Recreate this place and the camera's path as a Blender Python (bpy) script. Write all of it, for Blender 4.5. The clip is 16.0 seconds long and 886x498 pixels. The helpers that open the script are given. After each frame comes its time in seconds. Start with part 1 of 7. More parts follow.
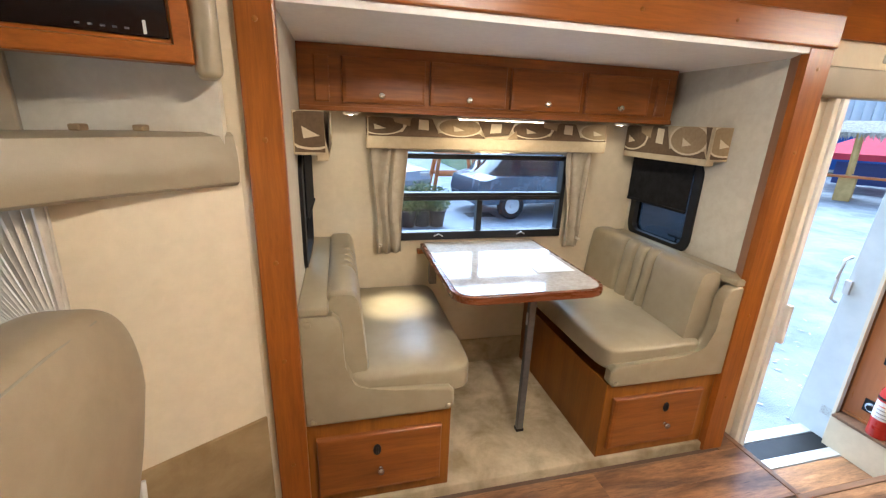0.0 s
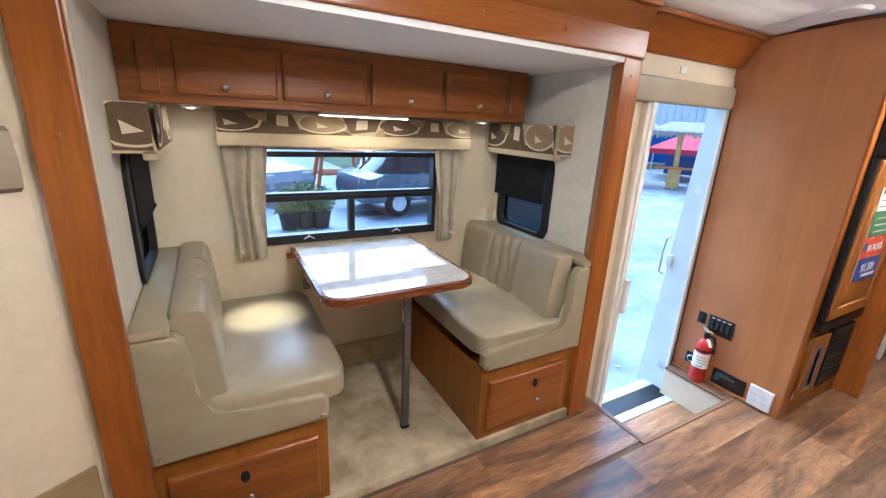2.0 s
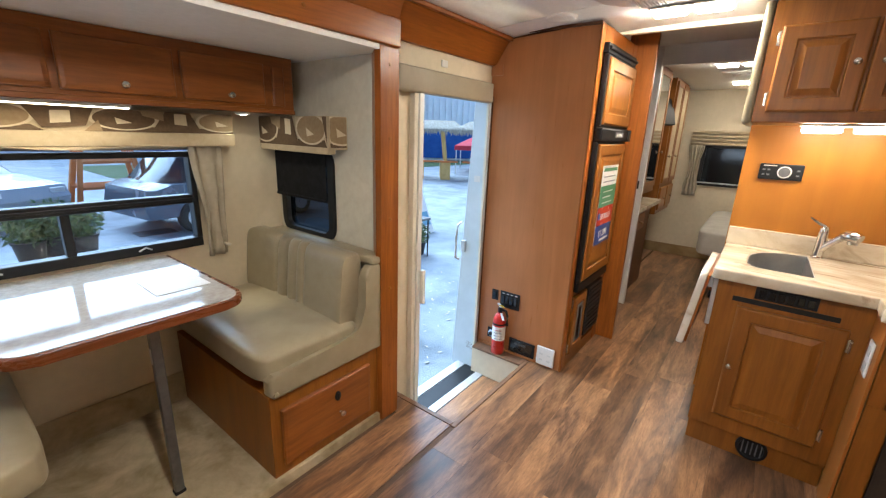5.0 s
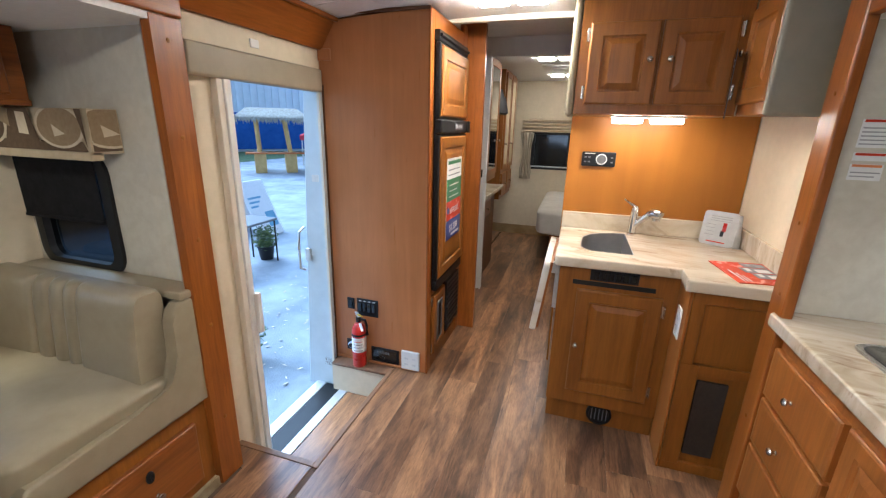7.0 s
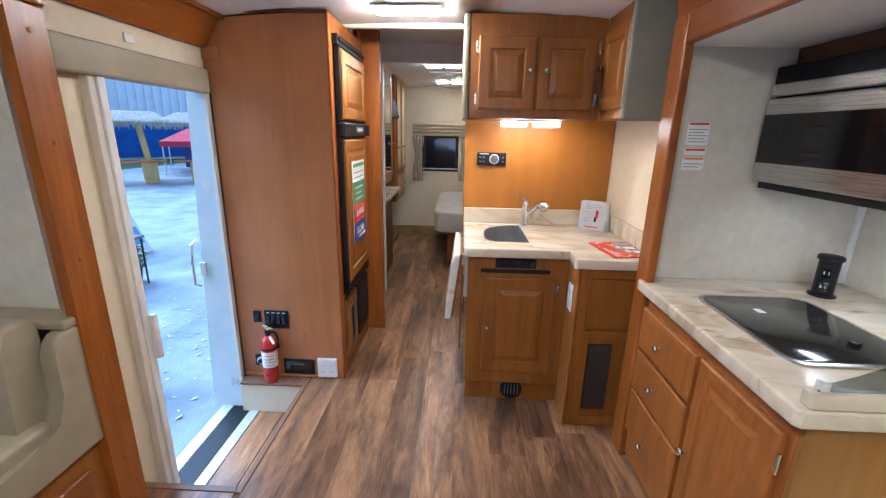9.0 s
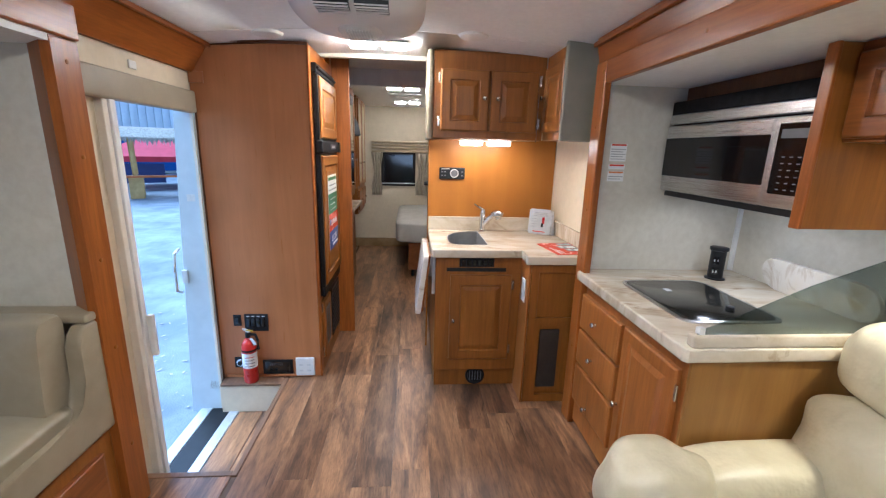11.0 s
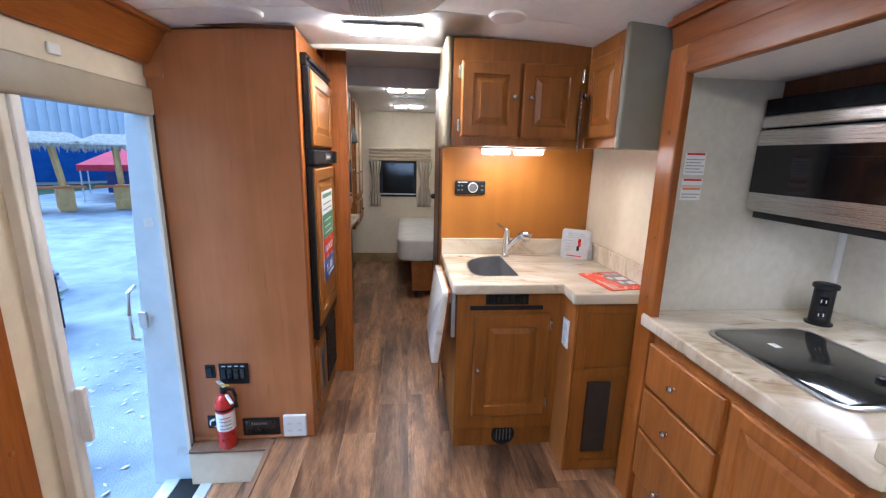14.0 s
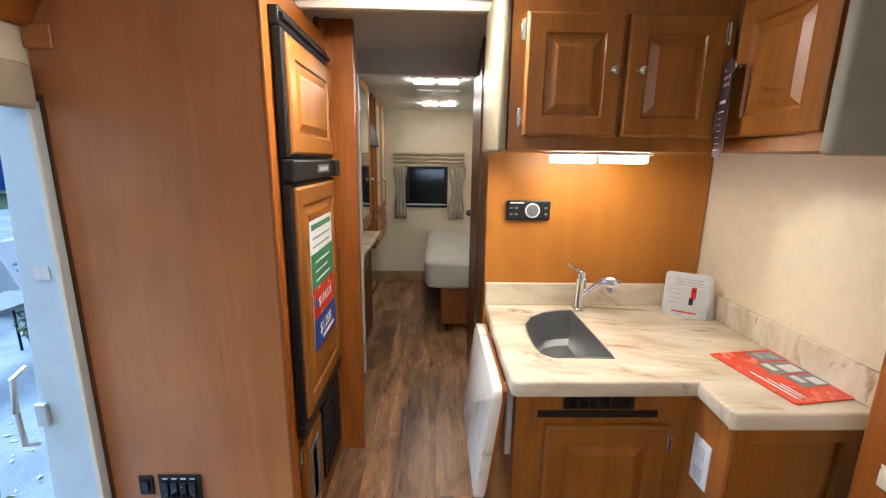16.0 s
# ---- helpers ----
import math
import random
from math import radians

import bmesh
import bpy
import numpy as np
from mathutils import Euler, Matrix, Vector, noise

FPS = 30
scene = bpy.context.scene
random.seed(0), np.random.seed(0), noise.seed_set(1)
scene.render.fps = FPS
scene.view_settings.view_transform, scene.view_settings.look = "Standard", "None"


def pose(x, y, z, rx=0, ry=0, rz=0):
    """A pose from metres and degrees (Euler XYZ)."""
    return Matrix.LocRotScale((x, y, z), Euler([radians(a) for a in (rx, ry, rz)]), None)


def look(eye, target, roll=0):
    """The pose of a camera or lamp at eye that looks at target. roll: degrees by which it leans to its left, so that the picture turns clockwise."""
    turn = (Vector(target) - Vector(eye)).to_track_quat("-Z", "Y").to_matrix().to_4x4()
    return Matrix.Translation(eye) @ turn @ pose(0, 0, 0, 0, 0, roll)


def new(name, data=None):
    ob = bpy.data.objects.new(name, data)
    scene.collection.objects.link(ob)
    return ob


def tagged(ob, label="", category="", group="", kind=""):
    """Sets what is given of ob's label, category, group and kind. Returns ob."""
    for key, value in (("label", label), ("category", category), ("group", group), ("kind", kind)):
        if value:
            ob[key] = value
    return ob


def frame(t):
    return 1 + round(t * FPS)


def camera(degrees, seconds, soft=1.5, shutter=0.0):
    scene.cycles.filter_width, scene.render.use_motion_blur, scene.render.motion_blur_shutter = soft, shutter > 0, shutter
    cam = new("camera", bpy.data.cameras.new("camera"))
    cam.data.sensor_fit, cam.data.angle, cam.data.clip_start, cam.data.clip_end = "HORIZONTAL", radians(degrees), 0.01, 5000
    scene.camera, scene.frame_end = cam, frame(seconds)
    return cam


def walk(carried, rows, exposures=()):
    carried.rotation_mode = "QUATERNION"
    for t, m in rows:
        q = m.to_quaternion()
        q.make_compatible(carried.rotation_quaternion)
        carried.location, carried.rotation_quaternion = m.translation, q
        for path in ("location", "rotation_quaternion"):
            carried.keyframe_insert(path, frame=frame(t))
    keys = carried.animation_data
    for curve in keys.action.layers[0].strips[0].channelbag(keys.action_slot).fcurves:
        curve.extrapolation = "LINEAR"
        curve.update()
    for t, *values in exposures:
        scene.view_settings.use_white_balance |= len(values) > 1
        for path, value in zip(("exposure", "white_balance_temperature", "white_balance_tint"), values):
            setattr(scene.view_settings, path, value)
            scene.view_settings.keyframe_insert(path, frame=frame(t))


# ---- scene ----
cam = camera(94.0, 16.0, 1.25)
PATH = [
    (0, (0.418, 0.801, 1.487), (0.886, 2.654, 0.897), 2.2),
    (0.5, (0.453, 0.792, 1.487), (1.047, 2.611, 0.907), 2.4),
    (1, (0.467, 0.796, 1.488), (1.192, 2.568, 0.909), 2.7),
    (1.5, (0.496, 0.789, 1.486), (1.327, 2.514, 0.91), 2.7),
    (2, (0.522, 0.786, 1.486), (1.461, 2.455, 0.908), 2.8),
    (2.5, (0.547, 0.775, 1.476), (1.597, 2.38, 0.907), 2.7),
    (3, (0.585, 0.76, 1.47), (1.742, 2.29, 0.905), 2.5),
    (3.2, (0.613, 0.756, 1.478), (1.802, 2.259, 0.907), 2.7),
    (5.3, (0.833, 0.75, 1.448), (2.422, 1.835, 0.903), 2.0),
    (5.5, (0.863, 0.747, 1.457), (2.485, 1.778, 0.903), 2.0),
    (6, (0.94, 0.715, 1.475), (2.633, 1.618, 0.91), 1.8),
    (6.5, (0.992, 0.754, 1.473), (2.763, 1.493, 0.908), 1.8),
    (7, (1.027, 0.799, 1.48), (2.855, 1.374, 0.908), 1.4),
    (7.5, (1.049, 0.866, 1.477), (2.921, 1.273, 0.903), 1.3),
    (8, (1.052, 0.892, 1.466), (2.95, 1.165, 0.897), 1.1),
    (8.5, (1.019, 0.882, 1.467), (2.932, 1.04, 0.905), 1.1),
    (9, (0.927, 0.884, 1.471), (2.851, 0.954, 0.929), 1.2),
    (9.5, (0.811, 0.892, 1.471), (2.742, 0.897, 0.95), 1.2),
    (10, (0.745, 0.895, 1.476), (2.678, 0.841, 0.968), 1.3),
    (12.5, (0.502, 1.101, 1.475), (2.446, 0.876, 1.061), 1.8),
    (13, (0.619, 1.101, 1.468), (2.564, 0.888, 1.053), 1.7),
    (13.5, (0.904, 1.086, 1.484), (2.85, 0.883, 1.067), 1.5),
    (14, (1.119, 1.072, 1.493), (3.063, 0.889, 1.057), 1.3),
    (14.5, (1.407, 1.097, 1.487), (3.35, 0.934, 1.041), 1.1),
    (15, (1.645, 1.117, 1.496), (3.588, 0.983, 1.042), 0.8),
    (15.5, (1.794, 1.103, 1.501), (3.741, 1.009, 1.054), 0.8),
    (16, (1.889, 1.07, 1.519), (3.842, 1.027, 1.093), 0.8),
]
EXPOSURES = [(0, 1.46, 6200, 14), (1.5, 1.44, 5600, 13), (3.2, 1.36, 5300, 12), (5.3, 1.02, 6150, 10), (8, 0.92, 5250, 12), (12.5, 0.95, 5150, 13), (14, 0.94, 5100, 14), (15, 0.90, 5450, 12), (16, 0.87, 5650, 10)]
walk(cam, [(t, look(eye, target, roll)) for t, eye, target, roll in PATH], EXPOSURES)

# ---- world, sun and exposure ----
world = bpy.data.worlds.new("sky_world")
scene.world = world
world.use_nodes = True
wn = world.node_tree.nodes
sky = wn.new("ShaderNodeTexSky")
sky.sky_type = "NISHITA"
sky.sun_disc = False
sky.sun_elevation = radians(46)
sky.sun_rotation = radians(8)
wn["Background"].inputs[1].default_value = 0.15
world.node_tree.links.new(sky.outputs[0], wn["Background"].inputs[0])
sun = new("sun", bpy.data.lights.new("sun", "SUN"))
sun.data.energy, sun.data.angle, sun.data.color = 5.0, radians(70), (0.53, 0.77, 1.0)
sun.matrix_world = look((0, 0, 0), (-0.11, -0.68, -0.72))


# ---- materials ----
def srgb(h):
    v = [int(h[i:i + 2], 16) / 255 for i in (0, 2, 4)]
    return tuple(c / 12.92 if c <= 0.04045 else ((c + 0.055) / 1.055) ** 2.4 for c in v) + (1.0,)


def base_mat(name, rough=0.5, metal=0.0, spec=0.5):
    m = bpy.data.materials.new(name)
    m.use_nodes = True
    b = m.node_tree.nodes["Principled BSDF"]
    b.inputs["Roughness"].default_value = rough
    b.inputs["Metallic"].default_value = metal
    b.inputs["Specular IOR Level"].default_value = spec
    return m, m.node_tree.nodes, m.node_tree.links, b


def coords(n, l, scale=(1, 1, 1), rot=(0, 0, 0)):
    tc, mp = n.new("ShaderNodeTexCoord"), n.new("ShaderNodeMapping")
    mp.inputs["Scale"].default_value = scale
    mp.inputs["Rotation"].default_value = rot
    l.new(tc.outputs["Object"], mp.inputs["Vector"])
    return mp.outputs["Vector"]


def noise_tex(n, l, vec, scale, detail=4.0, rough=0.55, dist=0.0):
    t = n.new("ShaderNodeTexNoise")
    t.inputs["Scale"].default_value, t.inputs["Detail"].default_value = scale, detail
    t.inputs["Roughness"].default_value, t.inputs["Distortion"].default_value = rough, dist
    l.new(vec, t.inputs["Vector"])
    return t.outputs["Fac"]


def ramp(n, l, fac, stops):
    r = n.new("ShaderNodeValToRGB")
    e = r.color_ramp.elements
    e[0].position, e[0].color = stops[0]
    e[1].position, e[1].color = stops[-1]
    for p, c in stops[1:-1]:
        e.new(p).color = c
    l.new(fac, r.inputs["Fac"])
    return r.outputs["Color"]


def mixc(n, l, fac, a, b, mode="MIX"):
    m = n.new("ShaderNodeMix")
    m.data_type, m.blend_type = "RGBA", mode
    sock = [i for i in m.inputs if i.type == "RGBA"]
    for src, dst in ((fac, m.inputs[0]), (a, sock[0]), (b, sock[1])):
        if isinstance(src, (int, float, tuple)):
            dst.default_value = src
        else:
            l.new(src, dst)
    return [o for o in m.outputs if o.type == "RGBA"][0]


def add_bump(n, l, b, fac, strength, dist=0.002):
    u = n.new("ShaderNodeBump")
    u.inputs["Strength"].default_value, u.inputs["Distance"].default_value = strength, dist
    l.new(fac, u.inputs["Height"])
    l.new(u.outputs["Normal"], b.inputs["Normal"])


def rough_var(n, l, b, fac, lo, hi):
    r = n.new("ShaderNodeMapRange")
    r.inputs["To Min"].default_value, r.inputs["To Max"].default_value = lo, hi
    l.new(fac, r.inputs["Value"])
    l.new(r.outputs["Result"], b.inputs["Roughness"])


def wood(name, dark, light, axis="z", rough=0.32, fine=1.0, streak=0.35):
    """Stained cabinet wood: long soft grain along one axis, faint cathedral figure and pores."""
    m, n, l, b = base_mat(name, rough, 0.0, 0.38)
    s = {"x": (0.7, 9, 9), "y": (9, 0.7, 9), "z": (9, 9, 0.7)}[axis]
    v = coords(n, l, s)
    big = noise_tex(n, l, v, 0.9 * fine, 3, 0.5, 1.2)
    grain = noise_tex(n, l, v, 7.0 * fine, 6, 0.7, 0.4)
    blotch = noise_tex(n, l, coords(n, l), 3.0, 2)
    c = ramp(n, l, big, [(0.3, dark), (0.7, light)])
    g = ramp(n, l, grain, [(0.35, (1 - streak, 1 - streak, 1 - streak, 1)), (0.62, (1, 1, 1, 1))])
    c = mixc(n, l, 0.8, c, g, "MULTIPLY")
    bl = ramp(n, l, blotch, [(0.3, (0.86, 0.84, 0.82, 1)), (0.7, (1.08, 1.07, 1.05, 1))])
    c = mixc(n, l, 0.8, c, bl, "MULTIPLY")
    l.new(c, b.inputs["Base Color"])
    rough_var(n, l, b, grain, rough - 0.06, rough + 0.1)
    add_bump(n, l, b, grain, 0.08, 0.001)
    return m


def mottled(name, a, c, scale=6.0, rough=0.6, bump=0.15, bscale=300.0, metal=0.0, bdist=0.0008, spec=0.5, blot=0.1):
    """Plain surface with soft blotches, a fine second grain and relief."""
    m, n, l, b = base_mat(name, rough, metal, spec)
    v = coords(n, l)
    f1 = noise_tex(n, l, v, scale, 5, 0.6, 0.3)
    f2 = noise_tex(n, l, v, bscale, 2)
    f3 = noise_tex(n, l, v, scale * 0.2, 2)
    col = ramp(n, l, f1, [(0.34, a), (0.66, c)])
    fine = ramp(n, l, f3, [(0.3, (1 - blot, 1 - blot, 1 - blot, 1)), (0.7, (1, 1, 1, 1))])
    col = mixc(n, l, 1.0, col, fine, "MULTIPLY")
    l.new(col, b.inputs["Base Color"])
    rough_var(n, l, b, f1, max(0.02, rough - 0.06), min(1, rough + 0.08))
    if bump:
        add_bump(n, l, b, f2, bump, bdist)
    return m


def lit(name, colour, strength):
    m, n, l, b = base_mat(name, 0.4)
    b.inputs["Base Color"].default_value = (0.9, 0.9, 0.9, 1)
    b.inputs["Emission Color"].default_value = colour
    b.inputs["Emission Strength"].default_value = strength
    return m


def clear_glass(name, tint, rough=0.0, mixing=0.9):
    m, n, l, b = base_mat(name)
    tr, gl = n.new("ShaderNodeBsdfTransparent"), n.new("ShaderNodeBsdfGlossy")
    tr.inputs[0].default_value = tint
    gl.inputs["Roughness"].default_value = 0.02
    mx = n.new("ShaderNodeMixShader")
    mx.inputs[0].default_value = 0.05
    l.new(tr.outputs[0], mx.inputs[1])
    l.new(gl.outputs[0], mx.inputs[2])
    l.new(mx.outputs[0], n["Material Output"].inputs[0])
    return m


def rgb(r, g, b):
    return (r, g, b, 1.0)


M = {}
M["trim"] = wood("trim_wood", rgb(0.265, 0.075, 0.011), rgb(0.365, 0.113, 0.017), "z", 0.3)
M["trim_x"] = wood("trim_wood_long", rgb(0.265, 0.075, 0.011), rgb(0.365, 0.113, 0.017), "x", 0.3)
M["cab"] = wood("cabinet_wood", rgb(0.24, 0.082, 0.011), rgb(0.33, 0.121, 0.017), "z", 0.36, 1.0, 0.26)
M["cab_x"] = wood("cabinet_wood_long", rgb(0.22, 0.066, 0.013), rgb(0.31, 0.102, 0.02), "x", 0.33)
M["panel"] = wood("cabinet_side_wood", rgb(0.395, 0.157, 0.056), rgb(0.47, 0.192, 0.072), "z", 0.28, 0.8, 0.09)
M["splash"] = wood("backsplash_wood", rgb(0.36, 0.128, 0.012), rgb(0.43, 0.16, 0.016), "z", 0.42, 0.6, 0.06)
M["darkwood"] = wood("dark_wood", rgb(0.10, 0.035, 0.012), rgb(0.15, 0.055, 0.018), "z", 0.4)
M["wall"] = mottled("wall_vinyl", rgb(0.655, 0.56, 0.405), rgb(0.70, 0.60, 0.44), 24, 0.6, 0.4, 200, blot=0.06)
M["wall_slide"] = mottled("slide_wall_vinyl", rgb(0.57, 0.52, 0.42), rgb(0.63, 0.585, 0.485), 26, 0.6, 0.25, 260)
M["ceil"] = mottled("ceiling_vinyl", rgb(0.82, 0.815, 0.80), rgb(0.87, 0.865, 0.85), 40, 0.55, 0.12, 300, blot=0.04)
M["white"] = mottled("white_plastic", rgb(0.72, 0.71, 0.68), rgb(0.78, 0.77, 0.74), 8, 0.38, 0.03, 200, blot=0.04)
M["cream"] = mottled("cream_enamel", rgb(0.66, 0.60, 0.49), rgb(0.72, 0.66, 0.55), 8, 0.45, 0.03, 200, blot=0.05)
M["carpet"] = mottled("carpet", rgb(0.42, 0.325, 0.19), rgb(0.76, 0.63, 0.43), 6, 0.95, 1.0, 420, bdist=0.006, spec=0.1, blot=0.25)
M["carpet_wall"] = mottled("carpet_wall", rgb(0.36, 0.235, 0.11), rgb(0.52, 0.37, 0.195), 5, 0.95, 1.0, 420, bdist=0.005, spec=0.1, blot=0.25)
M["vinyl"] = mottled("seat_vinyl", rgb(0.30, 0.25, 0.165), rgb(0.345, 0.292, 0.20), 10, 0.35, 0.3, 350)
M["vinyl_d"] = mottled("padded_vinyl", rgb(0.29, 0.24, 0.165), rgb(0.33, 0.275, 0.19), 10, 0.5, 0.3, 350)
M["seat_beige"] = mottled("cab_seat_vinyl", rgb(0.27, 0.21, 0.135), rgb(0.32, 0.25, 0.165), 10, 0.45, 0.3, 350)
M["taupe"] = mottled("taupe_vinyl", rgb(0.22, 0.205, 0.155), rgb(0.25, 0.23, 0.175), 10, 0.55, 0.3, 350)
M["leather"] = mottled("cream_leather", rgb(0.58, 0.50, 0.33), rgb(0.65, 0.57, 0.39), 12, 0.36, 0.45, 26, bdist=0.008)
M["seam"] = mottled("seam_thread", rgb(0.26, 0.23, 0.175), rgb(0.29, 0.26, 0.2), 60, 0.7, 0, 10)
M["black"] = mottled("black_plastic", rgb(0.008, 0.008, 0.009), rgb(0.014, 0.014, 0.015), 20, 0.42, 0.05, 250, spec=0.3)
M["blackgloss"] = mottled("black_glass", rgb(0.006, 0.006, 0.007), rgb(0.009, 0.009, 0.01), 20, 0.06, 0, 250)
M["hobglass"] = mottled("smoked_hob_glass", rgb(0.022, 0.021, 0.018), rgb(0.032, 0.03, 0.026), 6, 0.10, 0, 250, spec=0.8)
M["blind"] = mottled("black_blind", rgb(0.010, 0.010, 0.011), rgb(0.018, 0.018, 0.02), 30, 0.85, 0.4, 500, spec=0.15)
M["grey"] = mottled("grey_plastic", rgb(0.12, 0.12, 0.125), rgb(0.16, 0.16, 0.165), 20, 0.45, 0.05, 250)
M["label"] = mottled("pale_print", rgb(0.62, 0.62, 0.6), rgb(0.7, 0.7, 0.68), 40, 0.6, 0, 10)
M["paper"] = mottled("paper", rgb(0.74, 0.73, 0.72), rgb(0.8, 0.79, 0.78), 30, 0.5, 0.05, 100, blot=0.03)
M["ink"] = mottled("ink_grey", rgb(0.16, 0.16, 0.17), rgb(0.2, 0.2, 0.21), 60, 0.6, 0, 10)
M["red"] = mottled("red_paint", rgb(0.50, 0.018, 0.012), rgb(0.58, 0.024, 0.016), 20, 0.28, 0, 10)
M["redprint"] = mottled("red_print", rgb(0.62, 0.055, 0.022), rgb(0.68, 0.07, 0.03), 20, 0.25, 0, 10)
M["green"] = mottled("green_print", rgb(0.045, 0.20, 0.09), rgb(0.06, 0.24, 0.11), 20, 0.4, 0, 10)
M["blue"] = mottled("blue_print", rgb(0.02, 0.05, 0.24), rgb(0.03, 0.07, 0.28), 20, 0.4, 0, 10)
M["chrome"] = mottled("chrome", rgb(0.72, 0.72, 0.73), rgb(0.8, 0.8, 0.81), 30, 0.12, 0, 10, metal=1.0)
M["nickel"] = mottled("satin_nickel", rgb(0.6, 0.57, 0.52), rgb(0.68, 0.65, 0.6), 30, 0.24, 0, 10, metal=1.0)
M["alu"] = mottled("aluminium", rgb(0.62, 0.63, 0.64), rgb(0.7, 0.71, 0.72), 30, 0.4, 0.05, 200, metal=0.6)
M["pole"] = mottled("grey_metal", rgb(0.14, 0.14, 0.145), rgb(0.18, 0.18, 0.185), 30, 0.35, 0, 200, metal=0.7)
M["cloth"] = mottled("curtain_cloth", rgb(0.40, 0.345, 0.26), rgb(0.47, 0.41, 0.32), 20, 0.85, 0.6, 600, spec=0.15)
M["cloth_light"] = mottled("valance_cloth", rgb(0.50, 0.40, 0.26), rgb(0.56, 0.46, 0.31), 30, 0.85, 0.6, 600, spec=0.15)
M["motif"] = mottled("motif_brown", rgb(0.115, 0.075, 0.045), rgb(0.15, 0.10, 0.06), 60, 0.85, 0.6, 600, spec=0.15)
M["motif_cream"] = mottled("motif_cream", rgb(0.62, 0.52, 0.36), rgb(0.68, 0.58, 0.42), 60, 0.85, 0.6, 600, spec=0.15)
M["motif_tan"] = mottled("motif_tan", rgb(0.30, 0.21, 0.12), rgb(0.34, 0.25, 0.15), 60, 0.85, 0.6, 600, spec=0.15)
M["leaflet"] = mottled("silver_paper", rgb(0.50, 0.50, 0.50), rgb(0.58, 0.58, 0.58), 30, 0.4, 0.05, 100, blot=0.05)
M["print_mid"] = mottled("mid_grey_print", rgb(0.27, 0.27, 0.28), rgb(0.32, 0.32, 0.33), 60, 0.6, 0, 10)
M["bowl"] = mottled("satin_sink_steel", rgb(0.36, 0.36, 0.36), rgb(0.42, 0.42, 0.42), 18, 0.42, 0.1, 300, metal=1.0)
# Cabinet wood again, lightened for the door daylight on the galley fronts.
M["galley"] = wood("galley_wood_daylit", rgb(0.33, 0.108, 0.02), rgb(0.44, 0.158, 0.031), "z", 0.36)
# White door enamel, darkened and blued in the base colour for skylight.
M["door_skylit"] = mottled("door_enamel_skylit", rgb(0.50, 0.575, 0.62), rgb(0.56, 0.635, 0.68), 8, 0.35, 0.03, 200, blot=0.05)
M["bedding"] = mottled("bed_linen", rgb(0.46, 0.43, 0.38), rgb(0.52, 0.49, 0.44), 8, 0.9, 0.5, 500, spec=0.1)
M["glow_soft"] = lit("strip_diffuser", rgb(1.0, 0.86, 0.6), 7.0)
M["lens"] = lit("puck_lens", rgb(1.0, 0.93, 0.72), 30.0)
M["clock"] = lit("green_display", rgb(0.5, 0.9, 0.8), 0.6)
M["glass"] = clear_glass("window_glass", rgb(0.86, 0.9, 0.94))
M["glass_dark"] = clear_glass("tinted_glass", rgb(0.03, 0.038, 0.046))
M["smoke"] = clear_glass("smoked_glass", rgb(0.50, 0.55, 0.54))


def brushed(name):
    m, n, l, b = base_mat(name, 0.3, 1.0)
    f = noise_tex(n, l, coords(n, l, (1.0, 90, 420)), 6, 3)
    l.new(ramp(n, l, f, [(0.3, rgb(0.57, 0.56, 0.54)), (0.7, rgb(0.63, 0.62, 0.60))]), b.inputs["Base Color"])
    rough_var(n, l, b, f, 0.25, 0.30)
    return m


M["steel"] = brushed("brushed_steel")


def solid_surface(name, base, vein):
    """Cream counter sheet with long soft brown veins."""
    m, n, l, b = base_mat(name, 0.22)
    v = coords(n, l, (1.2, 1.0, 1.2), (0, 0, radians(-78)))
    v2 = n.new("ShaderNodeMapping")
    v2.inputs["Scale"].default_value = (0.8, 2.5, 1.0)
    l.new(v, v2.inputs["Vector"])
    f = noise_tex(n, l, v2.outputs[0], 2.6, 6, 0.62, 1.1)
    f2 = noise_tex(n, l, v2.outputs[0], 5.5, 5, 0.6, 0.8)
    c = ramp(n, l, f, [(0.30, rgb(0.43, 0.33, 0.22)), (0.46, base), (0.68, rgb(0.70, 0.62, 0.50))])
    k = ramp(n, l, f2, [(0.575, (0, 0, 0, 1)), (0.70, (0.85, 0.85, 0.85, 1))])
    c = mixc(n, l, k, c, vein)
    l.new(c, b.inputs["Base Color"])
    return m


M["counter"] = solid_surface("solid_surface", rgb(0.57, 0.475, 0.345), rgb(0.27, 0.17, 0.095))
M["counter_w"] = solid_surface("solid_surface_white", rgb(0.70, 0.66, 0.60), rgb(0.46, 0.37, 0.27))


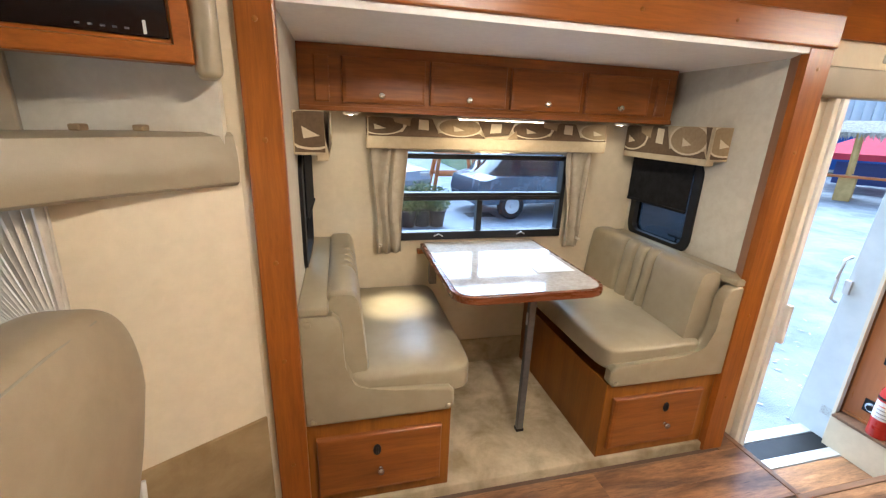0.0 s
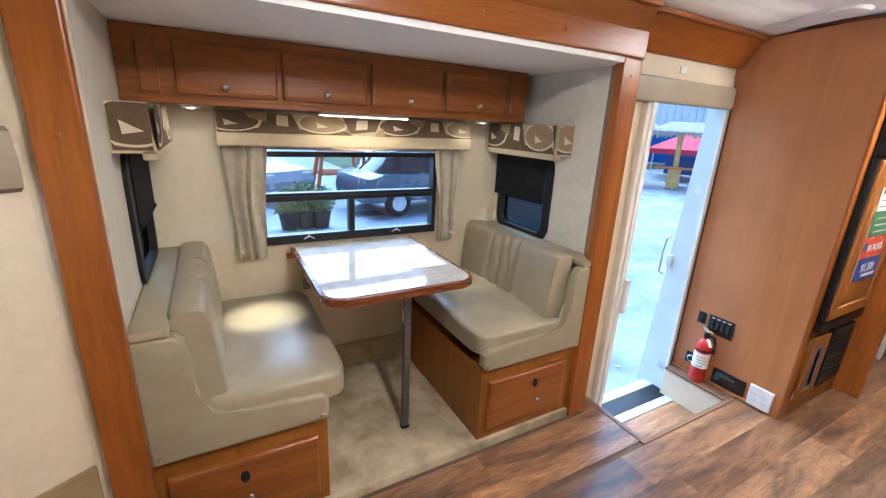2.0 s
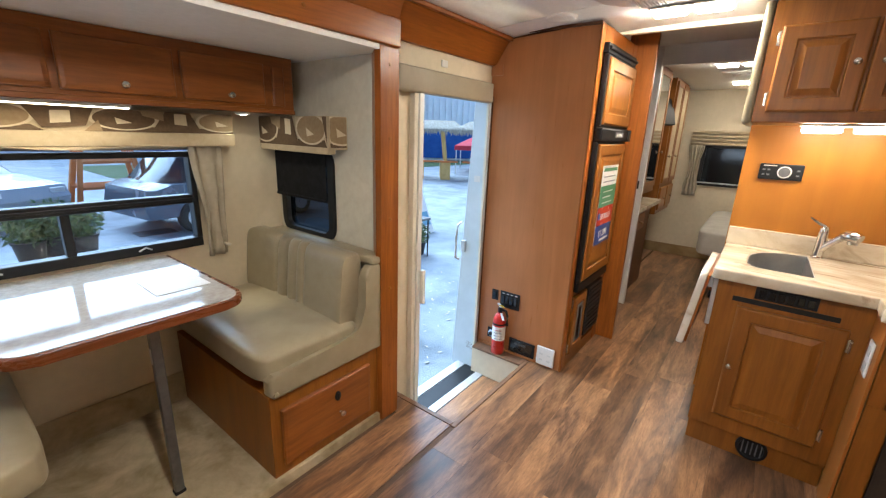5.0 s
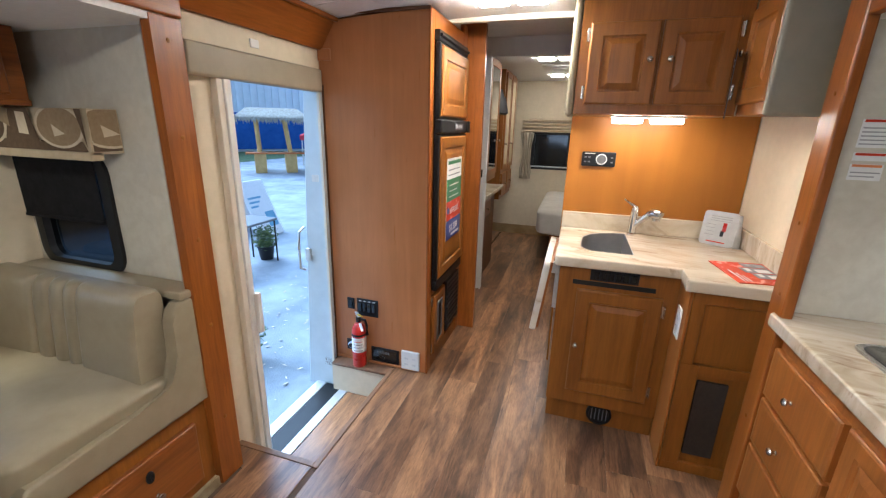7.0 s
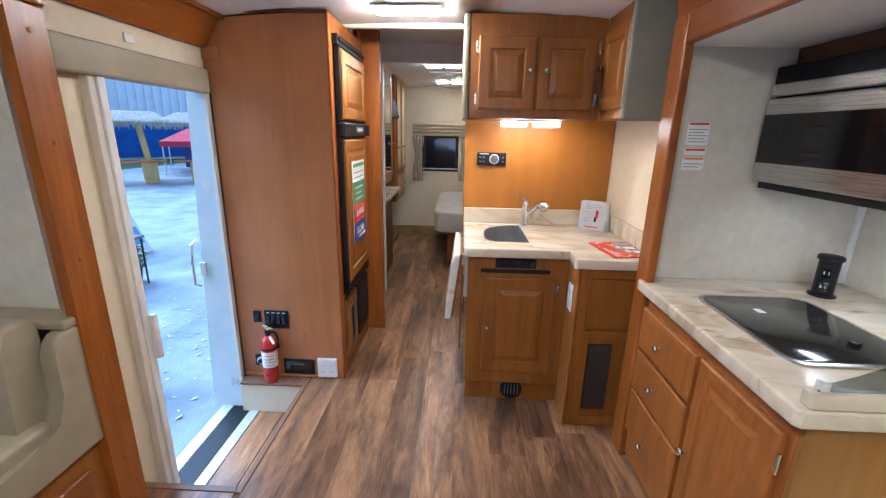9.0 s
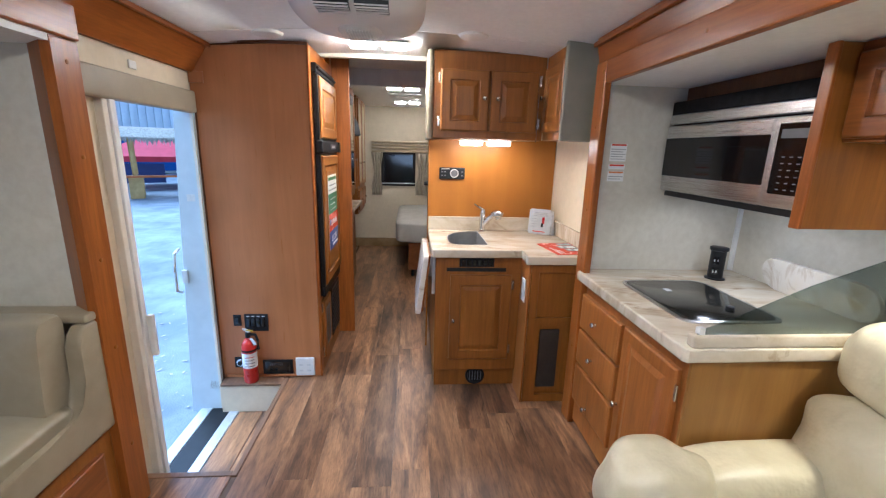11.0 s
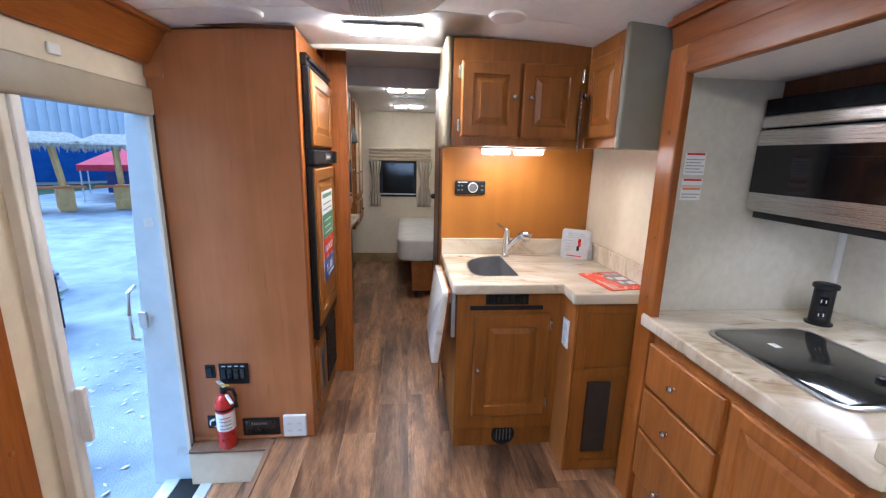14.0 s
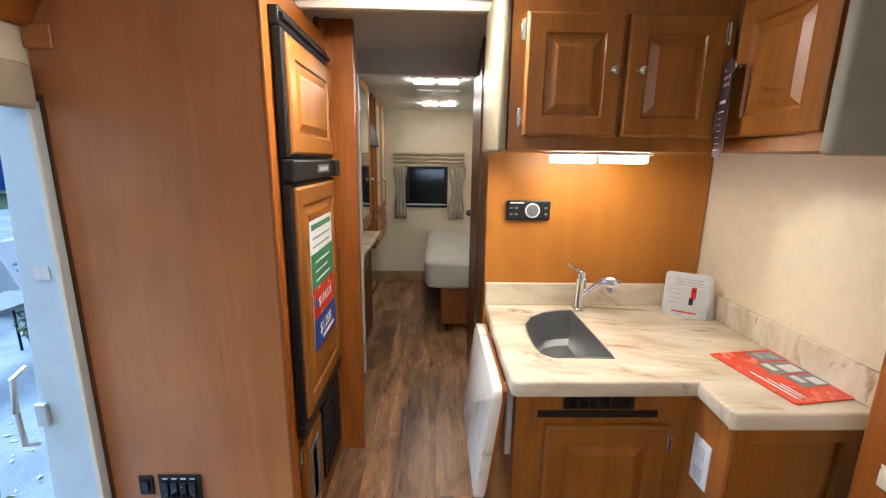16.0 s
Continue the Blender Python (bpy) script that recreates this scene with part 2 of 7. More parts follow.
def plank_mat():
    m, n, l, b = base_mat("floor_plank", 0.3)
    oi = n.new("ShaderNodeObjectInfo")
    tc, add = n.new("ShaderNodeTexCoord"), n.new("ShaderNodeVectorMath")
    mul = n.new("ShaderNodeMath")
    mul.operation = "MULTIPLY"
    mul.inputs[1].default_value = 37.0
    l.new(oi.outputs["Random"], mul.inputs[0])
    l.new(tc.outputs["Object"], add.inputs[0])
    l.new(mul.outputs[0], add.inputs[1])
    mp = n.new("ShaderNodeMapping")
    mp.inputs["Scale"].default_value = (1.3, 8, 4)
    l.new(add.outputs[0], mp.inputs["Vector"])
    f = noise_tex(n, l, mp.outputs[0], 1.2, 8, 0.66, 0.7)
    g = noise_tex(n, l, mp.outputs[0], 11, 8, 0.75, 0.3)
    tone = ramp(n, l, oi.outputs["Random"], [(0.0, rgb(0.60, 0.56, 0.54)), (0.5, rgb(1.0, 0.97, 0.94)), (1.0, rgb(1.26, 1.18, 1.08))])
    c = ramp(n, l, f, [(0.30, rgb(0.075, 0.042, 0.027)), (0.42, rgb(0.20, 0.108, 0.060)), (0.54, rgb(0.345, 0.180, 0.088)), (0.68, rgb(0.50, 0.285, 0.145))])
    gr = ramp(n, l, g, [(0.34, rgb(0.5, 0.48, 0.46)), (0.58, rgb(1, 1, 1))])
    c = mixc(n, l, 0.85, c, gr, "MULTIPLY")
    c = mixc(n, l, 1.0, c, tone, "MULTIPLY")
    mp2 = n.new("ShaderNodeMapping")
    mp2.inputs["Scale"].default_value = (2.2, 42, 4)
    l.new(add.outputs[0], mp2.inputs["Vector"])
    crack = noise_tex(n, l, mp2.outputs[0], 1.0, 5, 0.65, 1.8)
    ck = ramp(n, l, crack, [(0.31, rgb(0.22, 0.19, 0.17)), (0.39, rgb(1, 1, 1))])
    c = mixc(n, l, 0.8, c, ck, "MULTIPLY")
    mp3 = n.new("ShaderNodeMapping")
    mp3.inputs["Scale"].default_value = (2.6, 6.5, 4)
    l.new(add.outputs[0], mp3.inputs["Vector"])
    smoke = noise_tex(n, l, mp3.outputs[0], 1.0, 3, 0.5, 0.6)
    sk = ramp(n, l, smoke, [(0.34, rgb(0.50, 0.45, 0.42)), (0.50, rgb(1, 1, 1))])
    c = mixc(n, l, 0.8, c, sk, "MULTIPLY")
    l.new(c, b.inputs["Base Color"])
    rough_var(n, l, b, g, 0.24, 0.40)
    add_bump(n, l, b, g, 0.12, 0.001)
    return m


M["plank"] = plank_mat()
M["groove"] = mottled("plank_groove", rgb(0.10, 0.063, 0.042), rgb(0.125, 0.08, 0.055), 20, 0.8, 0, 10)


# ---- geometry helpers ----
def part(name, bm, material, parent=None, label="", smooth=False):
    """Links a bmesh, in world coordinates, as one mesh object under a thing or a part."""
    me = bpy.data.meshes.new(name)
    bmesh.ops.recalc_face_normals(bm, faces=bm.faces)
    bm.to_mesh(me)
    bm.free()
    if smooth:
        me.shade_smooth()
        me.set_sharp_from_angle(angle=radians(38))
    me.materials.append(material if not isinstance(material, str) else M[material])
    ob = new(name, me)
    if parent is not None:
        ob.parent = parent
        if parent.parent is None:
            ob.matrix_parent_inverse = parent.matrix_basis.inverted()
    if label:
        ob["label"] = label
    return ob


def thing(name, x, y, z, label, category, group="", kind=""):
    ob = new(name)
    ob.empty_display_size = 0.1
    ob.matrix_basis = Matrix.Translation((x, y, z))
    return tagged(ob, label, category, group, kind)


def bx(bm, x0, x1, y0, y1, z0, z1, bev=0.0, seg=2, m=None):
    """Adds one box, its edges rounded by bev, to bm."""
    mat = Matrix.Translation(((x0 + x1) / 2, (y0 + y1) / 2, (z0 + z1) / 2)) @ Matrix.Diagonal((x1 - x0, y1 - y0, z1 - z0, 1))
    vs = bmesh.ops.create_cube(bm, size=1, matrix=mat)["verts"]
    if bev > 0:
        es = list({e for v in vs for e in v.link_edges})
        r = bmesh.ops.bevel(bm, geom=es, offset=bev, segments=seg, profile=0.5, affect="EDGES")
        vs = list({v for f in r["faces"] for v in f.verts})
    if m is not None:
        bmesh.ops.transform(bm, matrix=m, verts=vs)
    return vs


def box(name, dims, material, parent=None, bev=0.003, label="", seg=2, smooth=False):
    bm = bmesh.new()
    bx(bm, *dims, bev, seg)
    return part(name, bm, material, parent, label, smooth)


def lathe(bm, prof, m, seg=20):
    """Turns a profile of (radius, height) round the local z of m."""
    rings = []
    for r, z in prof:
        if r <= 1e-6:
            rings.append([bm.verts.new(m @ Vector((0, 0, z)))])
        else:
            rings.append([bm.verts.new(m @ Vector((r * math.cos(2 * math.pi * i / seg), r * math.sin(2 * math.pi * i / seg), z))) for i in range(seg)])
    for a, b in zip(rings, rings[1:]):
        for i in range(seg):
            j = (i + 1) % seg
            if len(a) == 1 and len(b) == 1:
                continue
            if len(a) == 1:
                bm.faces.new((a[0], b[i], b[j]))
            elif len(b) == 1:
                bm.faces.new((a[i], a[j], b[0]))
            else:
                bm.faces.new((a[i], a[j], b[j], b[i]))
    return bm


def tube(bm, pts, r, seg=10, caps=True):
    pts = [Vector(p) for p in pts]
    rings = []
    for i, p in enumerate(pts):
        d = (pts[min(i + 1, len(pts) - 1)] - pts[max(i - 1, 0)]).normalized()
        q = d.to_track_quat("Z", "Y")
        rr = r[i] if isinstance(r, (list, tuple)) else r
        rings.append([bm.verts.new(p + q @ Vector((rr * math.cos(2 * math.pi * k / seg), rr * math.sin(2 * math.pi * k / seg), 0))) for k in range(seg)])
    for a, b in zip(rings, rings[1:]):
        for k in range(seg):
            j = (k + 1) % seg
            bm.faces.new((a[k], a[j], b[j], b[k]))
    if caps:
        bm.faces.new(rings[0])
        bm.faces.new(rings[-1])


def basis(o, u, v):
    """A matrix whose x goes along u, y along v and z out of the face, with its origin at o."""
    u, v = Vector(u).normalized(), Vector(v).normalized()
    w = u.cross(v)
    return Matrix(((u.x, v.x, w.x, o[0]), (u.y, v.y, w.y, o[1]), (u.z, v.z, w.z, o[2]), (0, 0, 0, 1)))


NORTH = ((-1, 0, 0), (0, 0, 1))   # faces +y
SOUTH = ((1, 0, 0), (0, 0, 1))    # faces -y
WEST = ((0, -1, 0), (0, 0, 1))    # faces -x
EAST = ((0, 1, 0), (0, 0, 1))     # faces +x


def rings_face(bm, w, h, rings, m):
    """A face built of nested rectangles, each set in from the edge and raised, for panelled doors and frames."""
    loops = []
    for inset, z in rings:
        loops.append([bm.verts.new(m @ Vector(p)) for p in ((inset, inset, z), (w - inset, inset, z), (w - inset, h - inset, z), (inset, h - inset, z))])
    bm.faces.new(loops[0][::-1])
    for a, b in zip(loops, loops[1:]):
        for i in range(4):
            j = (i + 1) % 4
            bm.faces.new((a[i], a[j], b[j], b[i]))
    bm.faces.new(loops[-1])


def raised_door(name, w, h, m, material, parent, t=0.02, fw=0.055, label="", flat=False):
    bm = bmesh.new()
    if flat:
        rr = [(0, 0), (0, t - 0.006), (0.004, t - 0.002), (0.016, t), (w * 0.02 + fw, t)]
    else:
        rr = [(0, 0), (0, t - 0.007), (0.003, t - 0.003), (0.008, t), (fw, t), (fw + 0.005, t - 0.008), (fw + 0.012, t - 0.008), (fw + 0.034, t - 0.001), (fw + 0.037, t)]
    rings_face(bm, w, h, rr, m)
    return part(name, bm, material, parent, label)


def knob(parent, m, name="knob", r=0.014, material="nickel"):
    bm = bmesh.new()
    k = r / 0.014
    lathe(bm, [(0, 0), (0.008 * k, 0), (0.008 * k, 0.002), (0.005 * k, 0.005), (0.005 * k, 0.012 * k), (0.012 * k, 0.015 * k), (0.014 * k, 0.020 * k), (0.012 * k, 0.025 * k), (0.006 * k, 0.028 * k), (0, 0.0285 * k)], m, 16)
    return part(name, bm, material, parent, "round satin nickel knob", True)


def hinge(parent, m, name="hinge"):
    bm = bmesh.new()
    bx(bm, -0.006, 0.006, -0.028, 0.028, 0, 0.004, 0.001, 1, m)
    n0 = len(bm.verts)
    lathe(bm, [(0, -0.03), (0.0045, -0.03), (0.0045, 0.03), (0, 0.03)], m @ Matrix.Translation((0.006, 0, 0.004)) @ Matrix.Rotation(-math.pi / 2, 4, "X"), 8)
    return part(name, bm, "nickel", parent, "small nickel hinge", True)


def superbox(bm, c, s, p=4.0, nu=28, nv=16, m=None, wob=0.0, freq=4.0, seed=0.0):
    """A soft pillow: superellipsoid round c with half sizes s."""
    def sg(v, e):
        return math.copysign(abs(v) ** e, v)
    e = 2.0 / p
    rows = []
    for j in range(nv + 1):
        th = -math.pi / 2 + math.pi * j / nv
        row = []
        for i in range(nu):
            ph = 2 * math.pi * i / nu
            q = Vector((s[0] * sg(math.cos(th), e) * sg(math.cos(ph), e), s[1] * sg(math.cos(th), e) * sg(math.sin(ph), e), s[2] * sg(math.sin(th), e)))
            if wob:
                q *= 1 + wob * noise.noise((q + Vector((seed, seed, 0))) * freq)
            q = Vector(c) + q
            row.append(bm.verts.new(m @ q if m is not None else q))
            if j in (0, nv):
                break
        rows.append(row)
    for a, b in zip(rows, rows[1:]):
        for i in range(nu):
            k = (i + 1) % nu
            if len(a) == 1:
                bm.faces.new((a[0], b[k], b[i]))
            elif len(b) == 1:
                bm.faces.new((a[i], a[k], b[0]))
            else:
                bm.faces.new((a[i], a[k], b[k], b[i]))


def prism(bm, outline, m, depth, bev=0.0, seg=2):
    """Extrudes an outline in the x y plane of m by depth along its z."""
    a = [bm.verts.new(m @ Vector((x, y, 0))) for x, y in outline]
    b = [bm.verts.new(m @ Vector((x, y, depth))) for x, y in outline]
    f0, f1 = bm.faces.new(a[::-1]), bm.faces.new(b)
    n = len(outline)
    for i in range(n):
        j = (i + 1) % n
        bm.faces.new((a[i], a[j], b[j], b[i]))
    if bev:
        bmesh.ops.bevel(bm, geom=list(f1.edges) + list(f0.edges), offset=bev, segments=seg, profile=0.5, affect="EDGES")


def arc(cx, cy, r, a0, a1, n=6):
    return [(cx + r * math.cos(radians(a0 + (a1 - a0) * i / n)), cy + r * math.sin(radians(a0 + (a1 - a0) * i / n))) for i in range(n + 1)]


def round_rect(x0, x1, y0, y1, r, n=5):
    return arc(x1 - r, y0 + r, r, -90, 0, n) + arc(x1 - r, y1 - r, r, 0, 90, n) + arc(x0 + r, y1 - r, r, 90, 180, n) + arc(x0 + r, y0 + r, r, 180, 270, n)


def setting(name, dims, material, label, bev=0.0, category="wall"):
    ob = box(name, dims, material, None, bev)
    return tagged(ob, label, category, kind="structure")


def area(name, loc, target, sx, sy, watts, colour):
    d = bpy.data.lights.new(name, "AREA")
    d.shape, d.size, d.size_y, d.energy, d.color = "RECTANGLE", sx, sy, watts, colour
    o = new(name, d)
    o.matrix_world = look(loc, target)
    return o


# ---- daylight through the windscreen ----
area("windscreen_daylight", (-1.27, 1.05, 1.2), (2.0, 1.05, 1.3), 1.9, 0.5, 8.0, (0.72, 0.86, 1.0))


# ---- the shell ----
Y_N, Y_S, X_E, X_W = 2.20, -0.05, 6.95, -1.3
OX0, OX1, SY = 0.256, 2.14, 2.98      # the dinette's slide-out
CEIL_Z = 1.77


def ceil_z(y):
    return 2.06 - 0.055 * ((y - 1.05) / 1.05) ** 2


def ceiling_sheet():
    bm = bmesh.new()
    ys = [-0.02 + 2.19 * i / 16 for i in range(17)]
    seams = [X_W, 0.35, 1.2, 2.2, 2.93, 3.5]
    for x0, x1 in zip(seams, seams[1:]):
        x0, x1 = x0 + 0.003, x1 - 0.003
        for ya, yb in zip(ys, ys[1:]):
            lo = [bm.verts.new((x, y, ceil_z(y))) for x, y in ((x0, ya), (x1, ya), (x1, yb), (x0, yb))]
            hi = [bm.verts.new((v.co.x, v.co.y, v.co.z + 0.03)) for v in lo]
            bm.faces.new(lo)
            bm.faces.new(hi[::-1])
            for i in range(4):
                bm.faces.new((lo[i], lo[(i + 1) % 4], hi[(i + 1) % 4], hi[i]))
    bmesh.ops.remove_doubles(bm, verts=bm.verts, dist=0.0005)
    return tagged(part("ceiling", bm, "ceil", None, "", True), "off-white vinyl ceiling panels with thin cross seams", "ceiling", kind="structure")


ceiling_sheet()
setting("ceiling_backing", (X_W, 3.52, -0.1, 2.25, 2.1, 2.13), "ceil", "ceiling deck above the front room panels", 0, "ceiling")
setting("ceiling_hall", (3.5, 4.65, 0.0, 2.3, 2.17, 2.2), "ceil", "off-white ceiling panel over the hallway", 0, "ceiling")
setting("ceiling_bedroom", (4.65, X_E, -0.1, 2.3, 2.07, 2.1), "ceil", "off-white ceiling of the rear bedroom", 0, "ceiling")
setting("trim_ceiling", (3.485, 3.52, 0.0, 2.15, 2.03, 2.2), "cream", "cream strip where the ceiling steps up", 0.004, "trim")

# walls
setting("wall_north_cab", (0.10, 0.166, 2.085, 2.2, 0, 2.1), "wall", "cream textured vinyl wall beside the dinette")
setting("wall_north_entry", (2.165, 2.395, Y_N, Y_N + 0.05, -0.25, 2.1), "wall", "cream textured vinyl wall beside the entry door")
setting("wall_north_above_door", (2.395, 3.14, Y_N, Y_N + 0.05, 1.68, 2.1), "wall", "cream textured vinyl wall above the entry door")
# Dark colour here paints the shade between door leaf and fridge cabinet.
setting("wall_north_hinge", (3.135, 3.15, 2.175, Y_N + 0.05, -0.25, 1.68), "darkwood", "dark wall strip beside the door hinge, coloured for shade")
setting("wall_north_hall", (3.15, X_E, 2.205, 2.25, -0.1, 2.2), "wall", "cream vinyl wall of the hall and bedroom")
setting("wall_north_lintel", (0.13, 2.165, 2.12, 2.16, 1.86, 2.1), "wall", "wall strip above the dinette slide-out")
setting("wall_south_nook", (2.70, 3.57, Y_S - 0.05, Y_S, -0.1, 2.1), "wall", "cream textured vinyl wall beside the sink counter")
setting("wall_south_front", (X_W, -0.6, Y_S - 0.05, Y_S, -0.1, 2.1), "wall", "cream textured vinyl wall near the cab")
setting("wall_south_lintel", (-0.6, 2.70, -0.02, 0.03, 1.86, 2.1), "wall", "wall strip above the galley slide-out")
setting("wall_south_bedroom", (3.57, X_E, -0.1, -0.05, -0.1, 2.2), "wall", "cream vinyl wall of the bedroom")
setting("wall_bath", (3.57, 3.60, Y_S, 0.80, 0, 2.2), "wall", "partition behind the sink cabinet")
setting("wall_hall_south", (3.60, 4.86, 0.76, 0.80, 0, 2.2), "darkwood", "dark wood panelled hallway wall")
setting("floor_base", (X_W, X_E, -0.9, 1.77, -0.06, -0.006), "groove", "dark floor underlay between the planks", 0, "floor")
setting("floor_base_west", (X_W, 2.30, 1.77, 2.25, -0.06, -0.006), "groove", "dark floor underlay between the planks", 0, "floor")
setting("floor_base_east", (3.10, X_E, 1.77, 2.25, -0.06, -0.006), "groove", "dark floor underlay between the planks", 0, "floor")


def hall_partition():
    ob = thing("partition_wall", 4.66, 1.5, 0, "painted partition with an open doorway to the bedroom", "wall", kind="structure")
    box("jamb", (4.63, 4.69, 1.558, 2.17, 0, 2.2), "white", ob, 0.004)
    box("header", (4.63, 4.69, 0.80, 1.558, 2.025, 2.2), "white", ob, 0.004)
    box("switch", (4.622, 4.63, 1.585, 1.62, 1.05, 1.12), "black", ob, 0.002)
    box("edge_strip", (4.618, 4.63, 1.552, 1.566, 0.0, 1.98), "white", ob, 0.004)
    return ob


hall_partition()

# far bedroom wall with its window
WX0, WX1, WZ0, WZ1 = 0.925, 1.415, 0.945, 1.425
setting("wall_east_low", (X_E, X_E + 0.05, -0.1, 2.2, -0.1, WZ0), "wall", "cream vinyl wall under the bedroom window")
setting("wall_east_high", (X_E, X_E + 0.05, -0.1, 2.2, WZ1, 2.2), "wall", "cream vinyl wall above the bedroom window")
setting("wall_east_right", (X_E, X_E + 0.05, -0.1, WX0, WZ0, WZ1), "wall", "cream vinyl wall beside the bedroom window")
setting("wall_east_left", (X_E, X_E + 0.05, WX1, 2.2, WZ0, WZ1), "wall", "cream vinyl wall beside the bedroom window")
setting("baseboard_bedroom", (X_E - 0.02, X_E, 0.2, 2.17, 0, 0.13), "carpet_wall", "tan carpet strip along the foot of the wall", 0.004, "baseboard")

# west end: cab with a windscreen
setting("wall_west_low", (X_W - 0.05, X_W, -0.1, 2.2, -0.1, 0.95), "vinyl_d", "lower cab front behind the seats")
setting("wall_west_high", (X_W - 0.05, X_W, -0.1, 2.2, 1.5, 2.1), "ceil", "cab front above the windscreen")
setting("wall_west_side", (X_W, -0.62, 2.1, 2.15, -0.1, 0.95), "vinyl_d", "lower cab side beside the seat")
setting("wall_west_side_high", (X_W, -0.3, 2.1, 2.15, 1.4, 2.1), "wall", "cab side above the window")


def cab_wall():
    bm = bmesh.new()
    m = basis((-0.24, 1.862, 0), (0.385, 0.225, 0), (0, 0, 1))
    bx(bm, 0, 0.445, 0, 1.40, -0.05, 0, 0, 1, m)
    ob = tagged(part("wall_cab", bm, "wall"), "cream textured vinyl wall slanting towards the cab", "wall", kind="structure")
    bm = bmesh.new()
    bx(bm, 0.0, 0.442, 0, 0.505, 0, 0.012, 0.004, 1, m)
    tagged(part("baseboard_cab", bm, "carpet_wall"), "tan carpet covering the foot of the cab wall", "baseboard", kind="structure")


cab_wall()

# ---- slide-out of the dinette ----
setting("slide_wall_back", (OX0, OX1, SY, SY + 0.04, 0, 0.86), "wall", "cream vinyl back wall under the dinette window")
setting("slide_wall_back_top", (OX0, OX1, SY, SY + 0.04, 1.33, 1.86), "wall", "cream vinyl back wall above the dinette window")
setting("slide_wall_back_west", (OX0, 0.705, SY, SY + 0.04, 0.86, 1.33), "wall", "cream vinyl wall beside the dinette window")
setting("slide_wall_back_east", (1.675, OX1, SY, SY + 0.04, 0.86, 1.33), "wall", "cream vinyl wall beside the dinette window")
setting("slide_ceiling", (OX0, OX1, 2.085, SY, CEIL_Z, CEIL_Z + 0.04), "ceil", "off-white ceiling of the dinette slide-out", 0, "ceiling")
setting("slide_floor", (OX0, OX1, 2.095, SY, -0.02, 0.042), "carpet", "beige blotchy carpet of the dinette slide-out", 0.006, "carpet")
setting("slide_carpet_riser", (0.80, 1.505, SY - 0.012, SY, 0.042, 0.2), "carpet", "beige carpet turned up the back wall", 0.003, "baseboard")
WNX = dict(y0=2.495, y1=2.915, z0=0.89, z1=1.33)
for nm, xa, xb in (("slide_wall_west", OX0 - 0.04, OX0 + 0.004), ("slide_wall_east", OX1 - 0.004, OX1 + 0.04)):
    setting(nm, (xa, xb, 2.16, WNX["y0"], 0, 1.86), "wall_slide", "grey-cream vinyl side wall of the slide-out")
    setting(nm + "_back", (xa, xb, WNX["y1"], SY + 0.04, 0, 1.86), "wall_slide", "grey-cream vinyl side wall of the slide-out")
    setting(nm + "_low", (xa, xb, WNX["y0"], WNX["y1"], 0, WNX["z0"]), "wall_slide", "grey-cream vinyl side wall of the slide-out")
    setting(nm + "_high", (xa, xb, WNX["y0"], WNX["y1"], WNX["z1"], 1.86), "wall_slide", "grey-cream vinyl side wall of the slide-out")


def slide_trim():
    ob = thing("slide_trim", 1.15, 2.1, 0, "orange-brown wooden frame round the dinette slide-out", "trim", kind="structure")
    box("post", (0.168, 0.268, 2.062, 2.092, 0, 1.79), "trim", ob, 0.006)
    bm = bmesh.new()
    prism(bm, [(2.082, 2.082), (2.192, 2.082), (2.192, 2.198), (2.14, 2.198), (2.075, 2.11)], Matrix.Identity(4), 1.79, 0.004, 2)
    part("post", bm, "trim", ob)
    box("header", (0.168, 2.192, 2.07, 2.10, 1.791, 1.90), "trim_x", ob, 0.006)
    for x in [0.45, 0.95, 1.35, 1.72]:
        screw(ob, (x, 2.07, 1.845), (1, 0, 0))
    for z in (0.3, 0.72, 1.06, 1.42, 1.72):
        screw(ob, (0.218, 2.062, z), (1, 0, 0))
        screw(ob, (2.137, 2.082, z), (1, 0, 0))


def screw(parent, at, u):
    bm = bmesh.new()
    lathe(bm, [(0.0075, 0), (0.0075, 0.002), (0.004, 0.0035), (0, 0.0035)], basis(at, u, (0, 0, 1)), 10)
    part("plug", bm, "cab", parent, "round wooden screw plug", True)


slide_trim()


def fascia(name, x0, x1, yt, zt, yb, zb, sign, label):
    """Slanting wooden cornice with a lip along the ceiling."""
    ob = thing(name, (x0 + x1) / 2, yb, zb, label, "cornice", kind="structure")
    bm = bmesh.new()
    d = 0.02 * sign
    prof = [(yt, zt), (yb, zb), (yb + d, zb), (yb + d, zt + 0.05), (yt, zt + 0.05)]
    a = [bm.verts.new((x0, y, z)) for y, z in prof]
    b = [bm.verts.new((x1, y, z)) for y, z in prof]
    bm.faces.new(a)
    bm.faces.new(b[::-1])
    for i in range(5):
        j = (i + 1) % 5
        bm.faces.new((a[i], a[j], b[j], b[i]))
    part("board", bm, "trim_x", ob)
    bm = bmesh.new()
    bx(bm, x0, x1, min(yt, yt - d), max(yt, yt - d), zt - 0.012, zt + 0.01, 0.004)
    part("lip", bm, "trim_x", ob)
    return ob


fascia("cornice_north", X_W, 2.192, 2.045, 1.995, 2.085, 1.90, 1, "slanting orange-brown wooden cornice over the slide-out")
fascia("cornice_entry", 2.192, 3.14, 2.085, 1.995, 2.178, 1.855, 1, "slanting orange-brown wooden cornice over the entry door")
fascia("cornice_south", X_W, 2.71, 0.09, 1.985, 0.07, 1.89, -1, "slanting orange-brown wooden cornice over the galley slide-out")

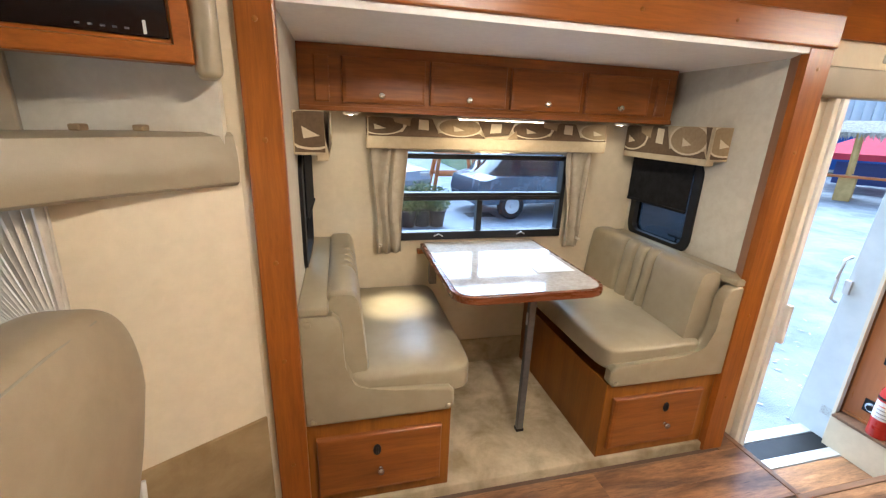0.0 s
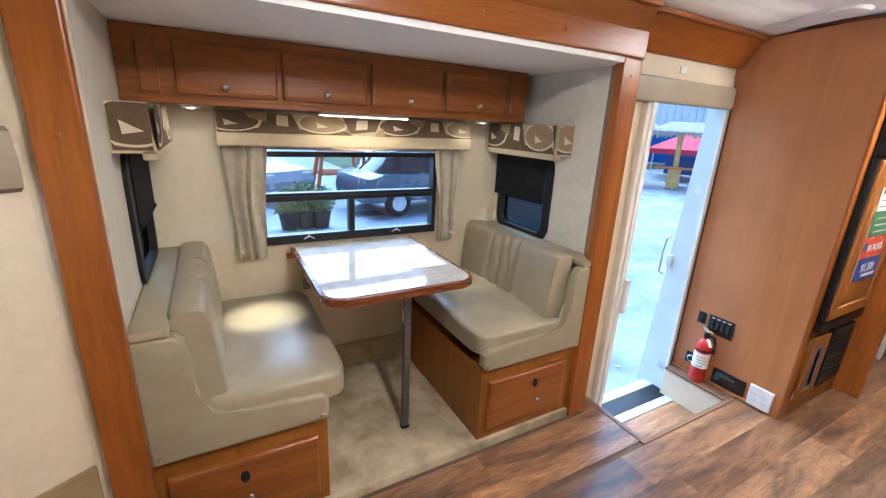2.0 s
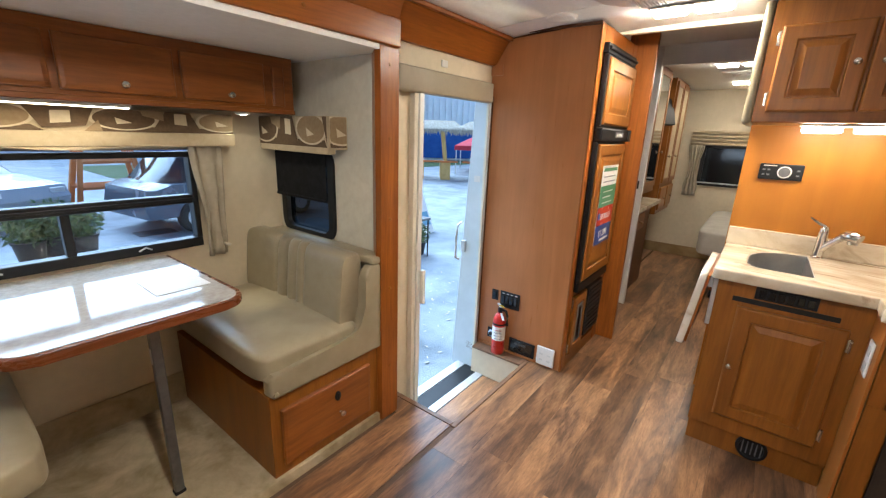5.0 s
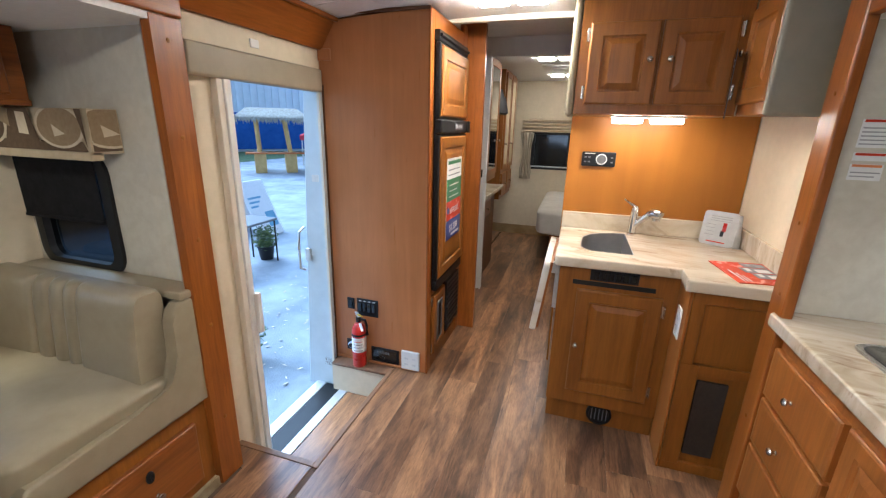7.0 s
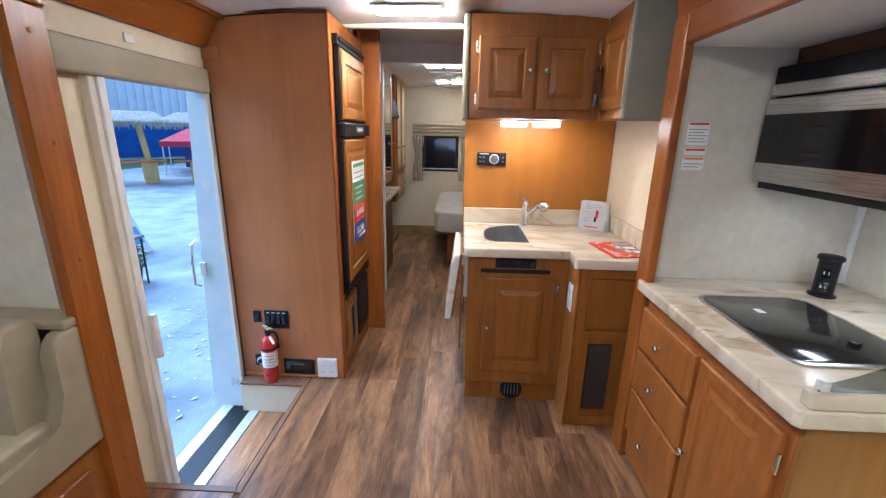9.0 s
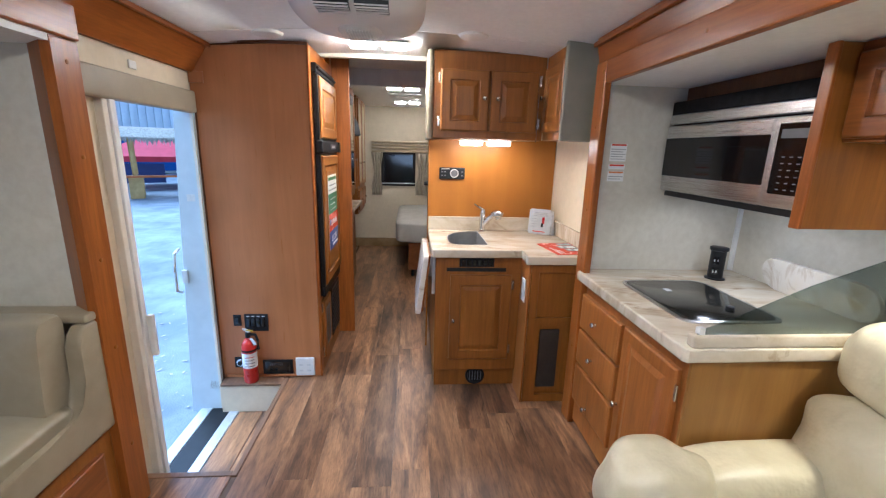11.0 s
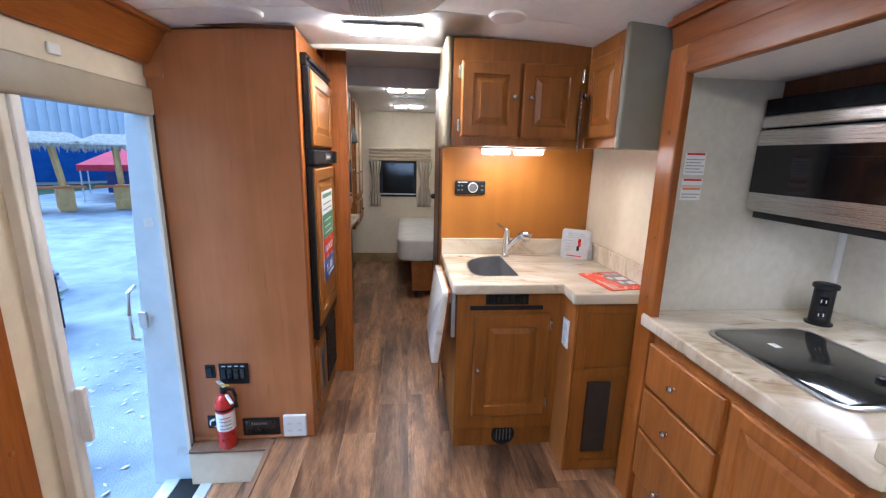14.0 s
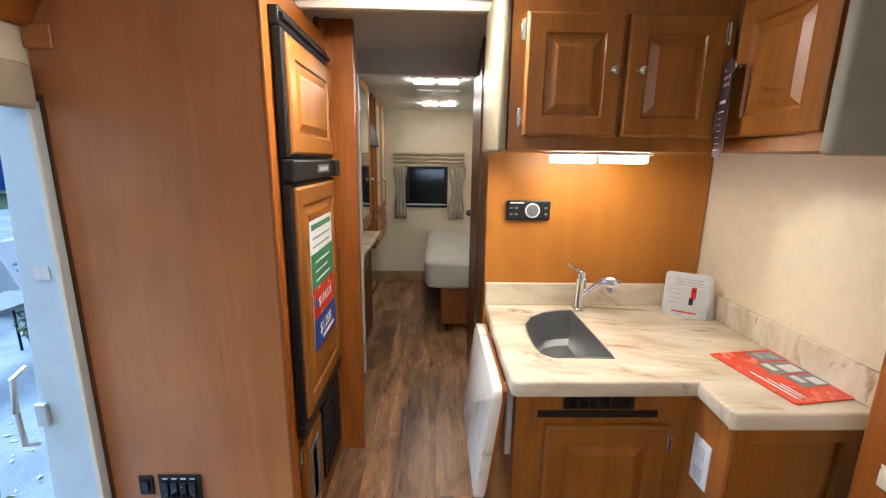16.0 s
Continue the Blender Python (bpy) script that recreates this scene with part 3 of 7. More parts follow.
# ---- slide-out of the galley ----
GY = -0.78
setting("galley_wall_east", (2.685, 2.70, GY, 0.05, 0, 1.86), "wall_slide", "grey-cream vinyl end wall of the galley slide-out")
setting("galley_wall_back", (-0.6, 2.70, GY - 0.05, GY, 0, 1.86), "wall_slide", "pale vinyl back wall of the galley slide-out")
setting("galley_wall_west", (-0.62, -0.6, GY, 0.05, 0, 1.86), "wall_slide", "pale vinyl end wall of the galley slide-out")
setting("galley_ceiling", (-0.6, 2.70, GY, 0.07, 1.805, 1.84), "ceil", "off-white ceiling of the galley slide-out", 0, "ceiling")
setting("galley_corner_strip", (2.665, 2.685, GY, GY + 0.02, 0.88, 1.3), "white", "white corner strip of the galley wall", 0.003, "trim")


def galley_trim():
    ob = thing("galley_trim", 2.65, 0.07, 0, "orange-brown wooden frame round the galley slide-out", "trim", kind="structure")
    box("post", (2.60, 2.705, 0.05, 0.085, 0, 1.90), "trim", ob, 0.006)
    box("header", (-0.6, 2.60, 0.05, 0.085, 1.80, 1.90), "trim_x", ob, 0.006)
    for x in (2.62, 1.93, 1.40, 0.9):
        screw(ob, (x, 0.085, 1.85), (-1, 0, 0))
    for z in (0.45, 0.95, 1.2, 1.6):
        screw(ob, (2.65, 0.085, z), (-1, 0, 0))


galley_trim()

# ---- entry door and step well ----
def entry():
    ob = thing("door_1", 2.38, Y_N, -0.2, "white entry door frame, open to the outside, with screen track", "door", kind="structure")
    box("frame_side", (2.395, 2.424, 2.168, 2.25, -0.2, 1.66), "cream", ob, 0.004)
    box("screen_track", (2.424, 2.457, 2.158, 2.25, -0.2, 1.64), "white", ob, 0.004)
    box("screen_pull", (2.443, 2.467, 2.13, 2.158, 0.52, 0.72), "white", ob, 0.006)
    box("frame_top", (2.424, 3.10, 2.18, 2.25, 1.645, 1.68), "white", ob, 0.004)
    box("sill", (2.395, 3.10, 2.07, 2.13, -0.23, -0.196), "alu", ob, 0.004)
    box("tread_strip", (2.395, 3.10, 2.13, 2.25, -0.23, -0.2), "black", ob, 0.003, "black ribbed tread")
    box("outer_sill", (2.395, 3.10, 2.25, 2.32, -0.23, -0.196), "alu", ob, 0.004)
    leaf = bmesh.new()
    prism(leaf, [(2.18, -0.22), (2.38, -0.22), (2.282, 1.66), (2.18, 1.66)], basis((3.10, 0, 0), (0, 1, 0), (0, 0, 1)), 0.03, 0.003)
    d = part("door_leaf", leaf, "door_skylit", ob, "white door leaf folded open, the sky's blue put into its colour")
    box("edge_strip", (3.094, 3.101, 2.177, 2.194, -0.2, 1.655), "cream", d, 0.002)
    bm = bmesh.new()
    tube(bm, [(3.09, 2.345, 0.60), (3.055, 2.352, 0.62), (3.045, 2.347, 0.74), (3.05, 2.342, 0.85), (3.09, 2.335, 0.87)], 0.009, 8)
    part("grab_handle", bm, "alu", d, "pale grab handle", True)
    box("latch", (3.085, 3.10, 2.30, 2.335, 0.66, 0.74), "alu", d, 0.003)
    box("notice", (3.097, 3.0995, 2.215, 2.26, 1.15, 1.19), "label", d, 0)


entry()


def step_well():
    ob = thing("step_well", 2.7, 1.95, -0.2, "sunken entry step with plank tread and wooden nosing", "step", kind="structure")
    box("riser", (2.30, 3.10, 1.757, 1.77, -0.2, -0.004), "darkwood", ob, 0.001)
    box("side_east", (3.055, 3.10, 1.771, 2.17, -0.2, -0.0125), "wall", ob, 0.001)
    box("side_west", (2.285, 2.30, 1.77, 2.2, -0.2, -0.012), "darkwood", ob, 0.001)
    box("nosing_south", (2.28, 3.12, 1.759, 1.785, -0.012, 0.004), "nosing", ob, 0.003)
    box("nosing_west", (2.28, 2.31, 1.785, 2.2, -0.012, 0.004), "nosing", ob, 0.003)
    box("nosing_east", (3.045, 3.139, 1.785, 2.165, -0.012, 0.004), "nosing", ob, 0.003)
    for i in range(2):
        box("plank", (2.30, 3.10, 1.77 + 0.15 * i, 1.915 + 0.15 * i, -0.215, -0.2), "plank", ob, 0.002)


M["nosing"] = wood("nosing_wood", rgb(0.18, 0.10, 0.060), rgb(0.25, 0.14, 0.082), "x", 0.35)
step_well()


def pelmet(name, x0, x1, y0, y1, z0, z1, label):
    ob = thing(name, (x0 + x1) / 2, y1, z0, label, "valance")
    bm = bmesh.new()
    bx(bm, x0, x1, y0, y1, z0, z1, 0.012, 3)
    part("board", bm, "vinyl_d", ob, "", True)
    return ob


pelmet("door_valance", 2.255, 3.092, 2.147, 2.198, 1.636, 1.752, "padded beige vinyl valance box over the entry door")
vent = tagged(box("wall_sensor", (2.63, 2.68, 2.19, 2.199, 1.785, 1.82), "white", None, 0.003), "small white sensor plate above the entry door", "sensor")


# ---- dinette ----
def overhead():
    ob = thing("overhead_cabinet", 1.15, 2.78, 1.52, "stained wooden overhead cabinet with four doors over the dinette", "cabinet")
    box("body", (OX0 + 0.006, 2.057, 2.672, SY - 0.002, 1.52, 1.768), "cab_x", ob, 0.002)
    for x0, x1, kx in ((0.435, 0.782, 0.595), (0.803, 1.152, 0.975), (1.175, 1.526, 1.352), (1.553, 1.90, 1.735)):
        m = basis((x0, 2.672, 1.548), *SOUTH)
        d = raised_door("door", x1 - x0, 0.178, m, "cab_x", ob, 0.02, 0.04, flat=True)
        knob(d, basis((kx, 2.652, 1.578), *SOUTH))
    for x in (0.355, 1.975):
        rr = bmesh.new()
        rings_face(rr, 0.06, 0.178, [(0, 0), (0.0, 0.008), (0.006, 0.012), (0.02, 0.012)], basis((x - 0.03, 2.672, 1.548), *SOUTH))
        part("stile_panel", rr, "cab_x", ob)
    box("bottom_rail", (OX0 + 0.006, 2.057, 2.662, 2.674, 1.512, 1.532), "cab_x", ob, 0.003)
    return ob


overhead()


def puck(x, y, watts, lean):
    ob = thing("puck_light", x, y, 1.52, "small round recessed puck light, lit", "light", "puck lights")
    bm = bmesh.new()
    lathe(bm, [(0.0, 0), (0.034, 0), (0.034, -0.006), (0.027, -0.012), (0.025, -0.010)], Matrix.Translation((x, y, 1.512)), 18)
    part("rim", bm, "white", ob, "", True)
    bm = bmesh.new()
    lathe(bm, [(0.0, -0.013), (0.025, -0.011)], Matrix.Translation((x, y, 1.512)), 18)
    part("lens", bm, "lens", ob, "glowing lens")
    d = bpy.data.lights.new("puck_lamp", "SPOT")
    d.energy, d.spot_size, d.spot_blend, d.color, d.shadow_soft_size = watts, radians(25), 1.0, (1.0, 0.90, 0.62), 0.02
    o = new("puck_lamp", d)
    o.matrix_world = look((x, y, 1.49), (x + lean * 1.95, y - 0.17, 0))


puck(0.47, 2.76, 40, 0.165)
puck(1.84, 2.76, 9, -0.06)


def strip_light():
    ob = thing("strip_light", 1.18, 2.68, 1.5, "slim lit strip light under the overhead cabinet", "light")
    box("housing", (0.955, 1.38, 2.705, 2.752, 1.50, 1.512), "white", ob, 0.003)
    box("diffuser", (0.96, 1.375, 2.712, 2.745, 1.4965, 1.506), "glow_soft", ob, 0.003, "glowing diffuser")
    area("strip_lamp", (1.17, 2.72, 1.485), (1.17, 2.74, 0), 0.4, 0.05, 0.55, (1.0, 0.85, 0.58))


strip_light()


def motif_print(layers, u0, u1, v0, v1, m, start=0):
    """Bold printed ovals and trapezoids with pale squares and wedges; layers: tan, dark, pale, each over the last."""
    h = v1 - v0
    rise = [0.0]

    def poly(k, pts):
        out = []
        for x, y in pts:
            q = (min(max(x, u0), u1), min(max(y, v0), v1))
            if not out or (Vector(q) - Vector(out[-1])).length > 1e-4:
                out.append(q)
        if len(out) > 2 and (Vector(out[0]) - Vector(out[-1])).length < 1e-4:
            out.pop()
        a = sum(p[0] * q[1] - p[1] * q[0] for p, q in zip(out, out[1:] + out[:1]))
        if len(out) > 2 and abs(a) > 1e-5:
            layers[k].faces.new([layers[k].verts.new(m @ Vector((x, y, rise[0]))) for x, y in out])
            rise[0] += 0.0003

    def oval(k, cu, cv, ru, rv, tip=0.0):
        pts = []
        for i in range(28):
            a = 2 * math.pi * i / 28
            sx = math.copysign(abs(math.cos(a)) ** (1 - tip), math.cos(a))
            pts.append((cu + ru * sx, cv + rv * math.sin(a)))
        poly(k, pts)

    u, k = u0 - 0.05 - 0.17 * (start % 2), start
    while u < u1 + 0.1:
        cv = v0 + h * 0.58
        rise[0] = 0.0006 * (k % 2)
        if k % 2 == 0:
            poly(1, [(u - 0.03, v0), (u + 0.25, v0), (u + 0.215, v0 + h * 0.24), (u + 0.005, v0 + h * 0.24)])
            oval(2, u + 0.11, cv, 0.122, h * 0.52)
            oval(1 if k % 4 == 0 else 0, u + 0.11, cv, 0.108, h * 0.46)
            poly(2, [(u + 0.075, cv + h * 0.06), (u + 0.08, cv - h * 0.24), (u + 0.135, cv - h * 0.17)])
        elif k % 4 == 1:
            poly(1, [(u - 0.015, v0), (u + 0.19, v0), (u + 0.145, v1), (u + 0.045, v1)])
            poly(2, [(u + 0.078, v0 + h * 0.40), (u + 0.130, v0 + h * 0.36), (u + 0.128, v0 + h * 0.90), (u + 0.080, v0 + h * 0.93)])
            poly(0, [(u - 0.04, v0 + h * 0.75), (u + 0.036, v0 + h * 0.55), (u + 0.04, v1), (u - 0.05, v1)])
        else:
            poly(1, [(u - 0.015, v1), (u + 0.19, v1), (u + 0.16, v0 + h * 0.25), (u + 0.03, v0 + h * 0.1)])
            poly(2, [(u + 0.055, v0 + h * 0.30), (u + 0.115, v0 + h * 0.36), (u + 0.118, v0 + h * 0.86), (u + 0.060, v0 + h * 0.82)])
            poly(0, [(u + 0.15, v0), (u + 0.21, v0), (u + 0.20, v0 + h * 0.5)])
        u += 0.215 if k % 2 == 0 else 0.18
        k += 1


def print_valance(name, o, axis_u, length, height, depth, plain, label):
    """Cloth pelmet with returns, a light lower band and printed motifs. o: lower start of the front face."""
    ob = thing(name, *o, label, "valance", "printed valances")
    u, v = Vector(axis_u), Vector((0, 0, 1))
    m = basis(o, u, v)
    bm = bmesh.new()
    nseg = max(8, int(length / 0.05))
    rows = []
    for j, (zz, off) in enumerate(((0, 0.012), (0.35, 0.004), (0.7, 0.0), (1.0, 0.0))):
        row = []
        for i in range(nseg + 1):
            t = i / nseg
            sag = 0.018 * math.sin(t * math.pi * 3) * (1 - zz) if j == 0 else 0
            row.append((t * length, height * zz + sag, off))
        rows.append(row)
    front = [[bm.verts.new(m @ Vector(p)) for p in r] for r in rows]
    back = [[bm.verts.new(m @ Vector((p[0], p[1], -depth))) for p in r] for r in rows]
    for j in range(3):
        for i in range(nseg):
            bm.faces.new((front[j][i], front[j][i + 1], front[j + 1][i + 1], front[j + 1][i]))
        for e in (0, nseg):
            bm.faces.new((front[j][e], back[j][e], back[j + 1][e], front[j + 1][e]))
    for i in range(nseg):
        bm.faces.new((front[3][i], front[3][i + 1], back[3][i + 1], back[3][i]))
    part("cloth", bm, "cloth_light", ob, "tan cloth")
    for o2, a2, u0, u1, st in ((Vector(o) + u.cross(v) * 0.0155, u, 0.004, length - 0.004, 0),
                               (Vector(o) + u * (length + 0.0025), -u.cross(v), -0.002, depth - 0.005, 1),
                               (Vector(o) - u * 0.0025, u.cross(v), -depth + 0.005, 0.002, 0)):
        layers = [bmesh.new() for _ in range(3)]
        motif_print(layers, u0, u1, height * plain, height * 0.985, basis(o2, a2, v), st)
        for b2, nm, mat, lab in zip(layers, ("motif_tan", "motif", "motif_pale"), ("motif_tan", "motif", "motif_cream"), ("mid brown printed shapes", "dark brown printed shapes", "cream printed shapes")):
            if len(b2.faces):
                tagged(part(nm, b2, mat, ob, lab), kind="stuff")
            else:
                b2.free()
    if plain > 0.2:
        bm = bmesh.new()
        bx(bm, -0.003, length + 0.003, -0.004, height * plain, -depth, 0.018, 0.006, 2, m)
        part("plain_band", bm, "cloth_light", ob, "plain tan band", True)
    else:
        bm = bmesh.new()
        bx(bm, 0, length, -0.022, 0.012, -0.03, 0.014, 0.006, 2, m)
        part("lower_band", bm, "cloth_light", ob, "plain tan band")
    return ob


print_valance("window_valance", (0.55, 2.90, 1.354), (1, 0, 0), 1.30, 0.146, 0.075, 0.38, "brown and tan printed cloth valance over the dinette window")
print_valance("window_valance", (2.035, 2.95, 1.357), (0, -1, 0), 0.585, 0.15, 0.098, 0.06, "brown and tan printed cloth valance over the side window")
print_valance("window_valance", (OX0 + 0.11, 2.36, 1.357), (0, 1, 0), 0.57, 0.15, 0.105, 0.06, "brown and tan printed cloth valance over the side window")


def main_window():
    ob = thing("window_1", 1.18, SY, 0.86, "black-framed dinette window with upper pane and two sliders", "window", kind="structure")
    x0, x1, z0, z1 = 0.704, 1.677, 0.856, 1.322
    bm = bmesh.new()
    for d in ((x0, x1, z1 - 0.025, z1), (x0, x1, z0, z0 + 0.045), (x0, x0 + 0.025, z0 + 0.045, z1 - 0.025), (x1 - 0.025, x1, z0 + 0.045, z1 - 0.025)):
        bx(bm, d[0], d[1], SY - 0.025, SY + 0.035, d[2], d[3], 0.004)
    part("window_frame", bm, "black", ob)
    box("mid_rail", (x0 + 0.025, x1 - 0.025, SY - 0.02, SY + 0.03, 1.075, 1.118), "black", ob, 0.005)
    box("rail_lip", (x0 + 0.025, x1 - 0.025, SY - 0.028, SY - 0.02, 1.09, 1.102), "black", ob, 0.002)
    box("mullion", (1.150, 1.182, SY - 0.018, SY + 0.03, z0 + 0.045, 1.075), "black", ob, 0.004)
    for a in ((x0 + 0.02, x1 - 0.02, 1.11, z1 - 0.02), (x0 + 0.02, 1.16, z0 + 0.04, 1.08), (1.17, x1 - 0.02, z0 + 0.04, 1.08)):
        p = box("pane", (a[0], a[1], SY + 0.008, SY + 0.012, a[2], a[3]), "glass", ob, 0)
        p.visible_shadow = False
    for x in (0.93, 1.42):
        bm = bmesh.new()
        tube(bm, [(x - 0.025, SY - 0.03, z0 + 0.022), (x, SY - 0.04, z0 + 0.038), (x + 0.025, SY - 0.03, z0 + 0.022)], 0.004, 6)
        part("latch", bm, "alu", ob, "pale latch")
    box("sill_strip", (0.62, 1.72, SY - 0.012, SY - 0.001, 1.336, 1.39), "cream", ob, 0.004, "cream blind cassette")
    return ob


main_window()


def side_window(name, xw, s, label):
    """Small rounded side window with a half-drawn black blind. s: +1 when it looks towards +x into the room."""
    ob = thing(name, xw, 2.5, 0.9, label, "window", kind="structure")
    y0, y1, z0, z1 = 2.468, 2.94, 0.864, 1.36
    m = basis((xw, 0, 0), (0, s, 0), (0, 0, 1))
    out = [(s * y, z) for y, z in round_rect(y0, y1, z0, z1, 0.09)]
    inn = [(s * y, z) for y, z in round_rect(y0 + 0.045, y1 - 0.045, z0 + 0.045, z1 - 0.045, 0.05)]
    bm = bmesh.new()
    rows = [[bm.verts.new(m @ Vector((p[0], p[1], d))) for p in pts] for pts, d in ((out, -0.02), (out, 0.014), (inn, 0.016), (inn, -0.03))]
    n = len(out)
    for a, b in zip(rows, rows[1:]):
        for i in range(n):
            j = (i + 1) % n
            bm.faces.new((a[i], a[j], b[j], b[i]))
    part("window_frame", bm, "black", ob, "black rounded frame", True)
    bm = bmesh.new()
    bm.faces.new([bm.verts.new(m @ Vector((p[0], p[1], -0.012))) for p in inn])
    part("pane", bm, "glass_dark", ob, "tinted pane").visible_shadow = False
    bm = bmesh.new()
    a, b = sorted((s * (y0 + 0.048), s * (y1 + 0.03)))
    bx(bm, a, b, 1.09, 1.355, 0.018, 0.022, 0, 1, m)
    bx(bm, a, b, 1.08, 1.095, 0.014, 0.028, 0.004, 2, m)
    part("blind", bm, "blind", ob, "black roller blind, half drawn")
    bm = bmesh.new()
    bx(bm, a, b, 1.345, 1.37, 0.012, 0.045, 0.006, 2, m)
    part("blind_roller", bm, "white", ob)
    return ob


side_window("window_2", OX1 - 0.004, -1, "small black side window with a half-drawn blind")
side_window("window_3", OX0 + 0.004, 1, "small black side window with a half-drawn blind")


def pleated(name, x0, x1, y, z0, z1, label, waves=6, amp=0.018, gather=0.25, material="cloth", anchor=0.5, hang=0.0, group="curtains"):
    ob = thing(name, (x0 + x1) / 2, y, z1, label, "curtain", group)
    bm = bmesh.new()
    nu, nv = waves * 8, 14
    grid = []
    for j in range(nv + 1):
        t = j / nv
        row = []
        for i in range(nu + 1):
            s = i / nu
            pinch = 1 - gather * math.sin(math.pi * min(1, t * 1.05)) ** 2 * (1 if t < 0.95 else 0.8)
            tt = min(1.0, t / 0.75)
            narrow = 1 - hang * (3 * tt ** 2 - 2 * tt ** 3) if hang else 1.0
            xx = x0 + (x1 - x0) * (0.5 + (s - 0.5) * pinch) if not hang else x0 + (x1 - x0) * (anchor + (s - anchor) * narrow)
            a = amp * (0.6 + 0.5 * t) * math.sin(s * waves * 2 * math.pi + 1.3 * math.sin(t * 3) + 2.6 * noise.noise(Vector((s * 3, t * 2.5, x0))))
            row.append(bm.verts.new((xx, y - 0.005 - a, z1 + (z0 - z1) * t)))
        grid.append(row)
    for j in range(nv):
        for i in range(nu):
            bm.faces.new((grid[j][i], grid[j][i + 1], grid[j + 1][i + 1], grid[j + 1][i]))
    c = part("cloth", bm, material, ob, "", True)
    sol = c.modifiers.new("thick", "SOLIDIFY")
    sol.thickness = 0.003
    return ob


cl = pleated("curtain", 0.56, 0.755, SY - 0.045, 0.80, 1.39, "beige pleated curtain tied back beside the dinette window", 3, 0.015, 0.12, anchor=0.5, hang=0.34)
cr = pleated("curtain", 1.645, 1.80, SY - 0.045, 0.80, 1.39, "beige pleated curtain tied back beside the dinette window", 2, 0.014, 0.15, anchor=0.7, hang=0.4)
for x, par in ((0.60, cl), (1.775, cr)):
    bm = bmesh.new()
    tube(bm, [(x, SY - 0.005, 0.86), (x, SY - 0.06, 0.85), (x + 0.015, SY - 0.07, 0.845)], 0.008, 8)
    part("holdback", bm, "cream", par, "plastic holdback", True)


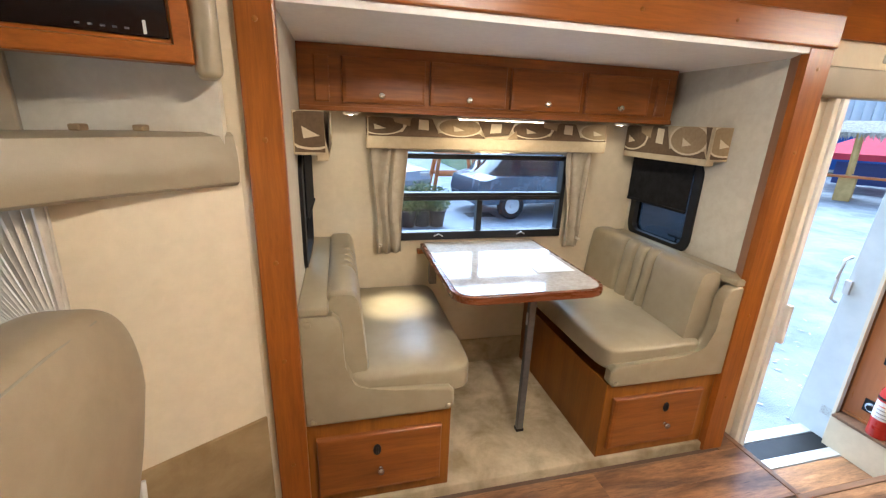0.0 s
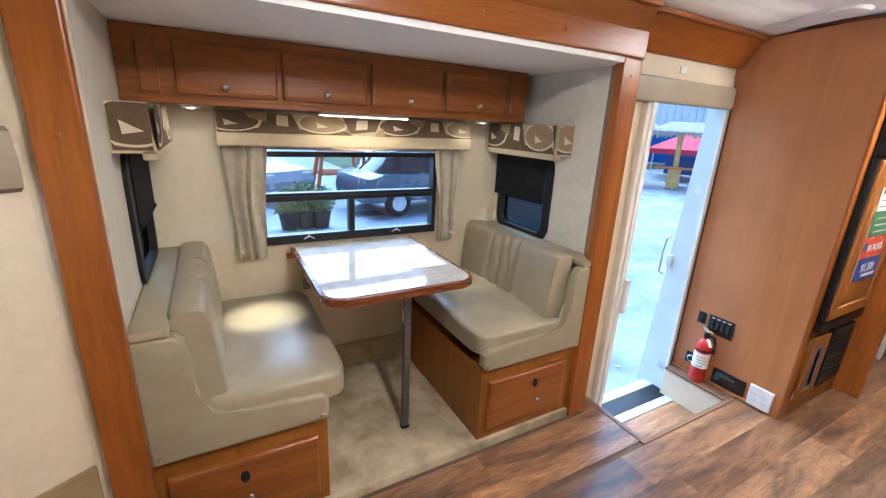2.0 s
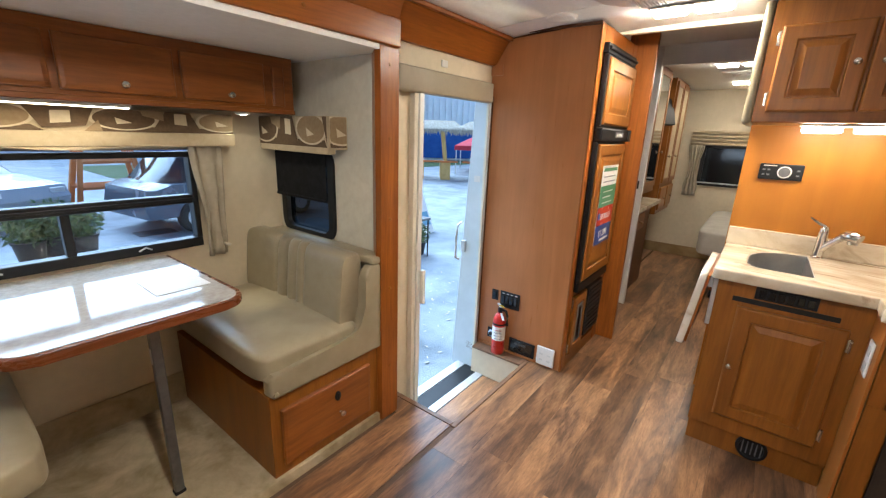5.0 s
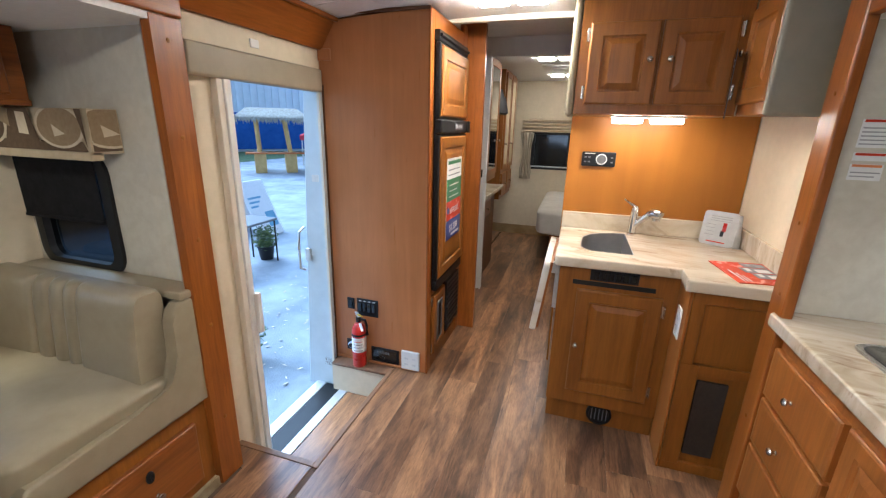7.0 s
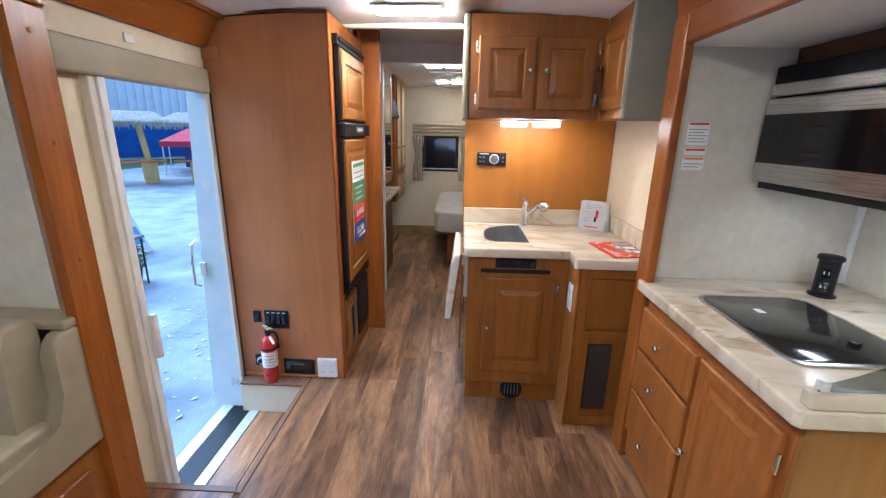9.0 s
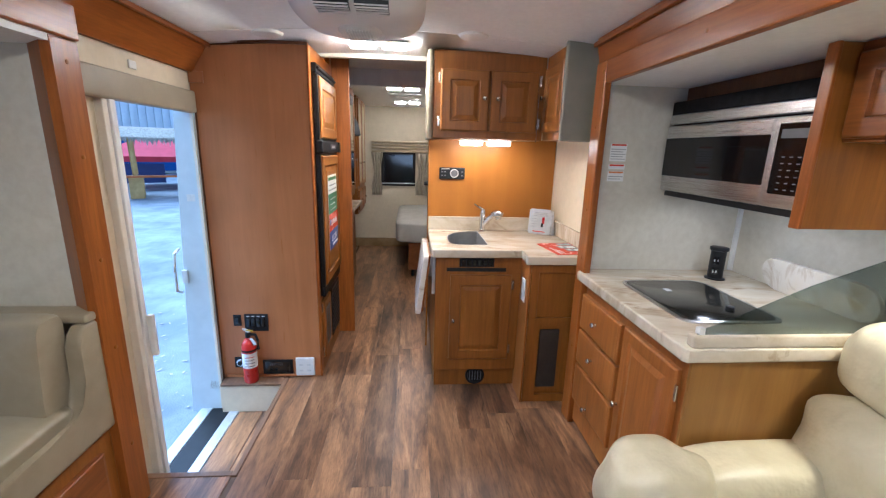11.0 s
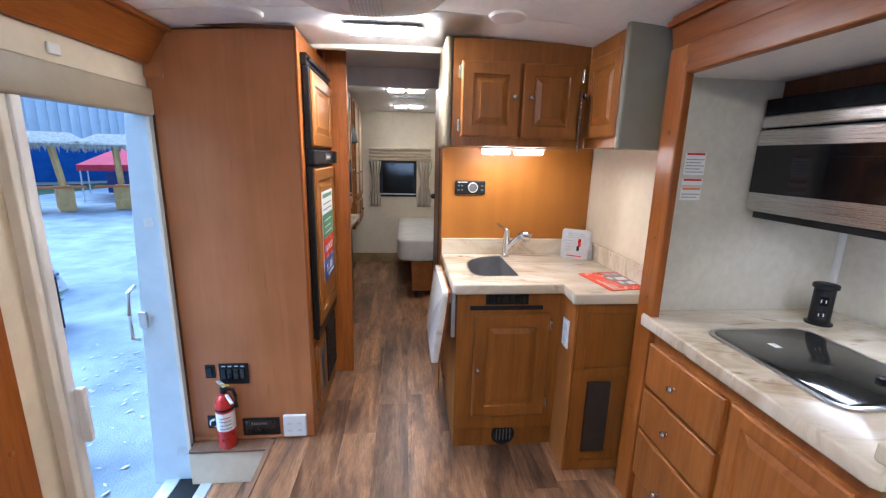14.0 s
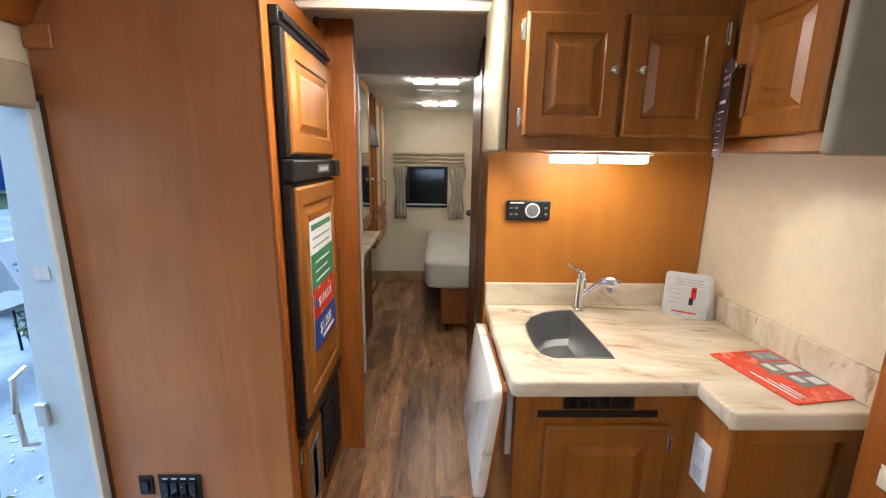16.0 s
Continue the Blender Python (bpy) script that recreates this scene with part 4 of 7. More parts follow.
def booth(name, side):
    """One dinette bench. side: +1 backs on to the low-x wall, -1 is its mirror."""
    xb = OX0 + 0.006 if side > 0 else OX1 - 0.005
    def X(d):
        return xb + side * d
    D = 0.545 if side > 0 else 0.632
    B = 0.0 if side > 0 else 0.022
    def span(a, b):
        return tuple(sorted((X(a), X(b))))
    ob = thing(name, X(0.27), 2.5, 0.042, "dinette bench with taupe vinyl cushions on a wooden drawer base", "bench", "dinette benches")
    box("base", (*span(0, D), 2.112, SY - 0.003, 0.042, 0.428), "cab", ob, 0.003)
    a, b = span(D - 0.51, D - 0.04)
    m = basis((a, 2.112, 0.095), *SOUTH)
    dr = raised_door("drawer_front", b - a, 0.262, m, "cab_x", ob, 0.022, 0.04, flat=True)
    kx = 0.528 if side > 0 else 1.826
    knob(dr, basis((kx, 2.09, 0.197), *SOUTH))
    bm = bmesh.new()
    lathe(bm, [(0, 0), (0.02, 0), (0.02, 0.004), (0.014, 0.007), (0, 0.007)], basis((kx - 0.012, 2.09, 0.288), *SOUTH) @ Matrix.Diagonal((0.75, 1.2, 1, 1)), 16)
    bx(bm, -0.004, 0.004, -0.012, 0.016, 0.006, 0.012, 0.002, 1, basis((kx - 0.012, 2.09, 0.288), *SOUTH))
    part("latch", bm, "black", dr, "black plastic drawer latch", True)
    # upholstered end board, L-shaped with a swept inner curve
    F = D + 0.005
    outl = [(0.0, 0.424), (F - 0.02, 0.424), (F, 0.445), (F, 0.505), (F - 0.022, 0.527), (0.32, 0.540)]
    outl += [(0.23, 0.546), (0.195, 0.556), (0.170, 0.574), (0.155, 0.605), (0.147, 0.66), (0.144, 0.72), (0.142, 0.79), (0.134, 0.832), (0.11, 0.854), (0.0, 0.856)]
    bm = bmesh.new()
    prism(bm, [(side * x, z) for x, z in outl], basis((xb, 2.142, 0), *SOUTH), 0.052, 0.012, 3)
    part("end_board", bm, "vinyl", ob, "taupe vinyl end board", True)
    for px, pz in ((0.03, 0.83), (0.03, 0.445), (D - 0.02, 0.445)):
        bm = bmesh.new()
        lathe(bm, [(0.012, 0), (0.011, 0.004), (0.006, 0.006), (0, 0.0065)], basis((X(px), 2.089, pz), *SOUTH), 12)
        part("button", bm, "vinyl", ob, "taupe button cap", True)
    # padded ledge behind the backrest
    box("ledge", (*span(0.0, 0.10), 2.09, SY - 0.003, 0.856, 0.888), "vinyl", ob, 0.009, "padded vinyl ledge", 3, True)
    # backrest, leaning, with rolled top and stitched channels
    bm = bmesh.new()
    prof = []
    for t in range(25):
        a = 2 * math.pi * t / 24
        c, s = math.cos(a), math.sin(a)
        px = 0.060 * math.copysign(abs(c) ** 0.42, c)
        pz = 0.178 * math.copysign(abs(s) ** 0.34, s)
        prof.append((0.162 + px - 0.10 * pz, 0.735 + pz))
    prof = prof[:-1]
    ys = [2.15 + (SY - 0.01 - 2.15) * i / 120 for i in range(121)]
    rings = []
    for i, y in enumerate(ys):
        e = min(i, 120 - i)
        k = 1 - 0.10 * max(0, 1 - e / 5.0) ** 2
        f = i / 120
        g = 0.0
        for cch in (0.36, 0.44, 0.53, 0.64):
            g = max(g, math.exp(-((f - cch) / 0.011) ** 2) + 0.25 * math.exp(-((f - cch) / 0.035) ** 2))
        ring = []
        for x, z in prof:
            cx, cz = 0.162, 0.735
            front = max(0.0, min(1.0, (x - cx) / 0.05 + 0.4))
            bow = 0.024 * g * front
            ring.append(bm.verts.new((X(cx + B + (x - cx) * k - bow), y, cz + (z - cz) * (0.5 + 0.5 * k))))
        rings.append(ring)
    n = len(prof)
    for a, b in zip(rings, rings[1:]):
        for i in range(n):
            j = (i + 1) % n
            bm.faces.new((a[i], a[j], b[j], b[i]))
    bm.faces.new(rings[0])
    bm.faces.new(rings[-1])
    part("backrest", bm, "vinyl", ob, "taupe vinyl backrest with stitched channels", True)
    # seat cushion, slightly crowned, overhanging the base
    bm = bmesh.new()
    x0, x1 = span(0.15, 0.632 if side > 0 else 0.655)
    superbox(bm, ((x0 + x1) / 2, (2.116 + SY - 0.004) / 2, 0.541), ((x1 - x0) / 2, (SY - 0.004 - 2.116) / 2, 0.060), 10.0, 96, 36)
    for v in bm.verts:
        u, w = (v.co.x - x0) / (x1 - x0), (v.co.y - 2.116) / (SY - 2.12)
        cr = 0.02 * (1 - (2 * u - 1) ** 4) * (1 - (2 * w - 1) ** 4)
        if v.co.z > 0.542:
            v.co.z += cr - 0.006 + 0.003 * noise.noise(v.co * 8)
        if w < 0.06:
            v.co.y += 0.012 * noise.noise(Vector((v.co.x * 7 + v.co.z * 9, 3.0, v.co.z * 22)))
    part("seat_cushion", bm, "vinyl", ob, "taupe vinyl seat cushion, creased at the front", True)
    return ob


booth("dinette_bench", 1)
booth("dinette_bench", -1)


def table():
    ob = thing("dinette_table", 1.2, 2.5, 0.042, "dinette table with glossy top paled for reflection, wooden edge and metal leg", "table")
    TX0, TX1, TY0, TY1, TZ = 0.835, 1.515, 2.20, 2.972, 0.838
    r = 0.09
    out = arc(TX0 + r, TY0 + r, r, 180, 270, 8) + arc(TX1 - r, TY0 + r, r, 270, 360, 8) + [(TX1, TY1), (TX0, TY1)]
    bm = bmesh.new()
    prism(bm, out, Matrix.Translation((0, 0, TZ - 0.034)), 0.032, 0.006, 2)
    part("edge", bm, "edgewood", ob, "reddish wooden edge band", True)
    i = 0.018
    inn = arc(TX0 + r, TY0 + r, r - i, 180, 270, 8) + arc(TX1 - r, TY0 + r, r - i, 270, 360, 8) + [(TX1 - i, TY1 - 0.002), (TX0 + i, TY1 - 0.002)]
    bm = bmesh.new()
    prism(bm, inn, Matrix.Translation((0, 0, TZ - 0.004)), 0.0045, 0.001, 1)
    part("tabletop", bm, "tabletop", ob, "glossy speckled top, paled for the window's reflection")
    box("pole", (1.213, 1.247, 2.333, 2.361, 0.05, TZ - 0.034), "pole", ob, 0.005, "grey metal table leg")
    box("pole_tip", (1.21, 1.25, 2.33, 2.364, 0.042, 0.058), "black", ob, 0.004)
    box("hinge_block", (1.20, 1.26, 2.32, 2.40, TZ - 0.052, TZ - 0.034), "black", ob, 0.004)
    box("leg_label", (1.2115, 1.213, 2.34, 2.356, 0.62, 0.68), "label", ob, 0)
    box("wall_bracket", (TX0 + 0.05, TX0 + 0.09, 2.935, 2.975, 0.60, TZ - 0.034), "pole", ob, 0.003)
    box("wall_rail", (TX0 - 0.02, TX1 + 0.02, 2.95, 2.979, TZ - 0.06, TZ - 0.034), "cab_x", ob, 0.003)


M["edgewood"] = wood("table_edge_wood", rgb(0.15, 0.042, 0.014), rgb(0.21, 0.062, 0.02), "x", 0.25)
# Brown wood top given a pale base colour for the window's reflection.
M["tabletop"] = mottled("table_top_reflection", rgb(0.46, 0.43, 0.40), rgb(0.57, 0.54, 0.50), 60, 0.06, 0.02, 300, spec=0.9, blot=0.15)
table()
leaflet = tagged(box("paper_sheet", (1.28, 1.47, 2.42, 2.66, 0.8405, 0.8415), "paper", None, 0), "white printed sheet lying on the dinette table", "paper")


# ---- refrigerator cabinet ----
def fridge_tower():
    ob = thing("fridge_cabinet", 3.48, 1.85, 0, "tall reddish-brown wooden cabinet holding the refrigerator", "cabinet")
    bm = bmesh.new()
    prism(bm, [(1.556, 0.0), (2.198, 0.0), (2.198, 1.86), (2.09, 1.995), (1.556, 2.032)], basis((3.14, 0, 0), (0, 1, 0), (0, 0, 1)), 0.02, 0.002, 1)
    part("side_panel", bm, "panel", ob, "reddish-brown wood-grain side panel")
    box("corner_strip", (3.134, 3.156, 1.548, 1.562, 0.0, 2.03), "trim", ob, 0.004)
    box("face_left", (3.156, 3.20, 1.55, 1.57, 0, 2.03), "trim", ob, 0.003)
    box("face_right", (3.745, 3.83, 1.55, 1.57, 0, 2.08), "trim", ob, 0.003)
    box("face_top", (3.20, 3.745, 1.55, 1.57, 1.945, 2.03), "trim", ob, 0.003)
    box("face_mid", (3.20, 3.745, 1.55, 1.57, 0.50, 0.53), "trim", ob, 0.003)
    box("toe", (3.20, 3.745, 1.552, 1.57, 0, 0.09), "cab", ob, 0.003)
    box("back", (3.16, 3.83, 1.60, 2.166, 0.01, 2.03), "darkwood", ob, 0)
    box("stile", (3.83, 3.862, 1.428, 1.60, 0, 2.10), "trim", ob, 0.005, "projecting wooden stile")
    box("cap_strip", (3.128, 3.142, 1.55, 2.06, 2.018, 2.034), "darkwood", ob, 0.003)
    box("crown_block", (3.13, 3.14, 2.12, 2.198, 1.80, 1.86), "panel", ob, 0.003)
    box("skirting", (3.126, 3.14, 1.62, 2.17, 0.0045, 0.02), "panel", ob, 0.003)
    m = basis((3.21, 1.552, 0.10), *SOUTH)
    d = raised_door("door", 0.22, 0.39, m, "cab", ob, 0.02, 0.05)
    box("mesh", (3.262, 3.378, 1.532, 1.536, 0.165, 0.425), "grey", d, 0, "grey mesh inset")
    hinge(d, basis((3.204, 1.550, 0.14), *SOUTH))
    hinge(d, basis((3.204, 1.550, 0.45), *SOUTH))
    v = part("vent", (lambda b: (bx(b, 3.455, 3.73, 1.53, 1.56, 0.14, 0.50, 0.004), b)[1])(bmesh.new()), "black", ob, "black louvred vent")
    for i in range(10):
        box("louvre", (3.47, 3.715, 1.524, 1.532, 0.165 + 0.033 * i, 0.177 + 0.033 * i), "black", v, 0.002)


fridge_tower()


def fridge():
    ob = thing("refrigerator", 3.48, 1.54, 0.53, "built-in refrigerator with wooden door panels and black frame", "refrigerator")
    box("cabinet", (3.204, 3.742, 1.53, 1.598, 0.532, 1.943), "black", ob, 0.003, "black metal housing")
    def leaf(nm, z0, z1):
        d = part(nm, (lambda b: (bx(b, 3.185, 3.738, 1.515, 1.54, z0, z1, 0.005), b)[1])(bmesh.new()), "black", ob, "black refrigerator door frame")
        m = basis((3.202, 1.517, z0 + 0.012), *SOUTH)
        raised_door("wood_panel", 0.515, z1 - z0 - 0.024, m, "cab", d, 0.014, 0.06, "raised wooden door panel")
        return d
    leaf("freezer_door", 1.515, 1.885)
    leaf("door", 0.60, 1.435)
    top = box("top_grille", (3.185, 3.742, 1.52, 1.55, 1.89, 1.942), "black", ob, 0.004)
    bm = bmesh.new()
    tube(bm, [(3.19, 1.515, 1.915), (3.735, 1.515, 1.915)], 0.009, 8)
    part("top_rail", bm, "black", ob, "", True)
    c = box("control_band", (3.185, 3.742, 1.50, 1.54, 1.44, 1.512), "black", ob, 0.008)
    box("display", (3.44, 3.60, 1.4965, 1.50, 1.462, 1.492), "grey", c, 0.001)
    for i in range(4):
        box("button", (3.47 + 0.028 * i, 3.482 + 0.028 * i, 1.495, 1.497, 1.47, 1.484), "label", c, 0)
    box("handle", (3.70, 3.745, 1.488, 1.50, 1.44, 1.51), "black", c, 0.005)
    box("bottom_rail", (3.185, 3.742, 1.518, 1.54, 0.535, 0.595), "black", ob, 0.006)


fridge()


def text_on(parent, body, m, size, material, name="lettering", align="LEFT"):
    cu = bpy.data.curves.new(name, "FONT")
    cu.body, cu.size, cu.align_x, cu.extrude = body, size, align, 0.0004
    tmp = bpy.data.objects.new(name, cu)
    scene.collection.objects.link(tmp)
    dg = bpy.context.evaluated_depsgraph_get()
    me = bpy.data.meshes.new_from_object(tmp.evaluated_get(dg))
    bpy.data.objects.remove(tmp)
    me.transform(m)
    me.materials.clear()
    me.materials.append(M[material])
    ob = new(name, me)
    ob.parent = parent
    if parent.parent is None:
        ob.matrix_parent_inverse = parent.matrix_basis.inverted()
    return ob


def price_poster():
    y = 1.4995
    ob = thing("price_poster", 3.49, y, 0.78, "white, green, red and blue price poster on the refrigerator door", "poster")
    X0, X1, Z0, Z1 = 3.30, 3.60, 0.815, 1.30
    box("sheet", (X0, X1, y, y + 0.0015, Z0, Z1), "paper", ob, 0)
    box("green_band", (X0, X1, y - 0.001, y, 1.05, 1.18), "green", ob, 0)
    box("red_band", (X0, X1, y - 0.001, y, 0.935, 1.05), "redprint", ob, 0)
    box("blue_band", (X0, X1, y - 0.001, y, Z0, 0.935), "blue", ob, 0)
    for i in range(2):
        box("text_bar", (X0 + 0.03, X1 - 0.04, y - 0.001, y, 1.20 + 0.03 * i, 1.207 + 0.03 * i), "print_mid", ob, 0)
    box("logo_bar", (X0 + 0.02, X1 - 0.02, y - 0.001, y, 1.265, 1.285), "green", ob, 0)
    for i in range(3):
        box("text_bar", (X0 + 0.05, X1 - 0.06 - 0.03 * (i % 2), y - 0.002, y - 0.001, 1.072 + 0.034 * i, 1.079 + 0.034 * i), "label", ob, 0)
    text_on(ob, "$174,515", basis((X0 + 0.065, y - 0.0012, 0.972), *SOUTH), 0.05, "paper")
    text_on(ob, "$1,208", basis((X0 + 0.065, y - 0.0012, 0.862), *SOUTH), 0.06, "paper")
    bm = bmesh.new()
    lathe(bm, [(0.022, 0), (0.022, 0.0008), (0, 0.0008)], basis((X0 + 0.035, y - 0.001, 0.995), *SOUTH), 16)
    part("badge", bm, "blue", ob)
    box("text_bar", (X0 + 0.10, X1 - 0.03, y - 0.002, y - 0.001, 0.832, 0.846), "paper", ob, 0)


price_poster()


def wall_gear():
    X = 3.139
    ob = thing("switch_panel", X, 1.945, 0.32, "black plate with four rocker switches on the cabinet side", "switch")
    pl = box("plate", (X - 0.006, X, 1.872, 2.018, 0.325, 0.44), "black", ob, 0.003)
    for i in range(4):
        r = box("rocker", (X - 0.014, X - 0.006, 1.889 + 0.031 * i, 1.912 + 0.031 * i, 0.355, 0.415), "blackgloss", ob, 0.003)
        box("print", (X - 0.0065, X - 0.006, 1.892 + 0.031 * i, 1.909 + 0.031 * i, 0.422, 0.428), "label", ob, 0)
    ob = thing("light_switch", X, 2.06, 0.36, "small black single rocker switch", "switch")
    box("plate", (X - 0.006, X, 2.036, 2.085, 0.36, 0.435), "black", ob, 0.003)
    box("rocker", (X - 0.013, X - 0.006, 2.048, 2.073, 0.375, 0.42), "blackgloss", ob, 0.003)
    ob = thing("power_socket", X, 2.065, 0.11, "black round power socket with a pale plug", "socket")
    box("plate", (X - 0.006, X, 2.025, 2.10, 0.07, 0.145), "black", ob, 0.003)
    bm = bmesh.new()
    lathe(bm, [(0.026, 0), (0.026, 0.006), (0.018, 0.006), (0.016, 0.014), (0, 0.014)], basis((X - 0.006, 2.062, 0.107), *WEST), 18)
    part("ring", bm, "chrome", ob, "pale metal ring", True)
    bm = bmesh.new()
    lathe(bm, [(0.015, 0.007), (0.015, 0.018), (0, 0.018)], basis((X - 0.006, 2.062, 0.107), *WEST), 14)
    part("plug", bm, "black", ob, "", True)
    ob = thing("control_panel", X, 1.83, 0.03, "black detector panel with small dials low on the cabinet", "panel")
    box("plate", (X - 0.008, X, 1.735, 1.925, 0.022, 0.122), "black", ob, 0.003)
    box("inset", (X - 0.010, X - 0.008, 1.75, 1.91, 0.034, 0.112), "blackgloss", ob, 0.001)
    for i in range(7):
        box("slot", (X - 0.0115, X - 0.010, 1.80 + 0.012 * i, 1.806 + 0.012 * i, 0.085, 0.10), "grey", ob, 0)
    for yy in (1.84, 1.87):
        bm = bmesh.new()
        lathe(bm, [(0.009, 0), (0.009, 0.006), (0, 0.006)], basis((X - 0.010, yy, 0.058), *WEST), 12)
        part("dial", bm, "black", ob, "", True)
    ob = thing("gas_alarm", X, 1.655, 0.01, "square white alarm plate low on the cabinet", "alarm")
    box("plate", (X - 0.018, X, 1.595, 1.715, 0.012, 0.138), "white", ob, 0.006)
    for yy, zz in ((1.63, 0.09), (1.68, 0.09), (1.63, 0.05), (1.68, 0.05)):
        box("vent", (X - 0.0188, X - 0.018, yy - 0.012, yy + 0.012, zz - 0.006, zz + 0.006), "label", ob, 0)


wall_gear()


def extinguisher():
    cx, cy, z0 = 3.088, 1.985, 0.0042
    ob = thing("fire_extinguisher", cx, cy, z0, "red fire extinguisher with white label beside the cabinet", "extinguisher")
    T = Matrix.Translation((cx, cy, z0))
    bm = bmesh.new()
    lathe(bm, [(0, 0), (0.040, 0), (0.044, 0.006), (0.044, 0.235), (0.040, 0.262), (0.026, 0.285), (0.017, 0.292), (0.017, 0.30), (0, 0.30)], T, 24)
    part("cylinder", bm, "red", ob, "glossy red cylinder", True)
    bm = bmesh.new()
    lathe(bm, [(0.0446, 0.105), (0.0446, 0.205)], T, 24)
    part("label_band", bm, "paper", ob, "white instruction label", True)
    for i in range(4):
        bm = bmesh.new()
        pts = [(cx + 0.0452 * math.cos(radians(a)), cy + 0.0452 * math.sin(radians(a)), z0 + 0.12 + 0.02 * i) for a in range(160, 236, 15)]
        tube(bm, pts, 0.002, 4)
        part("text_bar", bm, "ink" if i != 3 else "redprint", ob)
    bm = bmesh.new()
    lathe(bm, [(0.014, 0.298), (0.016, 0.305), (0.016, 0.33), (0.012, 0.336), (0, 0.336)], T, 14)
    part("valve", bm, "black", ob, "", True)
    bm = bmesh.new()
    bx(bm, -0.075, 0.03, -0.009, 0.009, 0.334, 0.344, 0.003, 2, T @ Matrix.Rotation(radians(40), 4, "Z") @ Matrix.Rotation(radians(8), 4, "Y"))
    bx(bm, -0.07, 0.01, -0.008, 0.008, 0.308, 0.315, 0.003, 2, T @ Matrix.Rotation(radians(40), 4, "Z") @ Matrix.Rotation(radians(-10), 4, "Y"))
    part("lever", bm, "alu", ob, "metal squeeze levers")
    bm = bmesh.new()
    tube(bm, [(cx, cy - 0.014, z0 + 0.32), (cx, cy - 0.045, z0 + 0.318), (cx, cy - 0.058, z0 + 0.28), (cx, cy - 0.056, z0 + 0.22)], [0.009, 0.009, 0.008, 0.012], 8)
    part("nozzle", bm, "black", ob, "black hose and nozzle", True)
    bm = bmesh.new()
    tube(bm, [(cx - 0.01, cy + 0.004, z0 + 0.35), (cx - 0.03, cy - 0.02, z0 + 0.362), (cx - 0.02, cy - 0.04, z0 + 0.35)], 0.004, 6)
    part("tag", bm, "tagyellow", ob, "yellow seal tie")
    bm = bmesh.new()
    lathe(bm, [(0.0455, 0.215), (0.0455, 0.228)], T, 24)
    part("strap", bm, "black", ob, "", True)


M["tagyellow"] = mottled("yellow_tie", rgb(0.6, 0.42, 0.03), rgb(0.65, 0.48, 0.05), 20, 0.5, 0, 10)
extinguisher()

# ---- sink corner ----
CZ = 0.92          # top of the sink counter


def sink_base():
    ob = thing("sink_cabinet", 3.25, 0.57, 0, "stained wooden sink cabinet with one panelled door", "cabinet")
    box("body", (2.99, 3.56, 0.32, 0.81, 0.125, CZ - 0.16), "cab", ob, 0.003)
    box("front", (2.975, 2.992, 0.305, 0.825, 0.125, CZ - 0.052), "cab", ob, 0.002)
    box("side", (2.992, 3.56, 0.808, 0.825, 0.125, CZ - 0.052), "cab", ob, 0.002)
    box("side", (2.992, 3.56, 0.305, 0.322, 0.125, CZ - 0.052), "cab", ob, 0.002)
    box("toe_kick", (3.008, 3.55, 0.305, 0.82, 0, 0.125), "cab", ob, 0.002)
    m = basis((2.975, 0.736, 0.205), *WEST)
    d = raised_door("door", 0.372, 0.55, m, "cab", ob, 0.02, 0.06)
    knob(d, basis((2.955, 0.715, 0.47), *WEST), r=0.012)
    for z in (0.27, 0.69):
        hinge(d, basis((2.973, 0.357, z), *WEST))
    box("slot", (2.972, 2.976, 0.40, 0.76, 0.775, 0.797), "black", ob, 0, "dark pull-out board slot")
    k = box("switch_plate", (2.968, 2.976, 0.475, 0.685, 0.803, 0.858), "black", ob, 0.003, "black switch plate")
    for i in range(6):
        box("rocker", (2.963, 2.968, 0.487 + 0.032 * i, 0.510 + 0.032 * i, 0.812, 0.848), "blackgloss", k, 0.002)
    bm = bmesh.new()
    lathe(bm, [(0.062, 0), (0.062, 0.008), (0.05, 0.012), (0.046, 0.004), (0.0, 0.004)], basis((3.008, 0.555, 0.068), *WEST), 24)
    v = part("heater_vent", bm, "black", ob, "round black heater outlet", True)
    for i in range(5):
        box("vane", (2.998, 3.003, 0.515 + 0.018 * i, 0.520 + 0.018 * i, 0.035, 0.10), "grey", v, 0.001)
    return ob


sink_base()


